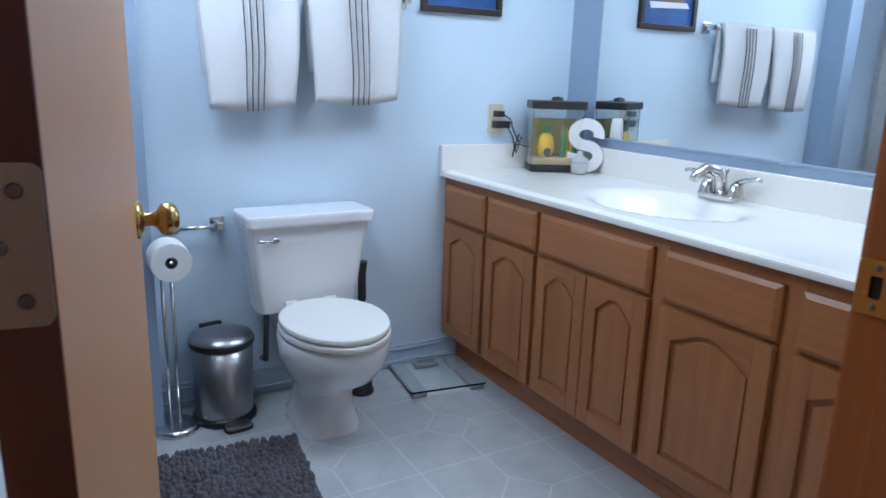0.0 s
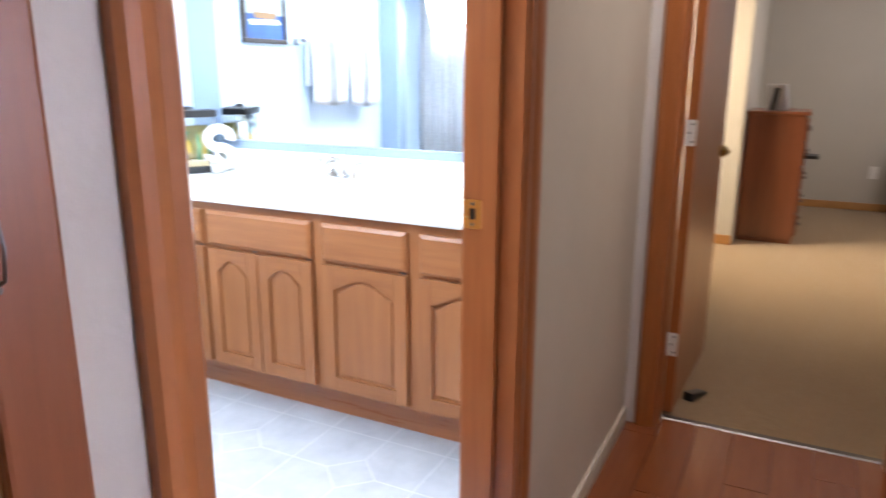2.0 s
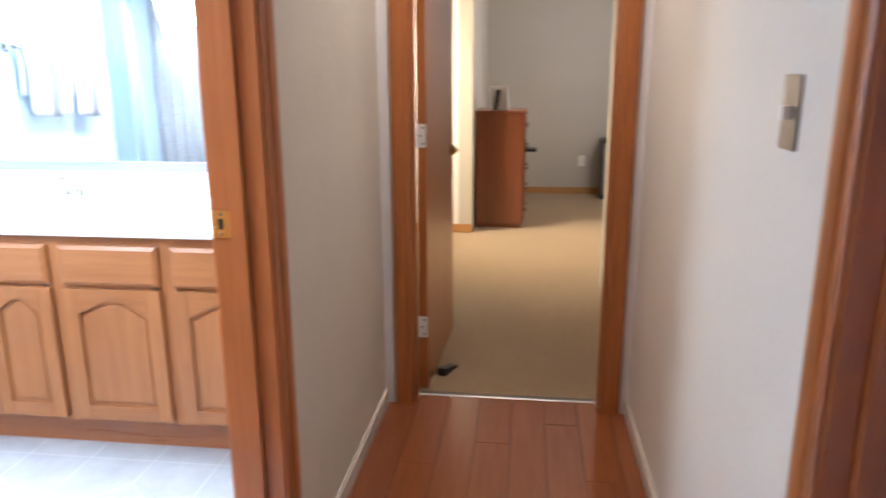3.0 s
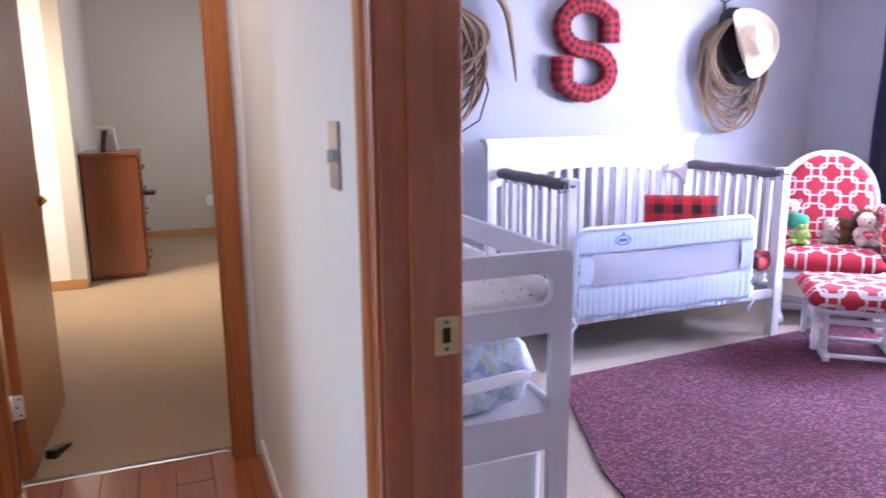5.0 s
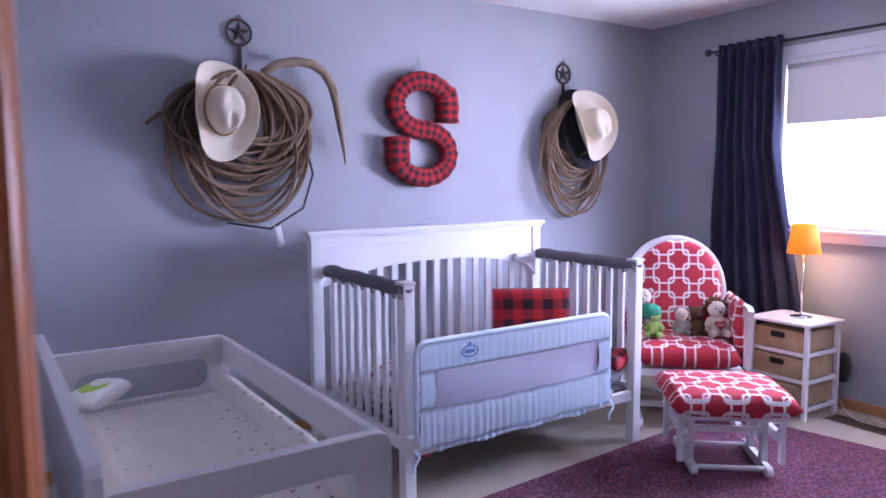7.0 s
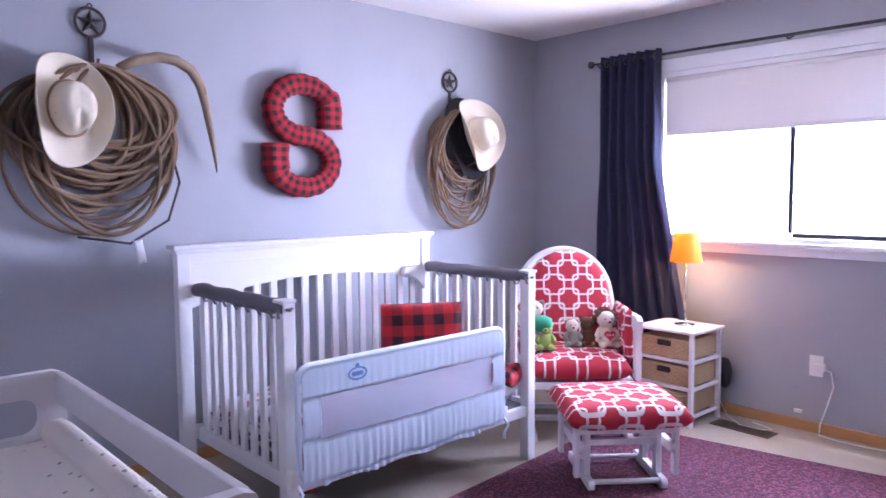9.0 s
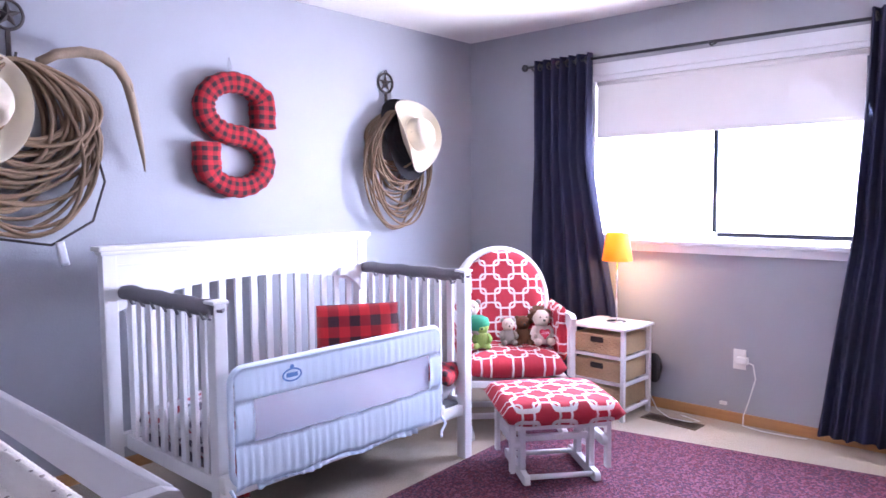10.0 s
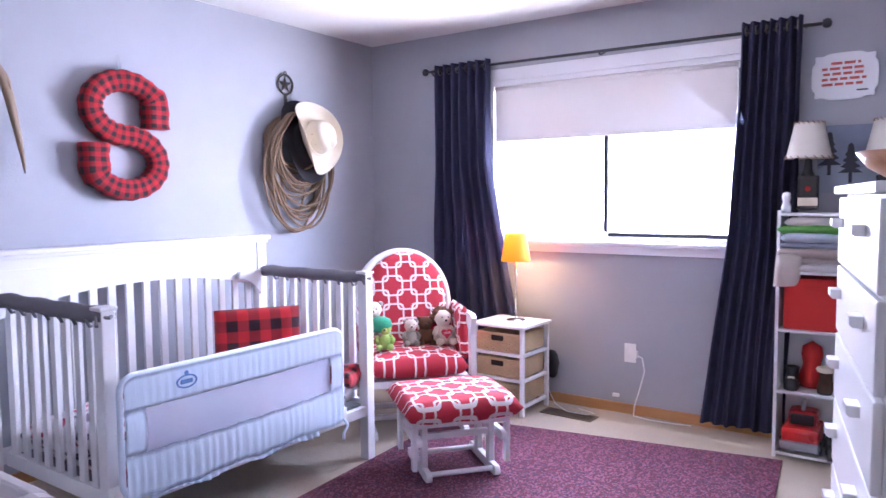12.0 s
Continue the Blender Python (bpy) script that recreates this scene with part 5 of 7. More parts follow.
bm = cushion(0.60, 0.38, 0.15, 26, 0.5, 0.06, 3)
part("cloth", bm, SHEET, blanket, smooth=True)
drape = thing("blanket", "dark plaid blanket corner hanging over the mattress edge", "blanket", loc=(2.885, -0.075, 0.345))
part("cloth", moved(cushion(0.10, 0.30, 0.05, 16, 0.5, 0.03, 5), pose(0, 0, 0, 90, 0, 70)), PLAID_S, drape, smooth=True)
fold = thing("blanket", "folded white blanket lying behind the bed guard", "blanket", loc=(3.02, -0.50, 0.455), rz=12)
part("cloth", cushion(0.30, 0.34, 0.07, 18, 0.3, 0.03, 15), TOWEL, fold, smooth=True)
blanket2 = thing("blanket", "pink and navy plaid blanket end by the crib post", "blanket", loc=(2.93, -1.26, 0.435), rz=20)
part("cloth", cushion(0.16, 0.20, 0.11, 18, 0.5, 0.04, 7), PLAID_S, blanket2, smooth=True)
pillow = thing("pillow", "red and black buffalo plaid pillow propped in the crib corner", "pillow", loc=(3.36, -1.10, 0.60))
part("cover", moved(cushion(0.43, 0.33, 0.14, 20, 0.4, 0.01, 2), pose(0, 0, 0, 84, 0, -122)), PLAID, pillow, smooth=True)
TEDDY = paint("tan_plush", (0.42, 0.28, 0.17), 0.95, 220, 0.9, 0.15)
toy = thing("plush_toy", "tan plush toy half hidden behind the bed guard", "plush toy", loc=(3.22, -0.68, 0.435))
part("body", lathe([(0, 0.0), (0.07, 0.01), (0.09, 0.06), (0.06, 0.12), (0, 0.14)], 18), TEDDY, toy, smooth=True)
part("ear", lathe([(0, -0.01), (0.03, 0.0), (0.03, 0.02), (0, 0.03)], 12, None, pose(0.0, 0.08, 0.08, 90, 0, 0)), TEDDY, toy, smooth=True)

# bed guard with mesh window
guard = thing("bed_guard", "white nylon bed guard with a mesh window and gathered skirt", "bed guard", loc=(2.795, -0.555, 0.0))
m_up = Matrix(((0, 0, 1, 0), (1, 0, 0, 0), (0, 1, 0, 0), (0, 0, 0, 1)))
W2 = 0.55
ring = [(x, 0.50 + z) for x, z in rounded(2 * W2, 0.43, 0.055)]
part("tube_frame", tube([(0, y, z) for y, z in ring], 0.012, None, 8, True), MESH_WHITE, guard, smooth=True)
GAUZE, nt, bs = base_mat("white_mesh_gauze", 0.8)
bs.inputs["Base Color"].default_value = (0.44, 0.46, 0.58, 1)
bs.inputs["Alpha"].default_value = 0.47


def gathered(name, y0, y1, top, bottom, amp_top, amp_low, puff, seed, label, step=0.0065):
    """White cloth hung in the guard between two edges given as z over y, puckered along its length."""
    rng = random.Random(seed)
    n = max(6, int((y1 - y0) / step))
    b = bmesh.new()
    cols, ph = [], 0.0
    for k in range(n + 1):
        y = y0 + (y1 - y0) * k / n
        ph += rng.uniform(0.5, 1.7)
        swell = 0.6 + 0.9 * noise.noise((y * 9, seed, 0.3))
        zt, zb = top(y), bottom(y)
        col = []
        for j in range(9):
            t = j / 8
            amp = (amp_top + (amp_low - amp_top) * t) * swell
            col.append(b.verts.new((-0.012 - puff * math.sin(math.pi * t) + amp * math.sin(ph + 0.6 * t), y + 0.002 * noise.noise((y * 30, t * 3, seed)), zt + (zb - zt) * t)))
        cols.append(col)
    for A, B in zip(cols, cols[1:]):
        for j in range(8):
            b.faces.new((A[j], B[j], B[j + 1], A[j + 1]))
    bmesh.ops.solidify(b, geom=b.faces[:], thickness=0.002)
    part(name, b, MESH_WHITE, guard, label, True)


def edge_top(y):
    d = max(0.0, abs(y) - (W2 - 0.055))
    return 0.660 + math.sqrt(max(0.0, 0.055 ** 2 - d * d)) - 0.003


def seam_top(y):
    return 0.596 - 0.006 * math.cos(y * 2.6)


def seam_low(y):
    return 0.440 - 0.010 * math.cos(y * 2.6) + 0.002 * math.sin(y * 41)


def hem(y):
    return 0.272 + 0.005 * math.sin(y * 17) + 0.003 * math.sin(y * 43)


gathered("top_band", -W2 + 0.008, W2 - 0.008, edge_top, seam_top, 0.0006, 0.0012, 0.003, 4, "puckered white top band")
gathered("side_band", -W2 + 0.006, -W2 + 0.088, seam_top, seam_low, 0.002, 0.002, 0.010, 5, "", 0.012)
gathered("side_band", W2 - 0.088, W2 - 0.006, seam_top, seam_low, 0.002, 0.002, 0.010, 6, "", 0.012)
gathered("skirt", -W2 + 0.006, W2 - 0.006, seam_low, hem, 0.0008, 0.0019, 0.006, 8, "gathered white skirt")
gathered("under_hem", -W2 + 0.15, W2 - 0.10, lambda y: 0.30, lambda y: 0.256 + 0.008 * math.sin(y * 23), 0.004, 0.008, -0.012, 9, "loose white hem under the skirt")
part("mesh_panel", box(-0.011, -0.009, -W2 + 0.085, W2 - 0.085, 0.425, 0.602), GAUZE, guard, "see-through white mesh")
BLUE_PRINT = paint("blue_print", (0.10, 0.22, 0.50), 0.6)
lg = part("emblem", prism([(0.045 * math.cos(k * math.pi / 12), 0.026 * math.sin(k * math.pi / 12)) for k in range(24)], 0, 0.001, 0, None, pose(-0.0235, 0.30, 0.655, 90, 0, -90), [[(0.038 * math.cos(-k * math.pi / 12), 0.020 * math.sin(-k * math.pi / 12)) for k in range(24)]]), BLUE_PRINT, guard, "small blue printed emblem")
part("emblem_bar", box(-0.025, -0.0225, 0.275, 0.325, 0.647, 0.663), BLUE_PRINT, guard)
part("emblem_dot", lathe([(0, 0.0005), (0.010, 0.0)], 12, None, pose(-0.0235, 0.30, 0.685, 0, -90, 0)), BLUE_PRINT, guard)
for y in (-W2 - 0.01, W2 + 0.01):
    cl = part("clamp", box(0.0, 0.05, y - 0.03, y + 0.02, 0.265, 0.33, 0.008), WHITE_PLASTIC, guard, "white plastic clamp")
    part("strap", tube([(0.0, y, 0.28), (-0.02, y - 0.01, 0.25), (-0.012, y + 0.012, 0.215), (-0.02, y + 0.02, 0.19)], 0.007, None, 6), MESH_WHITE, cl, smooth=True)

# ---- changing table ----
chg = thing("changing_table", "pale grey wooden changing table with open shelves", "changing table")


def end_panel(x):
    out = [(yy, zz) for yy, zz in ((0.86, 0.0), (0.93, 0.0), (0.93, 0.11), (1.245, 0.11), (1.245, 0.0), (1.304, 0.0), (1.304, 0.925), (1.302, 0.943), (0.885, 0.943), (0.868, 0.937), (0.86, 0.92))]
    slot = [(1.082 + a, 0.845 + b) for a, b in rounded(0.33, 0.085, 0.034)]
    mid = [(1.082 + a, 0.622 + b) for a, b in rounded(0.33, 0.215, 0.012)]
    low = [(1.082 + a, 0.300 + b) for a, b in rounded(0.33, 0.215, 0.012)]
    bm = prism(out, 0, 0.024, 0.0, None, Matrix(((0, 0, 1, x), (1, 0, 0, 0), (0, 1, 0, 0), (0, 0, 0, 1))), [slot, mid, low])
    bmesh.ops.recalc_face_normals(bm, faces=bm.faces)
    return bm


part("end_panel", end_panel(1.458), TABLE_GREY, chg)
part("end_panel", end_panel(2.366), TABLE_GREY, chg)
part("front_rail", box(1.482, 2.366, 0.864, 0.882, 0.868, 0.938, 0.004), TABLE_GREY, chg)
back = [(1.440, 0.80), (2.408, 0.80), (2.408, 0.977), (2.400, 0.994), (2.385, 1.0), (1.463, 1.0), (1.448, 0.994), (1.440, 0.977)]
part("back_rail", prism(back, -1.331, -1.306, 0.003, None, pose(0, 0, 0, 90)), TABLE_GREY, chg)
part("top_board", box(1.482, 2.366, 0.868, 1.304, 0.745, 0.765, 0.003), TABLE_GREY, chg)
part("front_rail", box(1.482, 2.366, 0.866, 0.882, 0.735, 0.800, 0.003), TABLE_GREY, chg)
part("shelf", box(1.482, 2.366, 0.868, 1.304, 0.478, 0.498, 0.003), TABLE_GREY, chg)
part("shelf", box(1.482, 2.366, 0.868, 1.304, 0.150, 0.170, 0.003), TABLE_GREY, chg)
part("shelf_lip", box(1.482, 2.366, 0.866, 0.880, 0.465, 0.515, 0.003), TABLE_GREY, chg)
pad = thing("changing_pad", "contoured cream changing pad printed with small grey marks", "changing pad", loc=(1.924, 1.084, 0.766))
PADM, nt, bs = base_mat("dotted_minky", 0.95)
v = node(nt, "ShaderNodeTexVoronoi", Scale=26.0)
v.inputs["Randomness"].default_value = 0.35
co = nt.nodes.new("ShaderNodeTexCoord")
nt.links.new(co.outputs[3], v.inputs["Vector"])
nt.links.new(mix(nt, mth(nt, 'LESS_THAN', v.outputs["Distance"], 0.12), (0.68, 0.62, 0.56), (0.26, 0.22, 0.20)), bs.inputs["Base Color"])
bump(nt, bs, mth(nt, 'ADD', v.outputs["Distance"], noise_tex(nt, 160, 3)), 0.5, 0.006)
bm = bmesh.new()
uvl = []
n1, n2 = 36, 20
for i in range(n1 + 1):
    row = []
    for j in range(n2 + 1):
        u, w = 2 * i / n1 - 1, 2 * j / n2 - 1
        ridge = max(abs(w) ** 3 * 0.055, 0.045 * max(0, (abs(u) - 0.82) / 0.18))
        fall = max(0.0, 1 - abs(u) ** 14) * max(0.0, 1 - abs(w) ** 14)
        row.append(bm.verts.new((u * 0.425, w * 0.215, (0.032 + ridge + 0.005 * noise.noise((u * 4, w * 4, 2))) * fall)))
    uvl.append(row)
for i in range(n1):
    for j in range(n2):
        bm.faces.new((uvl[i][j], uvl[i + 1][j], uvl[i + 1][j + 1], uvl[i][j + 1]))
part("pad_cover", bm, PADM, pad, smooth=True)
for s in (-1, 1):
    bm = tube([(-0.415 + 0.83 * k / 90, s * 0.185, 0.052) for k in range(91)], 0.034, None, 10, False, lambda t: (0.93 + 0.07 * math.cos(t * 2 * math.pi * 45)) * min(1.0, 0.6 + 8 * min(t, 1 - t)))
    part("side_bolster", bm, PADM, pad, "ribbed raised side", True)
wipes = thing("wipes_pouch", "white wipes pouch with a green flip label on the pad", "wipes pack", loc=(2.235, 1.215, 0.868), rz=-38)
wipes.scale = (0.8, 0.75, 0.8)
part("pouch", cushion(0.22, 0.12, 0.06, 14, 0.4, 0.01, 5), WHITE_PLASTIC, wipes, smooth=True)
part("label", prism([(0.07 * math.cos(k * math.pi / 10), 0.035 * math.sin(k * math.pi / 10)) for k in range(20)], 0, 0.002, 0, None, pose(0, 0, 0.0295)), paint("lime_label", (0.42, 0.62, 0.05), 0.5), wipes, "lime green label")
part("lid", lathe([(0, 0.004), (0.016, 0.003), (0.018, 0)], 16, None, pose(0.0, 0, 0.032)), WHITE_PLASTIC, wipes)
DIAPER, nt, bs = base_mat("printed_diaper_pack", 0.4)
dn = ramp(nt, noise_tex(nt, 22, 3), 0.45, 0.62)
dn2 = ramp(nt, noise_tex(nt, 31, 2), 0.55, 0.6)
cc = mix(nt, dn, (0.62, 0.66, 0.72), (0.25, 0.36, 0.52))
nt.links.new(mix(nt, dn2, cc, (0.50, 0.56, 0.42)), bs.inputs["Base Color"])
bump(nt, bs, noise_tex(nt, 14, 3), 0.5, 0.01)
pack = thing("diaper_pack", "blue and white plastic-wrapped diaper pack on the shelf", "diaper pack", loc=(1.68, 1.10, 0.60), rz=10)
part("wrap", cushion(0.36, 0.30, 0.20, 14, 0.16, 0.01, 9), DIAPER, pack, smooth=True)
part("end_seal", moved(cushion(0.012, 0.26, 0.035, 10, 0.3, 0.004, 3), pose(-0.184, 0, 0.0)), WHITE_PLASTIC, pack, "crimped plastic end seal", True)
part("label_band", box(-0.10, 0.09, -0.155, -0.148, -0.04, 0.03, 0.003), PAPER, pack, "pale printed label")
pack2 = thing("folded_blanket", "folded pale printed baby blanket on the shelf", "blanket", loc=(2.05, 1.12, 0.555))
part("fold", cushion(0.34, 0.36, 0.11, 14, 0.14, 0.01, 12), PADM, pack2, smooth=True)
bin1 = thing("storage_bin", "pale grey plastic storage bin on the bottom shelf", "storage bin", loc=(1.68, 1.10, 0.171))
bm = prism(rounded(0.34, 0.40, 0.04), 0, 0.20, 0, None, None, [rounded(0.32, 0.38, 0.034)])
part("bin_wall", bm, WHITE_PLASTIC, bin1)
part("bin_floor", prism(rounded(0.325, 0.385, 0.034), 0.002, 0.010), WHITE_PLASTIC, bin1)
part("cloth", moved(cushion(0.28, 0.32, 0.16, 14, 0.4, 0.03, 4), pose(0, 0, 0.15)), DIAPER, bin1, "folded baby clothes", True)

# ---- glider chair and ottoman ----
def runner(L, z, y, w=0.03, h=0.05):
    return prism([(a, b) for a, b in rounded(L, h, h * 0.48)], -w / 2, w / 2, 0.003, None, pose(y, 0, z, 90, 0, 90))


glider = thing("glider_chair", "white glider chair with red cushions printed in white links", "chair", loc=(3.005, -1.94, -0.0), rz=-134)
for s in (-1, 1):
    x = s * 0.255
    part("base_rail", runner(0.62, 0.028, x), CRIB_WHITE, glider)
    part("upper_rail", runner(0.50, 0.235, x * 1.05), CRIB_WHITE, glider)
    for y in (-0.16, 0.16):
        part("link_arm", box(x - 0.012 + s * 0.03, x + 0.012 + s * 0.03, y - 0.022, y + 0.022, 0.05, 0.26, 0.004), CRIB_WHITE, glider)
        part("upright", box(x - 0.014, x + 0.014, y * 0.5 - 0.025, y * 0.5 + 0.025, 0.04, 0.21, 0.004), CRIB_WHITE, glider)
    arm = [(-0.26, 0.33), (-0.25, 0.56), (-0.28, 0.655), (-0.24, 0.675), (0.20, 0.665), (0.24, 0.63), (0.20, 0.60), (-0.16, 0.605), (-0.195, 0.58), (-0.20, 0.33)]
    part("arm_frame", prism(arm, -0.016, 0.016, 0.004, None, pose(s * 0.305, 0, 0, 90, 0, 90)), CRIB_WHITE, glider)
    bm = cushion(0.36, 0.30, 0.07, 12, 0.35, 0.004, 3 + s)
    part("arm_cushion", moved(bm, pose(s * 0.283, 0.02, 0.55, 90, 0, 90)), LATTICE, glider, "red link-print arm cushion", True)
part("stretcher", box(-0.24, 0.24, -0.03, 0.0, 0.035, 0.065, 0.005), CRIB_WHITE, glider)
part("stretcher", box(-0.24, 0.24, 0.20, 0.23, 0.035, 0.065, 0.005), CRIB_WHITE, glider)
part("seat_frame", box(-0.29, 0.29, -0.27, 0.26, 0.285, 0.325, 0.006), CRIB_WHITE, glider)
part("seat_cushion", moved(cushion(0.54, 0.54, 0.15, 20, 0.3, 0.006, 1), pose(0, -0.03, 0.392)), LATTICE, glider, "plump red link-print seat cushion", True)


def back_shape(w, h):
    def f(u, v):
        t = (v + 1) / 2
        k = math.sqrt(max(0.0, 1 - max(0.0, (t - 0.52) / 0.48) ** 2.1)) if t > 0.52 else 1.0
        return (u * w / 2 * max(k, 0.18) * (0.94 + 0.06 * t), v * h / 2)
    return f


bm = cushion(0.5, 0.6, 0.13, 22, 0.3, 0.006, 6, back_shape(0.52, 0.60))
part("back_cushion", moved(bm, pose(0, 0.235, 0.695, 76)), LATTICE, glider, "arched red link-print back cushion", True)
arch = []
for k in range(31):
    a = math.pi * k / 30
    arch.append((0.29 * math.cos(a), 0.0, 0.30 + 0.375 * math.sin(a) ** 0.8))
arch = [(0.28, 0, -0.05)] + arch + [(-0.28, 0, -0.05)]
part("back_frame", moved(tube(arch, 0.021, None, 8), pose(0, 0.275, 0.33, -14)), CRIB_WHITE, glider, smooth=True)
for k in range(5):
    x = -0.18 + 0.09 * k
    part("back_slat", moved(box(x - 0.018, x + 0.018, -0.008, 0.008, 0.0, 0.60, 0.003), pose(0, 0.29, 0.34, -14)), CRIB_WHITE, glider)

otto = thing("ottoman", "white gliding ottoman with a red link-print cushion", "ottoman", loc=(2.425, -1.487, 0.012), rz=-130)
for s in (-1, 1):
    x = s * 0.165
    part("base_rail", runner(0.40, 0.024, x, 0.028, 0.045), CRIB_WHITE, otto)
    part("upper_rail", runner(0.36, 0.185, x * 1.25, 0.026, 0.045), CRIB_WHITE, otto)
    for y in (-0.09, 0.09):
        part("upright", box(x - 0.014, x + 0.014, y - 0.024, y + 0.024, 0.035, 0.250, 0.004), CRIB_WHITE, otto)
        part("link_arm", box(x * 1.25 - 0.011 + s * 0.02, x * 1.25 + 0.011 + s * 0.02, y * 1.7 - 0.02, y * 1.7 + 0.02, 0.055, 0.285, 0.004), CRIB_WHITE, otto)
for y in (-0.16, 0.14):
    part("stretcher", tube([(-0.165, y, 0.03), (0.165, y, 0.03)], 0.013, None, 8), CRIB_WHITE, otto, smooth=True)
part("cross_rail", box(-0.165, 0.165, -0.10, -0.078, 0.175, 0.205, 0.004), CRIB_WHITE, otto)
part("cross_rail", box(-0.165, 0.165, 0.078, 0.10, 0.175, 0.205, 0.004), CRIB_WHITE, otto)
part("frame", box(-0.225, 0.225, -0.19, 0.19, 0.258, 0.290, 0.006), CRIB_WHITE, otto)
part("cushion", moved(cushion(0.56, 0.49, 0.125, 20, 0.24, 0.006, 8), pose(0, 0, 0.334)), LATTICE, otto, "plump red link-print cushion", True)

# plush toys on the chair: plain soft shapes
def plush(name, label, loc, rz, body, head, accent=None, scale=1.0, heart=False, ears=True):
    t = thing(name, label, "plush toy", "plush toys on the chair", loc, rz)
    S = Matrix.Scale(scale, 4)
    part("body", lathe([(0, 0), (0.045, 0.004), (0.055, 0.03), (0.045, 0.075), (0.028, 0.10), (0, 0.105)], 16, None, S), body, t, smooth=True)
    hd = part("head", lathe([(0, 0.09), (0.03, 0.095), (0.045, 0.125), (0.04, 0.155), (0.02, 0.172), (0, 0.174)], 16, None, S), head, t, smooth=True)
    part("snout", lathe([(0, 0.02), (0.014, 0.015), (0.018, 0)], 12, None, S @ pose(0, -0.038, 0.125, 90)), head, hd, smooth=True)
    part("nose", lathe([(0, 0.005), (0.006, 0.003), (0.007, 0)], 8, None, S @ pose(0, -0.057, 0.130, 90)), BLACK_PLASTIC, hd, smooth=True)
    for s in (-1, 1):
        part("leg", tube([(s * 0.025, -0.02, 0.018), (s * 0.035, -0.065, 0.018), (s * 0.036, -0.078, 0.024)], 0.019, None, 8), body, t, smooth=True) if scale == 1.0 else part("leg", moved(tube([(s * 0.025, -0.02, 0.018), (s * 0.035, -0.065, 0.018), (s * 0.036, -0.078, 0.024)], 0.019, None, 8), S), body, t, smooth=True)
        part("arm", moved(tube([(s * 0.035, -0.005, 0.085), (s * 0.055, -0.03, 0.06), (s * 0.045, -0.05, 0.05)], 0.014, None, 8), S), body, t, smooth=True)
        if ears:
            part("ear", lathe([(0, 0.006), (0.014, 0.004), (0.016, -0.004), (0, -0.008)], 10, None, S @ pose(s * 0.038, 0, 0.162, 90)), accent or head, hd, smooth=True)
        part("eye", lathe([(0, 0.003), (0.004, 0.0)], 8, None, S @ pose(s * 0.017, -0.040, 0.143, 90)), BLACK_PLASTIC, hd)
    if heart:
        red = paint("red_satin", (0.55, 0.03, 0.06), 0.4)
        out = []
        for k in range(28):
            a = 2 * math.pi * k / 28
            out.append((0.0018 * 16 * math.sin(a) ** 3, 0.0018 * (13 * math.cos(a) - 5 * math.cos(2 * a) - 2 * math.cos(3 * a) - math.cos(4 * a))))
        h = part("heart", prism(out, 0, 0.018, 0.005, None, S @ pose(0, -0.055, 0.065, 90)), red, t, "red satin heart")
        part("lettering", moved(text_mesh("LOVE", 0.016, 0.0006), S @ pose(0, -0.0745, 0.068, 90)), PAPER, h)
    return t


CREAM_FUR = paint("cream_plush", (0.66, 0.55, 0.46), 0.95, 220, 0.9, 0.1)
BROWN_FUR = paint("brown_plush", (0.16, 0.065, 0.03), 0.95, 220, 0.9, 0.2)
GREY_FUR = paint("grey_plush", (0.34, 0.30, 0.26), 0.95, 220, 0.9, 0.15)
GREEN_FUR = paint("green_plush", (0.03, 0.30, 0.16), 0.95, 220, 0.9, 0.2)
LIME_FUR = paint("lime_plush", (0.30, 0.42, 0.10), 0.95, 220, 0.9, 0.2)
seat_z = 0.437
plush("plush_hedgehog", "cream plush hedgehog holding a red heart", (2.875, -2.070, seat_z + 0.03), -128, CREAM_FUR, CREAM_FUR, BROWN_FUR, 1.12, True)
mane = thing("plush_mane", "shaggy brown plush back of the hedgehog", "plush toy", "plush toys on the chair", (2.910, -2.105, seat_z + 0.02), -128)
mane.scale = (0.84, 0.84, 0.84)
bm = bmesh.new()
rng = random.Random(3)
for k in range(120):
    a, b_ = rng.uniform(0, 6.28), rng.uniform(0.0, 1.35)
    p = Vector((0.065 * math.cos(a) * math.sin(b_ + 0.3), 0.04 * math.sin(a) * math.sin(b_ + 0.3) + 0.02, 0.13 + 0.105 * math.cos(b_)))
    d = (p - Vector((0, 0.0, 0.10))).normalized() * 0.03
    tube([p - d * 0.6, p + d], 0.012, bm, 5, False, (1, 0.15))
part("tufts", bm, BROWN_FUR, mane, smooth=True)
plush("plush_bear", "brown plush bear leaning in the seat", (2.975, -2.030, seat_z + 0.02), -134, BROWN_FUR, BROWN_FUR, None, 0.95)
plush("plush_dog", "grey plush dog with a dark muzzle", (3.015, -1.940, seat_z + 0.03), -134, GREY_FUR, CREAM_FUR, GREY_FUR, 0.85)
plush("plush_turtle", "lime and green plush turtle", (3.065, -1.760, seat_z + 0.03), -140, LIME_FUR, LIME_FUR, None, 0.9, False, False)
shell = thing("plush_shell", "curly green plush shell behind the turtle", "plush toy", "plush toys on the chair", (3.095, -1.760, seat_z + 0.13))
part("curls", lathe([(0, 0), (0.05, 0.0), (0.07, 0.03), (0.06, 0.065), (0.03, 0.08), (0, 0.082)], 14), GREEN_FUR, shell, smooth=True)
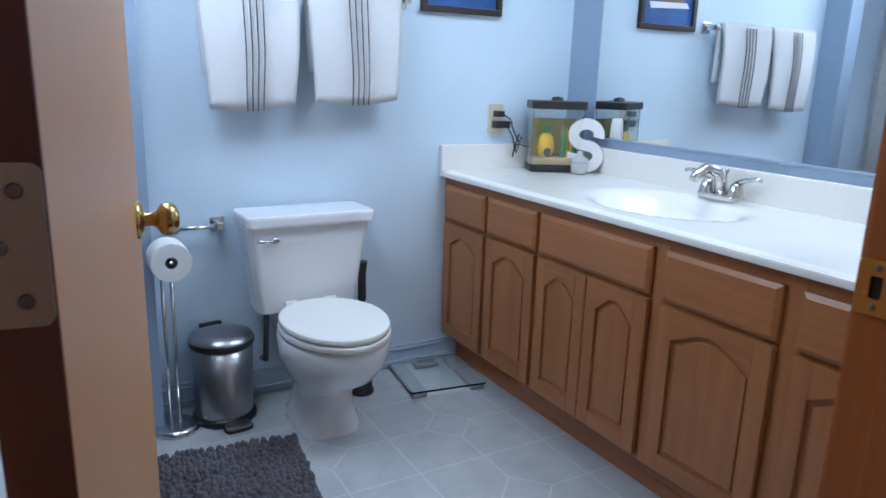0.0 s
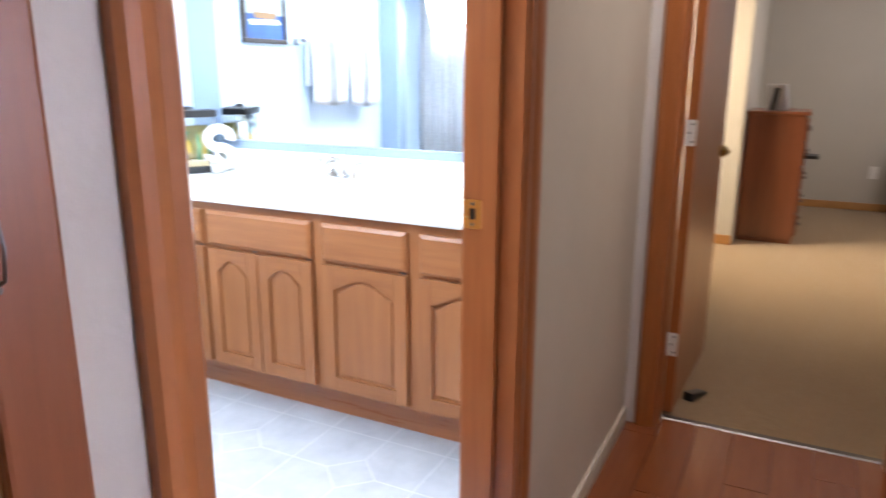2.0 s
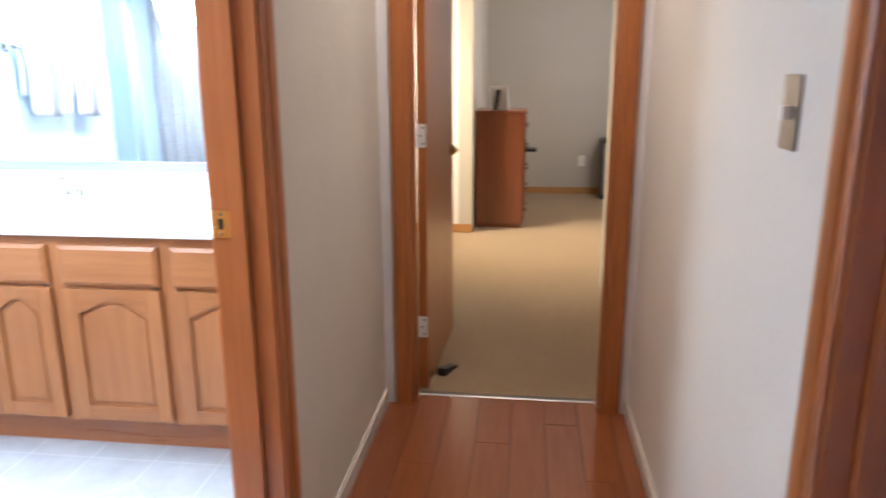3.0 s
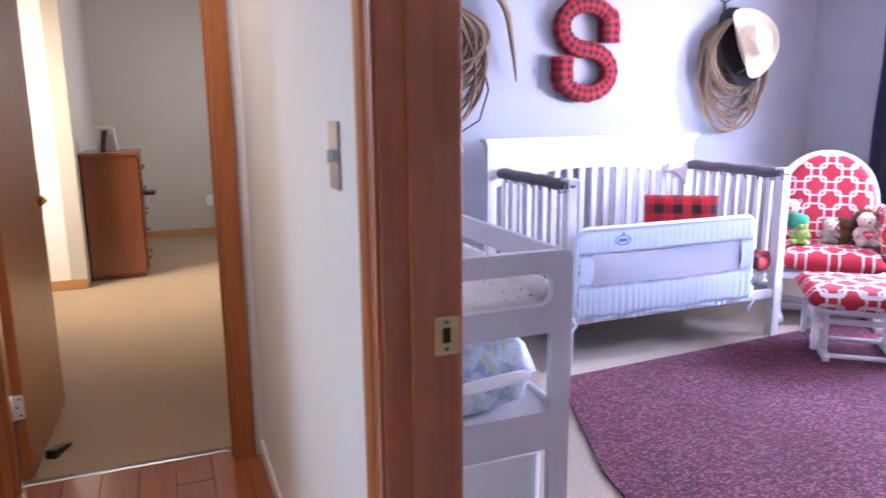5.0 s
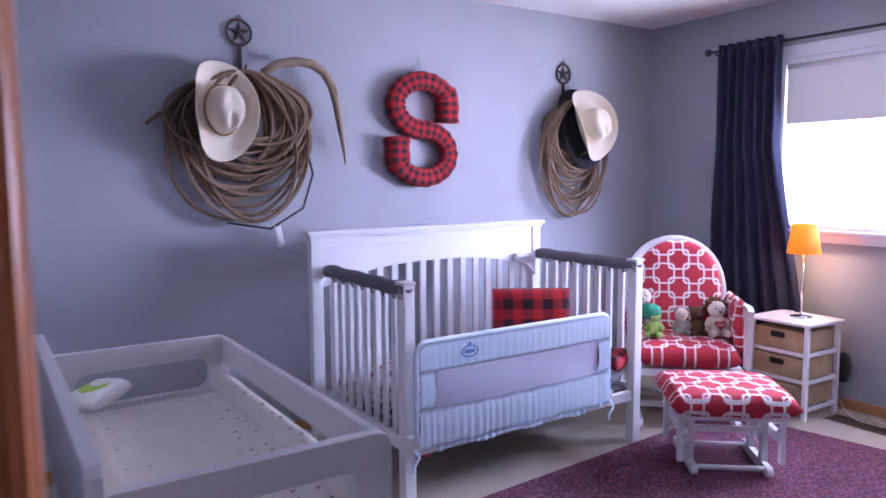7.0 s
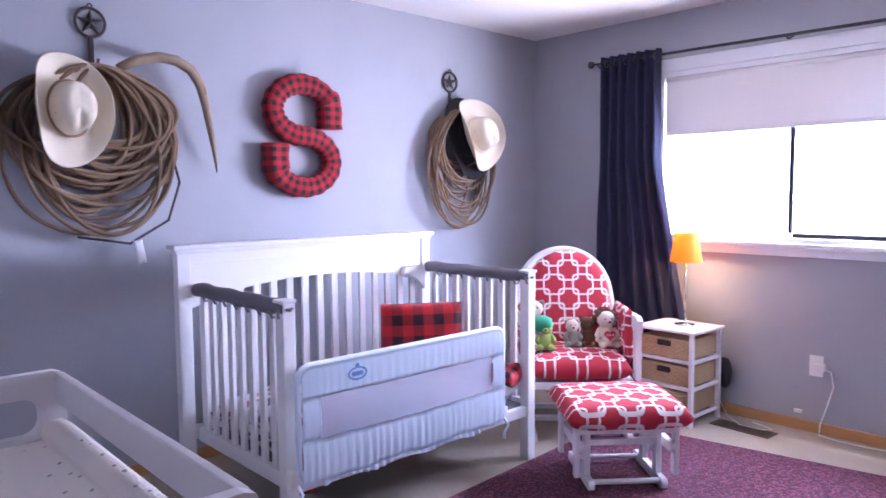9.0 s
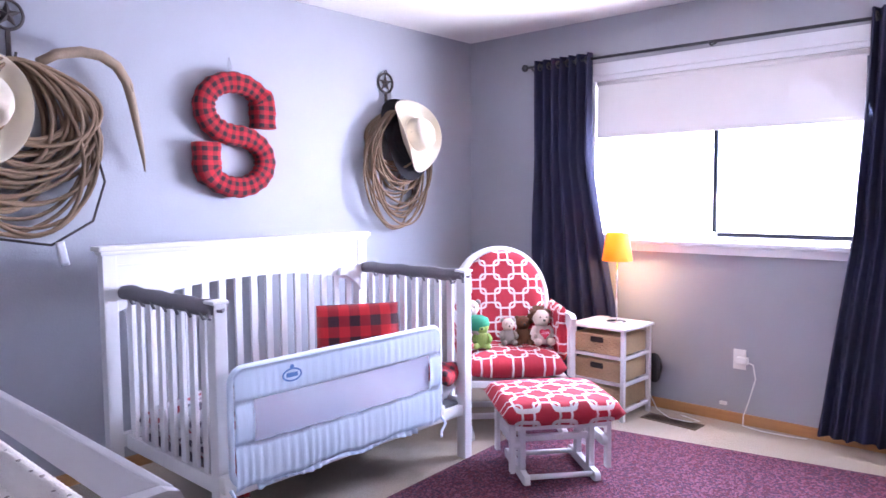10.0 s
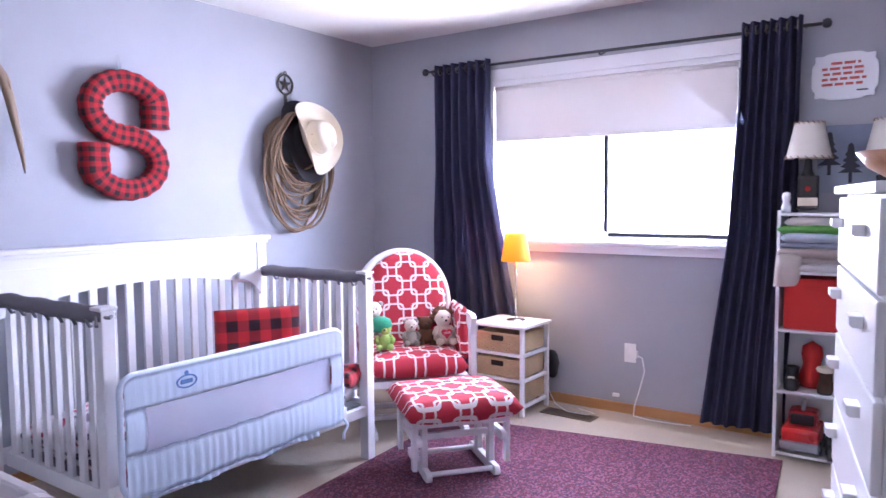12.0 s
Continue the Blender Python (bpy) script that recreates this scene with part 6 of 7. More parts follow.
plush("plush_lamb", "grey-white plush lamb propped at the arm", (3.155, -1.770, seat_z + 0.10), -140, GREY_FUR, CREAM_FUR, GREY_FUR, 1.1)

# ---- nightstand and lamp ----
ns = thing("nightstand", "white wooden nightstand with three wicker drawers", "nightstand", loc=(2.675, -2.535, 0.0), rz=-2)
NW, ND, NH = 0.36, 0.33, 0.55
for x in (-1, 1):
    for y in (-1, 1):
        part("leg", box(x * (NW / 2 - 0.012) - 0.012, x * (NW / 2 - 0.012) + 0.012, y * (ND / 2 - 0.012) - 0.012, y * (ND / 2 - 0.012) + 0.012, 0, NH - 0.016, 0.002), CRIB_WHITE, ns)
part("top", box(-NW / 2 - 0.012, NW / 2 + 0.012, -ND / 2 - 0.012, ND / 2 + 0.012, NH - 0.016, NH, 0.003), CRIB_WHITE, ns)
for k in range(3):
    z0 = 0.07 + 0.155 * k
    for x in (-1, 1):
        part("side_rail", box(x * (NW / 2 - 0.012) - 0.008, x * (NW / 2 - 0.012) + 0.008, -ND / 2 + 0.024, ND / 2 - 0.024, z0 - 0.02, z0, 0.002), CRIB_WHITE, ns)
    for y in (-1, 1):
        part("cross_rail", box(-NW / 2 + 0.024, NW / 2 - 0.024, y * (ND / 2 - 0.012) - 0.008, y * (ND / 2 - 0.012) + 0.008, z0 - 0.02, z0, 0.002), CRIB_WHITE, ns)
    d = part("wicker_drawer", box(-NW / 2 + 0.027, NW / 2 - 0.027, -ND / 2 + 0.02, ND / 2 - 0.004, z0 + 0.003, z0 + 0.120, 0.006), WICKER, ns, "woven wicker drawer")
    # flat dark plate in place of the hole's shaded inside
    part("hand_hole", prism(rounded(0.085, 0.032, 0.005), 0, 0.004, 0, None, pose(0, ND / 2 - 0.001, z0 + 0.088, -90)), DARK_HOLE, d)
    bm = bmesh.new()
    for r in range(9):
        for q in range(14):
            if (r + q) % 2 == 0:
                x = -NW / 2 + 0.04 + (NW - 0.08) * q / 13
                box(x - 0.012, x + 0.012, ND / 2 - 0.005, ND / 2 + 0.001, z0 + 0.010 + 0.0122 * r, z0 + 0.020 + 0.0122 * r, 0.002, bm, 1)
    part("weave", bm, WICKER, d, kind="stuff")
lampt = thing("table_lamp", "small table lamp with a glowing orange shade", "lamp", loc=(2.655, -2.56, NH + 0.001))
part("foot", lathe([(0, 0), (0.058, 0.0), (0.060, 0.005), (0.02, 0.012), (0, 0.013)], 24), CHROME, lampt, smooth=True)
part("stem", tube([(0, 0, 0.01), (0, 0, 0.40)], 0.006, None, 10), CHROME, lampt, smooth=True)
ORANGE, nt, bs = base_mat("orange_lamp_shade", 0.8)
bs.inputs["Base Color"].default_value = (0.85, 0.26, 0.02, 1)
bs.inputs["Emission Color"].default_value = (1.0, 0.30, 0.02, 1)
bs.inputs["Emission Strength"].default_value = 0.4
glowing = node(nt, "ShaderNodeBsdfTranslucent", Color=(0.95, 0.42, 0.08, 1))
half = node(nt, "ShaderNodeMixShader", Fac=0.55)
nt.links.new(bs.outputs[0], half.inputs[1])
nt.links.new(glowing.outputs[0], half.inputs[2])
nt.links.new(half.outputs[0], nt.nodes["Material Output"].inputs[0])
bm = lathe([(0.092, 0.375), (0.066, 0.545), (0.064, 0.545), (0.090, 0.375), (0.092, 0.375)], 32)
part("shade", bm, ORANGE, lampt, "lit orange cloth shade", True)
BULB = glow("warm_bulb", (1.0, 0.75, 0.45), 6.0)
part("bulb", lathe([(0, 0.40), (0.02, 0.41), (0.028, 0.44), (0.02, 0.468), (0, 0.475)], 14), BULB, lampt, smooth=True)

# ---- rug, vent, outlet, cord ----
rug = thing("area_rug", "flat berry and violet flecked area rug", "rug")
part("rug_sheet", prism([(2.735, 0.115), (2.86, -2.13), (1.095, -2.44), (0.80, 0.62), (1.9, 0.43)][::-1], 0.001, 0.012, 0.003), RUG, rug)
vent = thing("floor_vent", "brown metal floor register in the carpet", "vent", loc=(2.30, -2.575, 0.0), rz=-3)
VENTM = paint("brown_register_metal", (0.16, 0.11, 0.075), 0.45, 60, 0.1, 0.15, 0, 0.6)
for a, c, d, e in ((-0.17, 0.17, -0.06, -0.045), (-0.17, 0.17, 0.045, 0.06), (-0.17, -0.155, -0.045, 0.045), (0.155, 0.17, -0.045, 0.045)):
    part("frame_bar", box(a, c, d, e, 0, 0.006, 0.002), VENTM, vent)
part("duct", box(-0.155, 0.155, -0.045, 0.045, -0.0, 0.0015), DARK_HOLE, vent)
for k in range(22):
    part("slat", box(-0.15 + 0.0142 * k, -0.144 + 0.0142 * k, -0.045, 0.045, 0.0015, 0.0055, 0.001, None, 1), VENTM, vent)
out2 = thing("wall_outlet", "white wall outlet with a white plug", "outlet", loc=(2.0, -2.80, 0.375))
part("plate", prism(rounded(0.072, 0.116, 0.005), 0, 0.005, 0.002, None, pose(0, 0, 0, -90)), WHITE_PLASTIC, out2)
for z in (-0.021, 0.021):
    part("socket", prism(rounded(0.034, 0.028, 0.008), 0, 0.0065, 0, None, pose(0, 0, z, -90)), WHITE_PLASTIC, out2)
cordt = thing("phone_charger", "white charger plug with a cord trailing along the baseboard", "charger")
part("plug", box(1.945, 2.005, -2.79, -2.755, 0.355, 0.395, 0.006), WHITE_PLASTIC, cordt)
pts = [(1.95, -2.765, 0.37), (1.915, -2.765, 0.36), (1.90, -2.765, 0.28), (1.93, -2.765, 0.16), (1.96, -2.765, 0.06), (1.955, -2.74, 0.008), (1.85, -2.72, 0.006), (1.70, -2.73, 0.006), (1.60, -2.75, 0.006)]
fine = []
for i in range(len(pts) - 1):
    for k in range(5):
        fine.append(tuple(Vector(pts[i]).lerp(Vector(pts[i + 1]), k / 5)))
part("cord", tube(fine, 0.0035, None, 6), WHITE_PLASTIC, cordt, smooth=True)
part("cord", tube([(2.56, -2.74, 0.25), (2.54, -2.75, 0.12), (2.46, -2.72, 0.01), (2.33, -2.60, 0.012), (2.20, -2.60, 0.012), (2.17, -2.66, 0.008), (2.30, -2.71, 0.006)], 0.003, None, 6), WHITE_PLASTIC, cordt, smooth=True)
part("loose_plug", box(2.06, 2.10, -2.785, -2.765, 0.10, 0.12, 0.004), WHITE_PLASTIC, cordt)
bag = thing("black_pouch", "black cloth pouch hung behind the nightstand", "pouch", loc=(2.50, -2.74, 0.26))
part("cloth", cushion(0.10, 0.05, 0.18, 10, 0.5, 0.01, 2), BLACK_PLASTIC, bag, smooth=True)

# ---- curtains and rod ----
rod = thing("curtain_rod", "thin black curtain rod on three brackets", "curtain rod")
part("rail", tube([(0.99, -2.71, 2.17), (3.44, -2.71, 2.19)], 0.009, None, 10), BLACK_ROD, rod, smooth=True)
for x in (0.985, 3.445):
    part("finial", lathe([(0, -0.026), (0.018, -0.018), (0.024, 0), (0.018, 0.018), (0, 0.026)], 14, None, pose(x, -2.71, 2.17 if x < 2 else 2.19)), BLACK_ROD, rod, smooth=True)
for x in (1.08, 2.175, 3.38):
    part("bracket", tube([(x, -2.80, 2.19), (x, -2.735, 2.165), (x, -2.712, 2.165), (x, -2.700, 2.178)], 0.006, None, 8), BLACK_ROD, rod, smooth=True)


def curtain(top0, top1, bot0, bot1, waist0, waist1, zw, seed):
    """A grommet curtain: folds gathered at the rod, falling to the floor."""
    c = thing("curtain", "dark navy grommet curtain pushed to the window's side", "curtain", "window curtains")
    bm = bmesh.new()
    n, m = 150, 26
    g = []
    folds = 6.5
    for i in range(n + 1):
        u = i / n
        col = []
        for j in range(m + 1):
            t = j / m
            z = 2.225 - (2.225 - 0.05) * t
            k = max(0.0, (zw - z) / zw) if z < zw else 0.0
            kk = (2.225 - z) / (2.225 - zw) if z >= zw else 1.0
            l = top0 + (waist0 - top0) * kk if z >= zw else waist0 + (bot0 - waist0) * k
            r = top1 + (waist1 - top1) * kk if z >= zw else waist1 + (bot1 - waist1) * k
            amp = 0.030 - 0.008 * t
            w = math.sin(2 * math.pi * folds * u + 0.5 * math.sin(3 * t + seed) + 0.8 * noise.noise((u * 4, t * 2, seed)))
            col.append(bm.verts.new((l + (r - l) * u + 0.012 * noise.noise((u * 6, t * 3, seed + 4)), -2.712 + amp * w + 0.01 * noise.noise((u * 9, t * 5, seed)), z + 0.01 * noise.noise((u * 5, 0, seed)) * t)))
        g.append(col)
    for i in range(n):
        for j in range(m):
            bm.faces.new((g[i][j], g[i + 1][j], g[i + 1][j + 1], g[i][j + 1]))
    part("cloth", bm, NAVY, c, smooth=True)
    for k in range(6):
        u = (k + 0.5) / 6
        part("grommet", tube([(top0 + (top1 - top0) * u, -2.712 + 0.022 * math.cos(a), 2.182 + 0.022 * math.sin(a)) for a in (2 * math.pi * q / 16 for q in range(16))], 0.004, None, 6, True), PEWTER, c, smooth=True)
    return c


curtain(3.36, 2.93, 3.42, 2.62, 3.36, 2.93, 1.55, 1.0)
curtain(1.385, 1.09, 1.57, 1.13, 1.43, 1.10, 1.1, 6.0)

# ---- wall decorations over the crib ----
def star_hook(y, z):
    t = thing("star_hook", "dark iron star-in-ring coat hook on the wall", "wall hook", "star hooks", (3.988, y, z))
    part("ring", tube([(0, 0.062 * math.cos(a), 0.062 * math.sin(a)) for a in (2 * math.pi * k / 32 for k in range(32))], 0.007, None, 8, True), IRON, t, smooth=True)
    out = []
    for k in range(10):
        r = 0.060 if k % 2 == 0 else 0.024
        a = math.pi / 2 + math.pi * k / 5
        out.append((r * math.cos(a), r * math.sin(a)))
    b = bmesh.new()
    vs = [b.verts.new((0.004, p, q)) for p, q in out]
    tip = b.verts.new((-0.012, 0, 0))
    back = b.verts.new((0.006, 0, 0))
    for k in range(10):
        b.faces.new((vs[k], vs[(k + 1) % 10], tip))
        b.faces.new((vs[(k + 1) % 10], vs[k], back))
    bmesh.ops.recalc_face_normals(b, faces=b.faces)
    part("star", b, IRON, t)
    part("shank", box(-0.004, 0.006, -0.010, 0.010, -0.20, -0.060, 0.003), IRON, t)
    part("hook", tube([(0, 0, -0.19), (-0.03, 0, -0.21), (-0.07, 0, -0.20), (-0.09, 0, -0.17)], 0.006, None, 8), IRON, t, smooth=True)
    part("nail_loop", tube([(0, 0.010 * math.cos(a), 0.072 + 0.010 * math.sin(a)) for a in (2 * math.pi * k / 12 for k in range(12))], 0.003, None, 6, True), IRON, t)
    return t


star_hook(0.276, 2.100)
star_hook(-1.915, 2.062)


def coil(y, z_top, width, drop, loops, r, seed, label):
    """A coiled lariat hanging from its top: many uneven loops of rope."""
    t = thing("coiled_rope", label, "rope", "coiled ropes", (3.93, y, z_top))
    rng = random.Random(seed)
    for k in range(loops):
        w = width * rng.uniform(0.36, 1.04)
        h = drop * rng.uniform(0.42, 1.02)
        oy, ox = rng.uniform(-0.05, 0.05) * width * 2, rng.uniform(-0.045, 0.045)
        tilt, sk = rng.uniform(-0.10, 0.10), rng.uniform(-0.08, 0.08)
        pts = []
        for q in range(40):
            a = 2 * math.pi * q / 40
            pinch = 1.0 - 0.30 * max(0.0, math.sin(a)) ** 2
            pts.append((ox + tilt * 0.25 * math.cos(a) + 0.010 * math.sin(2 * a + k), oy * (0.5 - 0.5 * math.sin(a)) + w / 2 * math.cos(a) * pinch + sk * 0.2 * math.sin(a), -h / 2 + h / 2 * math.sin(a) + rng.uniform(-0.001, 0.001)))
        part("loop", tube(pts, r, None, 7, True), ROPE, t, smooth=True)
    return t


rp = coil(0.285, 1.90, 0.72, 0.76, 34, 0.0092, 11, "large coil of stiff brown lariat rope on the hook")
part("rope_end", tube([(0.01, 0.33, -0.20), (0.0, 0.40, -0.22), (0.0, 0.46, -0.27)], 0.010, None, 7), ROPE, rp, smooth=True)
part("loose_loop", tube([(0.0, -0.30, -0.25), (0.0, -0.36, -0.50), (0.0, -0.30, -0.68), (0.0, -0.12, -0.78), (0.0, 0.10, -0.74)], 0.006, None, 7), IRON, rp, smooth=True)
part("honda_tag", moved(cushion(0.04, 0.11, 0.02, 8, 0.4, 0.004, 1), pose(-0.01, -0.16, -0.82, 90, 10, 90)), PAPER, rp, "frayed white rope tag", True)
coil(-1.955, 1.88, 0.60, 0.76, 24, 0.0075, 23, "narrow coil of worn tan lariat rope on the hook")


def cowboy_hat(loc, rx, ry, rz, band, spin=0, felt=None, label=""):
    """A cowboy hat: oval brim curled at the sides, creased crown; local z runs out of the crown."""
    t = thing("cowboy_hat", label or ("cream felt cowboy hat hung on the rope hook" if band else "cream straw cowboy hat hung on the rope hook"), "hat", "cowboy hats")
    t.matrix_basis = pose(*loc, rx, ry, rz) @ pose(0, 0, 0, 0, 0, 90 + spin) @ Matrix.Diagonal((0.98, 1.08, 1.08, 1))
    b = bmesh.new()
    n = 48
    prof = [(1.0, 0.0), (0.97, 0.004), (0.8, -0.002), (0.62, -0.004), (0.50, 0.0), (0.475, 0.02), (0.455, 0.06), (0.43, 0.10), (0.36, 0.125), (0.22, 0.128), (0.0, 0.112)]
    rings = []
    for f, z in prof:
        ring = []
        for k in range(n):
            a = 2 * math.pi * k / n
            if f == 0.0:
                ring = [b.verts.new((0, 0, z))]
                break
            rx_, ry_ = (0.185, 0.225) if f > 0.5 else (0.175, 0.215)
            x, y = rx_ * f * math.cos(a), ry_ * f * math.sin(a)
            zz = z
            if f > 0.5:
                q = (f - 0.5) / 0.5
                zz += 0.085 * q ** 1.7 * abs(math.cos(a)) ** 2.2 - 0.030 * q * abs(math.sin(a)) ** 3
                x *= 1 - 0.16 * q ** 2 * abs(math.cos(a)) ** 2
            elif z > 0.09:
                zz -= 0.030 * max(0.0, 1 - abs(x) / 0.035) * (0.6 + 0.4 * math.cos(a - math.pi / 2)) + 0.012 * (1 - math.sin(a)) * 0.5
                zz -= 0.016 * max(0.0, 1 - abs(abs(x) - 0.055) / 0.02) * max(0.0, math.sin(a))
            ring.append(b.verts.new((x, y, zz)))
        rings.append(ring)
    for A, B in zip(rings, rings[1:]):
        for k in range(n):
            vs = list(dict.fromkeys((A[k % len(A)], A[(k + 1) % len(A)], B[(k + 1) % len(B)], B[k % len(B)])))
            if len(vs) > 2:
                b.faces.new(vs)
    bmesh.ops.recalc_face_normals(b, faces=b.faces)
    bmesh.ops.solidify(b, geom=b.faces[:], thickness=0.003)
    part("felt", b, felt or STRAW, t, smooth=True)
    ringp = [(0.0885 * math.cos(a), 0.1085 * math.sin(a), 0.012) for a in (2 * math.pi * k / 40 for k in range(40))]
    part("hat_band", tube(ringp, 0.0055, None, 6, True), HAT_BAND if band else felt or STRAW, t, "braided hat band", True)
    if band:
        part("feather_knot", cushion(0.03, 0.03, 0.018, 8, 0.5, 0.003, 2), HAT_BAND, t).matrix_basis = pose(-0.089, 0.0, 0.03, 0, 90, 0)
    for s in (0.03, 0.0, -0.03):
        part("vent_hole", lathe([(0, 0.0015), (0.0025, 0.0)], 8, None, pose(0.0795, s, 0.055, 0, 86, 0)), DARK_HOLE, t)
    return t


cowboy_hat((3.85, 0.42, 1.70), 0, -86, 8, True)
cowboy_hat((3.84, -2.03, 1.72), 0, -84, -4, False, 18)
black_hat = cowboy_hat((3.91, -2.0, 1.695), 0, -84, -4, False, 18, paint("black_felt", (0.018, 0.016, 0.02), 0.9, 160, 0.3, 0.1), "black felt hat hung behind the cream straw hat")
black_hat.matrix_basis = black_hat.matrix_basis @ Matrix.Diagonal((1.13, 1.13, 0.3, 1))

ant = thing("antler", "single weathered antler hooked over the rope", "antler")
apts = [(3.91, 0.19, 1.90), (3.90, 0.12, 1.945), (3.89, 0.02, 1.968), (3.885, -0.06, 1.962), (3.885, -0.13, 1.925), (3.89, -0.175, 1.86), (3.90, -0.20, 1.78), (3.915, -0.225, 1.68), (3.93, -0.25, 1.58), (3.945, -0.268, 1.50), (3.955, -0.276, 1.45)]
part("beam", tube(apts, 0.024, None, 10, False, (0.9, 0.95, 1.0, 1.0, 1.0, 0.95, 0.85, 0.72, 0.55, 0.35, 0.10)), ANTLER, ant, smooth=True)
part("tine", tube([(3.885, -0.165, 1.88), (3.875, -0.190, 1.845), (3.872, -0.197, 1.81)], 0.013, None, 8, False, (1, 0.7, 0.1)), ANTLER, ant, smooth=True)

big_s = thing("fabric_letter", "large letter S padded in red and black checked flannel", "letter", "", (3.955, -0.775, 1.322), -90)
part("padding", s_solid(0.47, 0.665, 0.110, 0.085, 0.36, 252, 0.26, 0.136), PLAID_S, big_s, smooth=True)
part("hanging_ribbon", tube([(0.0, 0.03, 0.655), (-0.012, 0.035, 0.70), (0.0, 0.04, 0.745), (0.012, 0.035, 0.70), (0.0, 0.03, 0.655)], 0.002, None, 5), STEEL, big_s)

# ---- bookshelf, chest, lamps, sign ----
shelf = thing("bookshelf", "narrow white cube bookshelf filled with clothes and toys", "bookshelf")
for n, b in (("side", box(1.139, 1.155, -2.79, -2.50, 0, 1.245, 0.002)), ("side", box(0.55, 0.566, -2.79, -2.50, 0, 1.245, 0.002)), ("back", box(0.566, 1.139, -2.79, -2.782, 0.02, 1.23))):
    part(n, b, CRIB_WHITE, shelf)
for z in (0.03, 0.345, 0.655, 0.945, 1.231):
    part("board", box(0.566, 1.139, -2.782, -2.50, z - 0.014, z, 0.002), CRIB_WHITE, shelf)
box_red = thing("fabric_bin", "red fabric storage cube in the bookshelf", "storage bin", loc=(0.985, -2.64, 0.656))
RED_CLOTH = paint("red_bin_fabric", (0.50, 0.02, 0.015), 0.8, 200, 0.3, 0.08)
part("bin", box(-0.135, 0.135, -0.13, 0.128, 0, 0.255, 0.008), RED_CLOTH, box_red)
part("handle", box(-0.045, 0.045, 0.128, 0.134, 0.19, 0.215, 0.002), RED_CLOTH, box_red)
rng = random.Random(15)
fold_cols = ((0.62, 0.60, 0.60), (0.55, 0.48, 0.44), (0.42, 0.33, 0.30), (0.30, 0.32, 0.38), (0.45, 0.52, 0.58), (0.10, 0.30, 0.06), (0.60, 0.54, 0.52))
for k, c in enumerate(fold_cols):
    f = thing("folded_clothes", ("folded green shirt in the bookshelf" if k == 5 else "folded soft clothing piled in the bookshelf"), "clothes", "folded clothes", (0.985 + rng.uniform(-0.02, 0.02), -2.62 + rng.uniform(0, 0.03), 0.946 + 0.018 + 0.037 * k), rng.uniform(-6, 6))
    part("cloth", cushion(0.28 + rng.uniform(0, 0.03), 0.27, 0.052, 14, 0.18, 0.014, k), paint("folded_cotton", c, 0.95, 160, 0.5, 0.12), f, smooth=True)
hang = thing("hanging_blanket", "cream knitted corner hanging over the shelf edge", "blanket", loc=(1.10, -2.49, 0.95))
part("cloth", moved(cushion(0.12, 0.18, 0.06, 12, 0.5, 0.02, 3), pose(0, 0, 0, 70, 0, 20)), paint("cream_knit", (0.60, 0.54, 0.48), 0.95, 140, 0.8, 0.1), hang, smooth=True)
SHOE = paint("brown_suede", (0.10, 0.05, 0.03), 0.9, 160, 0.4, 0.2)
for i, (x, c, lab) in enumerate(((0.93, SHOE, "brown suede toddler boot with fleece cuff"), (1.08, BLACK_PLASTIC, "black toddler shoe on the shelf"))):
    b_ = thing("toddler_boot", lab, "shoe", "toddler shoes", (x, -2.58, 0.346), 90)
    part("sole", prism(rounded(0.15, 0.065, 0.03), 0, 0.012, 0.003), BLACK_PLASTIC, b_)
    part("upper", lathe([(0.032, 0.012), (0.036, 0.04), (0.030, 0.075), (0.034, 0.11), (0.030, 0.112), (0.026, 0.08)], 16, None, None, 1.1, 0.95), c, b_, smooth=True)
    part("toe", moved(lathe([(0.034, 0), (0.036, 0.018), (0.026, 0.040), (0, 0.048)], 16), pose(0.04, 0, 0.012)), c, b_, smooth=True)
    if i == 0:
        part("cuff", tube([(0.036 * math.cos(a), 0.031 * math.sin(a), 0.112) for a in (2 * math.pi * q / 18 for q in range(18))], 0.013, None, 8, True), STRAW, b_, "fleece cuff", True)
    part("lace", box(0.016, 0.042, -0.016, 0.016, 0.050, 0.066, 0.004), STRAW if i else SHOE, b_)
redtoy = thing("red_soft_toy", "slumped red plush toy between the shoes", "plush toy", loc=(1.0, -2.64, 0.346))
part("body", lathe([(0, 0), (0.05, 0.005), (0.06, 0.06), (0.04, 0.12), (0.05, 0.17), (0.045, 0.21), (0, 0.24)], 16), RED_CLOTH, redtoy, smooth=True)
rc = thing("toy_car", "chunky red plastic toy car with grey bumper", "toy car", loc=(1.03, -2.63, 0.031), rz=90)
RED_PL = paint("red_toy_plastic", (0.52, 0.02, 0.02), 0.3, 60, 0.0, 0.06)
part("body", box(-0.11, 0.13, -0.085, 0.085, 0.035, 0.13, 0.022), RED_PL, rc)
part("cabin", box(-0.09, 0.05, -0.07, 0.07, 0.12, 0.20, 0.03), RED_PL, rc)
part("windscreen", box(0.03, 0.058, -0.055, 0.055, 0.13, 0.185, 0.008), BLACK_PLASTIC, rc)
part("bumper", box(0.10, 0.145, -0.09, 0.09, 0.02, 0.065, 0.012), GREY_PLASTIC, rc)
part("roof_handle", tube([(-0.06, 0, 0.19), (-0.05, 0, 0.235), (0.01, 0, 0.235), (0.02, 0, 0.19)], 0.011, None, 8), GREY_PLASTIC, rc, smooth=True)
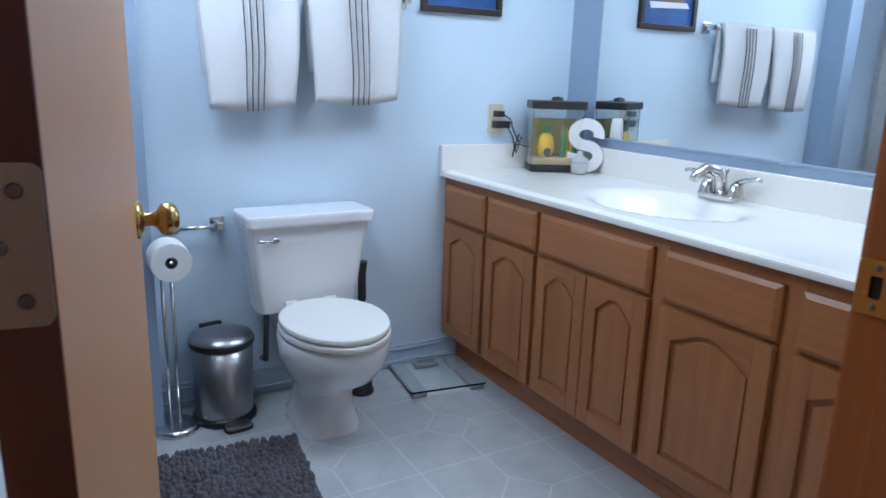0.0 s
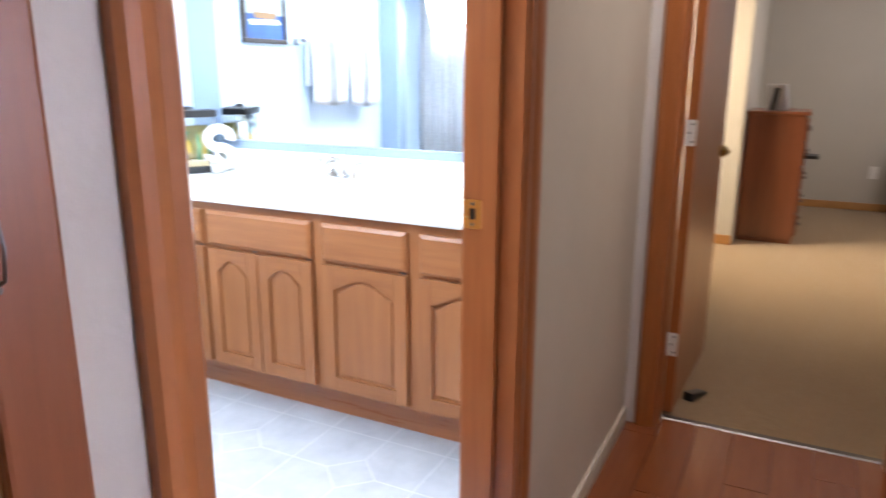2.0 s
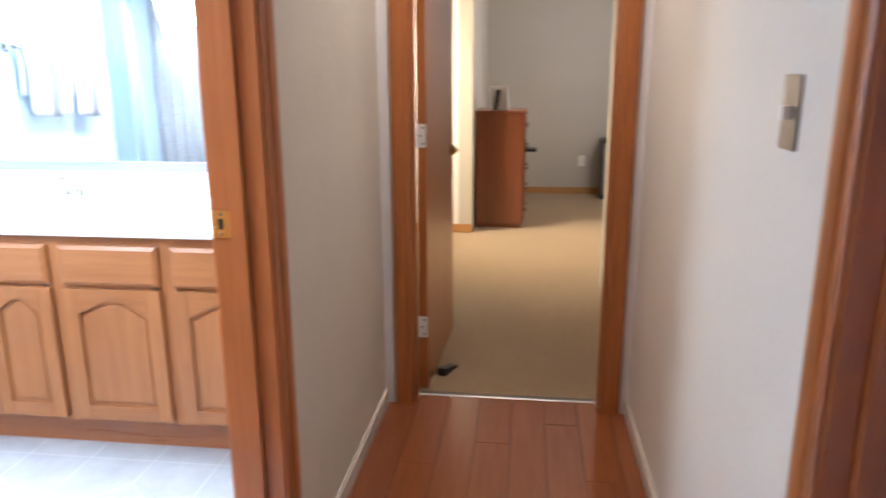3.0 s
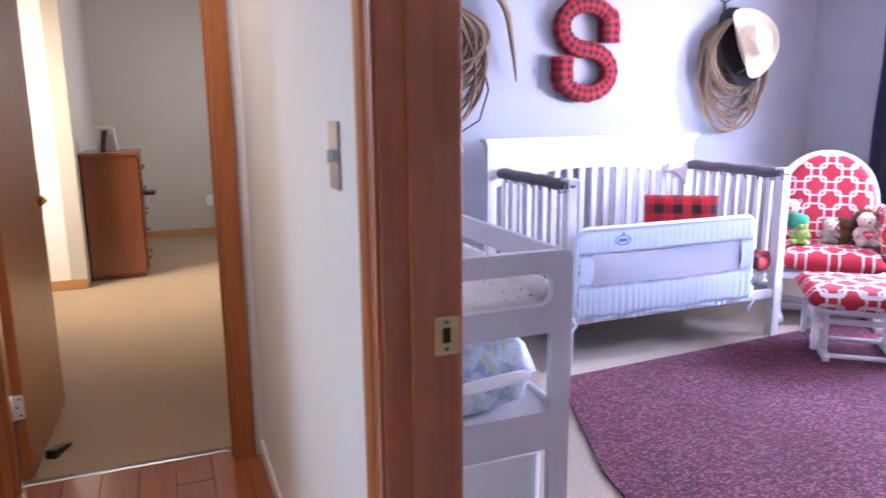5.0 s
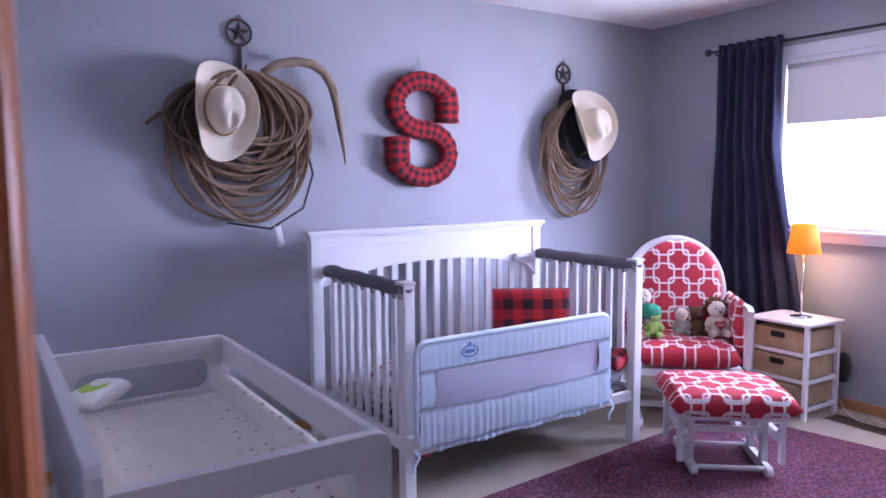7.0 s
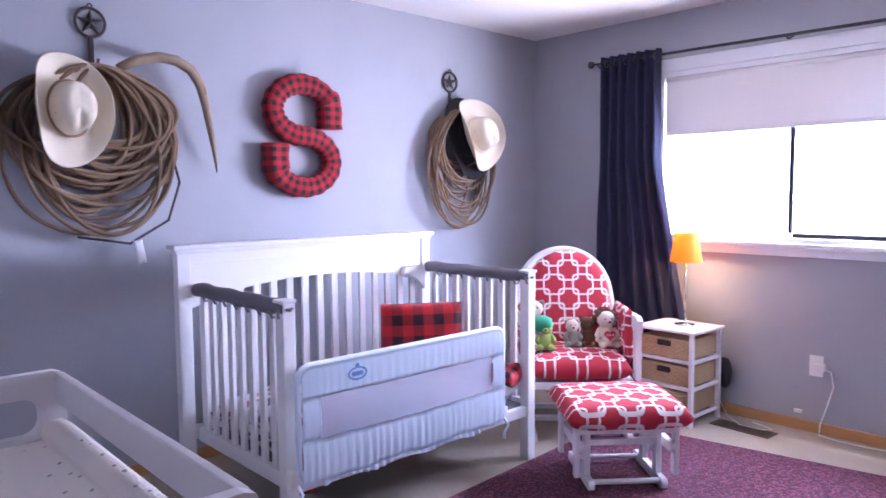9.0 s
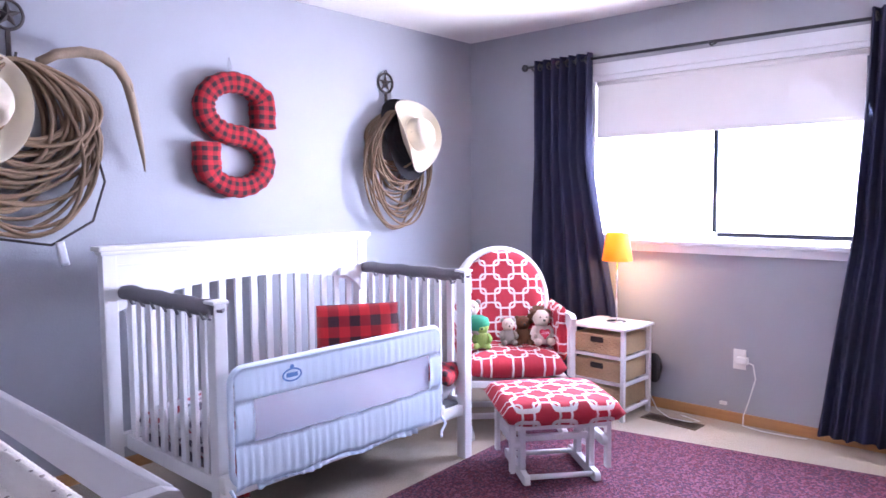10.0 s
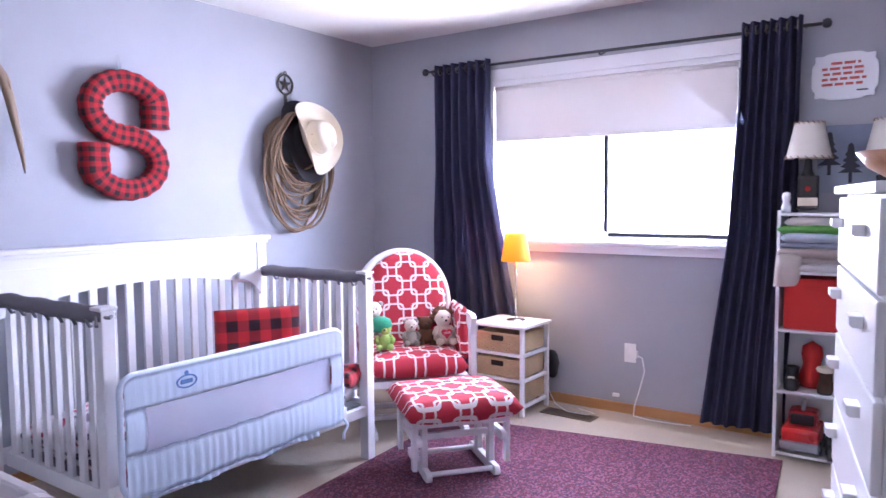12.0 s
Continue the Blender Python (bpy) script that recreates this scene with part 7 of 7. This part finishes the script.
for x in (-0.07, 0.08):
    for s in (-1, 1):
        part("wheel", tube([(x, s * 0.07, 0.034), (x, s * 0.095, 0.034)], 0.034, None, 16), BLACK_PLASTIC, rc)
gt = thing("toy_tractor", "green toy tractor with black wheels on the shelf", "toy tractor", loc=(0.86, -2.56, 0.031), rz=100)
part("body", box(-0.06, 0.09, -0.03, 0.03, 0.05, 0.11, 0.010), GREEN_FUR, gt)
part("cab", box(-0.06, 0.01, -0.035, 0.035, 0.10, 0.18, 0.012), GREEN_FUR, gt)
for x, r in ((-0.03, 0.05), (0.065, 0.032)):
    for s in (-1, 1):
        part("wheel", tube([(x, s * 0.035, r), (x, s * 0.058, r)], r, None, 16), BLACK_PLASTIC, gt)



def bottle_lamp(x, y, rz):
    t = thing("bottle_lamp", "dark bottle lamp with a whip-stitched cream shade", "lamp", "bottle lamps", (x, y, 1.246), rz)
    b = part("bottle", prism(rounded(0.10, 0.075, 0.02), 0, 0.17, 0.01), paint("dark_glazed_bottle", (0.035, 0.03, 0.03), 0.15, 20, 0, 0.2, 0.4), t, "dark square bottle")
    part("neck", lathe([(0.035, 0.165), (0.02, 0.195), (0.016, 0.24), (0.018, 0.25), (0, 0.255)], 16), BLACK_PLASTIC, b, smooth=True)
    part("paper_label", box(-0.045, 0.045, 0.0375, 0.039, 0.02, 0.06), STRAW, b, "cream paper label")
    part("seal", lathe([(0, 0.002), (0.013, 0)], 14, None, pose(0, 0.0385, 0.105, -90)), RED_CLOTH, b)
    sh = part("shade", lathe([(0.105, 0.255), (0.066, 0.43), (0.064, 0.43), (0.103, 0.255), (0.105, 0.255)], 36), paint("parchment_shade", (0.66, 0.62, 0.55), 0.8, 60, 0.1, 0.05), t, "cream parchment shade", True)
    for r, z in ((0.105, 0.257), (0.066, 0.428)):
        for k in range(18):
            a = 2 * math.pi * k / 18
            part("stitch", tube([(r * math.cos(a), r * math.sin(a), z + 0.008), ((r + 0.004) * math.cos(a + 0.09), (r + 0.004) * math.sin(a + 0.09), z), (r * math.cos(a + 0.16), r * math.sin(a + 0.16), z - 0.006)], 0.0025, None, 5), HAT_BAND, sh)
    return t


bottle_lamp(1.04, -2.63, 8)
bottle_lamp(0.70, -2.66, -4)
fig = thing("figurine", "small white ceramic figurine on the bookshelf", "figurine", loc=(1.125, -2.56, 1.232))
part("body", lathe([(0, 0), (0.022, 0.0), (0.024, 0.03), (0.016, 0.055), (0.022, 0.075), (0.018, 0.098), (0, 0.105)], 16), PORCELAIN, fig, smooth=True)
art = thing("wall_art", "framed print of dark pine trees and blue hills", "picture", loc=(0.80, -2.80, 1.50))
part("print", box(-0.22, 0.22, 0.0, 0.012, -0.17, 0.17, 0.002), paint("blue_print_sky", (0.23, 0.27, 0.36), 0.6, 12, 0, 0.2), art)
part("painted_hill", prism([(-0.22, -0.17), (0.22, -0.17), (0.22, -0.04), (0.10, 0.02), (-0.04, -0.06), (-0.14, -0.01), (-0.22, -0.05)], 0, 0.002, 0, None, Matrix(((-1, 0, 0, 0), (0, 0, 1, 0.012), (0, 1, 0, 0), (0, 0, 0, 1)))), paint("print_hills", (0.30, 0.34, 0.40), 0.6), art)
DARKTREE = paint("print_pines", (0.025, 0.025, 0.035), 0.6)
for x, h, z0 in ((0.165, 0.22, -0.08), (0.07, 0.20, -0.12), (-0.09, 0.24, -0.10)):
    o = [(-0.008, 0), (-0.008, 0.05)]
    for k in range(5):
        o += [(-0.055 + 0.010 * k, 0.05 + (h - 0.05) * k / 5), (-0.022 + 0.003 * k, 0.05 + (h - 0.05) * (k + 0.75) / 5)]
    o += [(0, h)]
    o += [(-p, q) for p, q in reversed(o[:-1])]
    part("painted_pine", prism(o, 0, 0.004, 0, None, Matrix(((-1, 0, 0, x), (0, 0, 1, 0.012), (0, 1, 0, z0), (0, 0, 0, 1)))), DARKTREE, art)
sign = thing("wall_sign", "white scalloped wall sign with red lines of writing", "sign", loc=(0.909, -2.80, 1.915))
o = []
for k in range(72):
    a = 2 * math.pi * k / 72
    c, s = math.cos(a), math.sin(a)
    r = 1.0 + 0.045 * math.cos(8 * a)
    o.append((0.142 * r * abs(c) ** 0.35 * (1 if c > 0 else -1), 0.113 * r * abs(s) ** 0.35 * (1 if s > 0 else -1)))
part("board", prism(o, 0, 0.014, 0.004, None, Matrix(((-1, 0, 0, 0), (0, 0, 1, 0), (0, 1, 0, 0), (0, 0, 0, 1)))), TRIM_WHITE, sign)
RED_INK = paint("red_ink", (0.55, 0.10, 0.08), 0.6)
rng = random.Random(2)
for r, (w0, w1) in enumerate(((-0.06, 0.07), (-0.10, 0.10), (-0.095, 0.095), (-0.10, 0.095), (-0.10, 0.09))):
    x = w0
    while x < w1 - 0.01:
        w = rng.uniform(0.022, 0.05)
        e = min(x + w, w1)
        part("writing_bar", box(-e, -x, 0.0135, 0.0155, 0.058 - 0.026 * r, 0.071 - 0.026 * r), RED_INK, sign)
        x = e + 0.010
part("writing_bar", box(-0.105, -0.055, 0.0135, 0.0155, -0.078, -0.071), BLACK_PLASTIC, sign)

chest = thing("chest_of_drawers", "tall white painted chest with block-shaped drawer pulls", "dresser", loc=(0.478, -0.815, 0.0), rz=10)
CWX, CWY, CTOP = 0.21, 0.43, 1.345
part("carcass", box(-CWX, CWX - 0.01, -CWY, CWY, 0.05, CTOP - 0.025, 0.004), CRIB_WHITE, chest)
part("top", box(-CWX - 0.01, CWX + 0.025, -CWY - 0.02, CWY + 0.02, CTOP - 0.025, CTOP, 0.006), CRIB_WHITE, chest)
part("plinth", box(-CWX + 0.01, CWX - 0.03, -CWY + 0.01, CWY - 0.01, 0, 0.05), CRIB_WHITE, chest)
for k in range(6):
    z0 = 0.06 + 0.21 * k
    d = part("drawer", box(CWX - 0.01, CWX + 0.012, -CWY + 0.01, CWY - 0.01, z0, z0 + 0.20, 0.006), CRIB_WHITE, chest)
    for y in (-0.31, 0.20):
        part("pull", prism([(0, -0.014), (0.022, -0.014), (0.030, -0.006), (0.030, 0.014), (0.0, 0.014)], -0.033, 0.033, 0.003, None, pose(CWX + 0.012, y, z0 + 0.125, 90)), CRIB_WHITE, d, "white block pull")
bowl = thing("wooden_bowl", "shallow turned wooden bowl on the chest", "bowl", loc=(0.545, -0.635, CTOP + 0.001))
part("bowl", lathe([(0, 0.004), (0.05, 0.0), (0.07, 0.004), (0.12, 0.035), (0.145, 0.070), (0.140, 0.072), (0.11, 0.042), (0.06, 0.014), (0, 0.012)], 32), wood("turned_bowl_wood", (0.34, 0.14, 0.06), (0.55, 0.28, 0.14), 'x', 0.35, 0.3), bowl, smooth=True)

# ---- far bedroom ----
dr = thing("wooden_dresser", "cherry wood chest of drawers beside the partition", "dresser", loc=(6.16, 2.17, 0.0))
part("carcass", box(-0.26, 0.26, -0.19, 0.205, 0.03, 0.96, 0.005), DRESSER_WOOD, dr)
part("top", box(-0.285, 0.285, -0.215, 0.212, 0.96, 0.985, 0.006), DRESSER_WOOD, dr)
part("plinth", box(-0.25, 0.25, -0.18, 0.20, 0, 0.03), DRESSER_WOOD, dr)
for k in range(5):
    d = part("drawer", box(-0.245, 0.245, -0.208, -0.19, 0.06 + 0.178 * k, 0.06 + 0.178 * k + 0.168, 0.006), DRESSER_WOOD, dr)
    for x in (-0.14, 0.14):
        part("knob", lathe([(0, 0.024), (0.014, 0.02), (0.010, 0.008), (0.008, 0)], 12, None, pose(x, -0.208, 0.14 + 0.178 * k, 90)), PEWTER, d, smooth=True)
part("drawer_item", moved(box(-0.20, -0.02, -0.30, -0.205, 0.64, 0.665, 0.006), pose(0, 0, 0)), BLACK_PLASTIC, dr, "dark strap hanging from a drawer")
fr = thing("photo_frame", "small leaning photo frame on the dresser", "picture frame", loc=(6.08, 2.18, 0.986), rz=70)
part("frame", moved(box(-0.075, 0.075, -0.006, 0.006, 0, 0.20, 0.003), pose(0, 0, 0, -18)), TRIM_WHITE, fr)
part("easel", moved(box(-0.02, 0.02, -0.004, 0.004, 0, 0.18, 0.002), pose(0, 0.115, 0, 20)), BLACK_PLASTIC, fr)
bx = thing("black_speaker", "tall black box speaker against the far wall", "speaker", loc=(7.55, 1.08, 0.0))
part("cabinet", box(-0.14, 0.14, -0.10, 0.10, 0.0, 0.62, 0.008), BLACK_PLASTIC, bx)
part("grille", box(-0.146, -0.14, -0.085, 0.085, 0.06, 0.58, 0.003), GREY_CLOTH, bx)
o3 = thing("wall_outlet", "white outlet low on the far bedroom wall", "outlet", loc=(7.75, 1.36, 0.36))
part("plate", prism(rounded(0.072, 0.116, 0.005), 0, 0.005, 0.002, None, Matrix(((0, 0, -1, 0), (1, 0, 0, 0), (0, 1, 0, 0), (0, 0, 0, 1)))), WHITE_PLASTIC, o3)
part("plug", box(-0.03, 0, -0.03, 0.01, -0.03, 0.01, 0.004), WHITE_PLASTIC, o3)
sw2 = thing("wall_switch", "ivory switch plate on the partition", "light switch", loc=(5.69, 2.75, 1.15))
part("plate", prism(rounded(0.072, 0.116, 0.005), 0, 0.005, 0.002, None, Matrix(((0, 0, -1, 0), (1, 0, 0, 0), (0, 1, 0, 0), (0, 0, 0, 1)))), IVORY_PLASTIC, sw2)
part("toggle", box(-0.016, -0.004, -0.006, 0.006, -0.012, 0.010, 0.002), PEWTER, sw2)


# ---- hall planks ----
plank_mesh = {}
for r in range(8):
    y0 = 1.478 + r * 0.125
    y1 = min(y0 + 0.1236, 2.575)
    x = -1.0 + (r * 0.37) % 0.9 - 0.9
    while x < 2.615:
        a, c = max(x, -1.0), min(x + 1.19, 2.612)
        if c - a > 0.05:
            key = (round(c - a, 3), round(y1 - y0, 3))
            if key not in plank_mesh:
                bm = box(0, c - a - 0.0012, 0, y1 - y0, -0.006, 0.001, 0.0012, None, 1)
                me = bpy.data.meshes.new("plank")
                bm.to_mesh(me)
                bm.free()
                me.materials.append(LAMINATE)
                plank_mesh[key] = me
            ob = new("plank", plank_mesh[key])
            ob.parent = hall_floor
            ob.matrix_basis = pose(a, y0, 0)
        x += 1.1912
y_last = 1.478 + 8 * 0.125
ob = part("plank", box(-1.0, 2.61, y_last, 2.575, -0.006, 0.001, 0.001), LAMINATE, hall_floor)
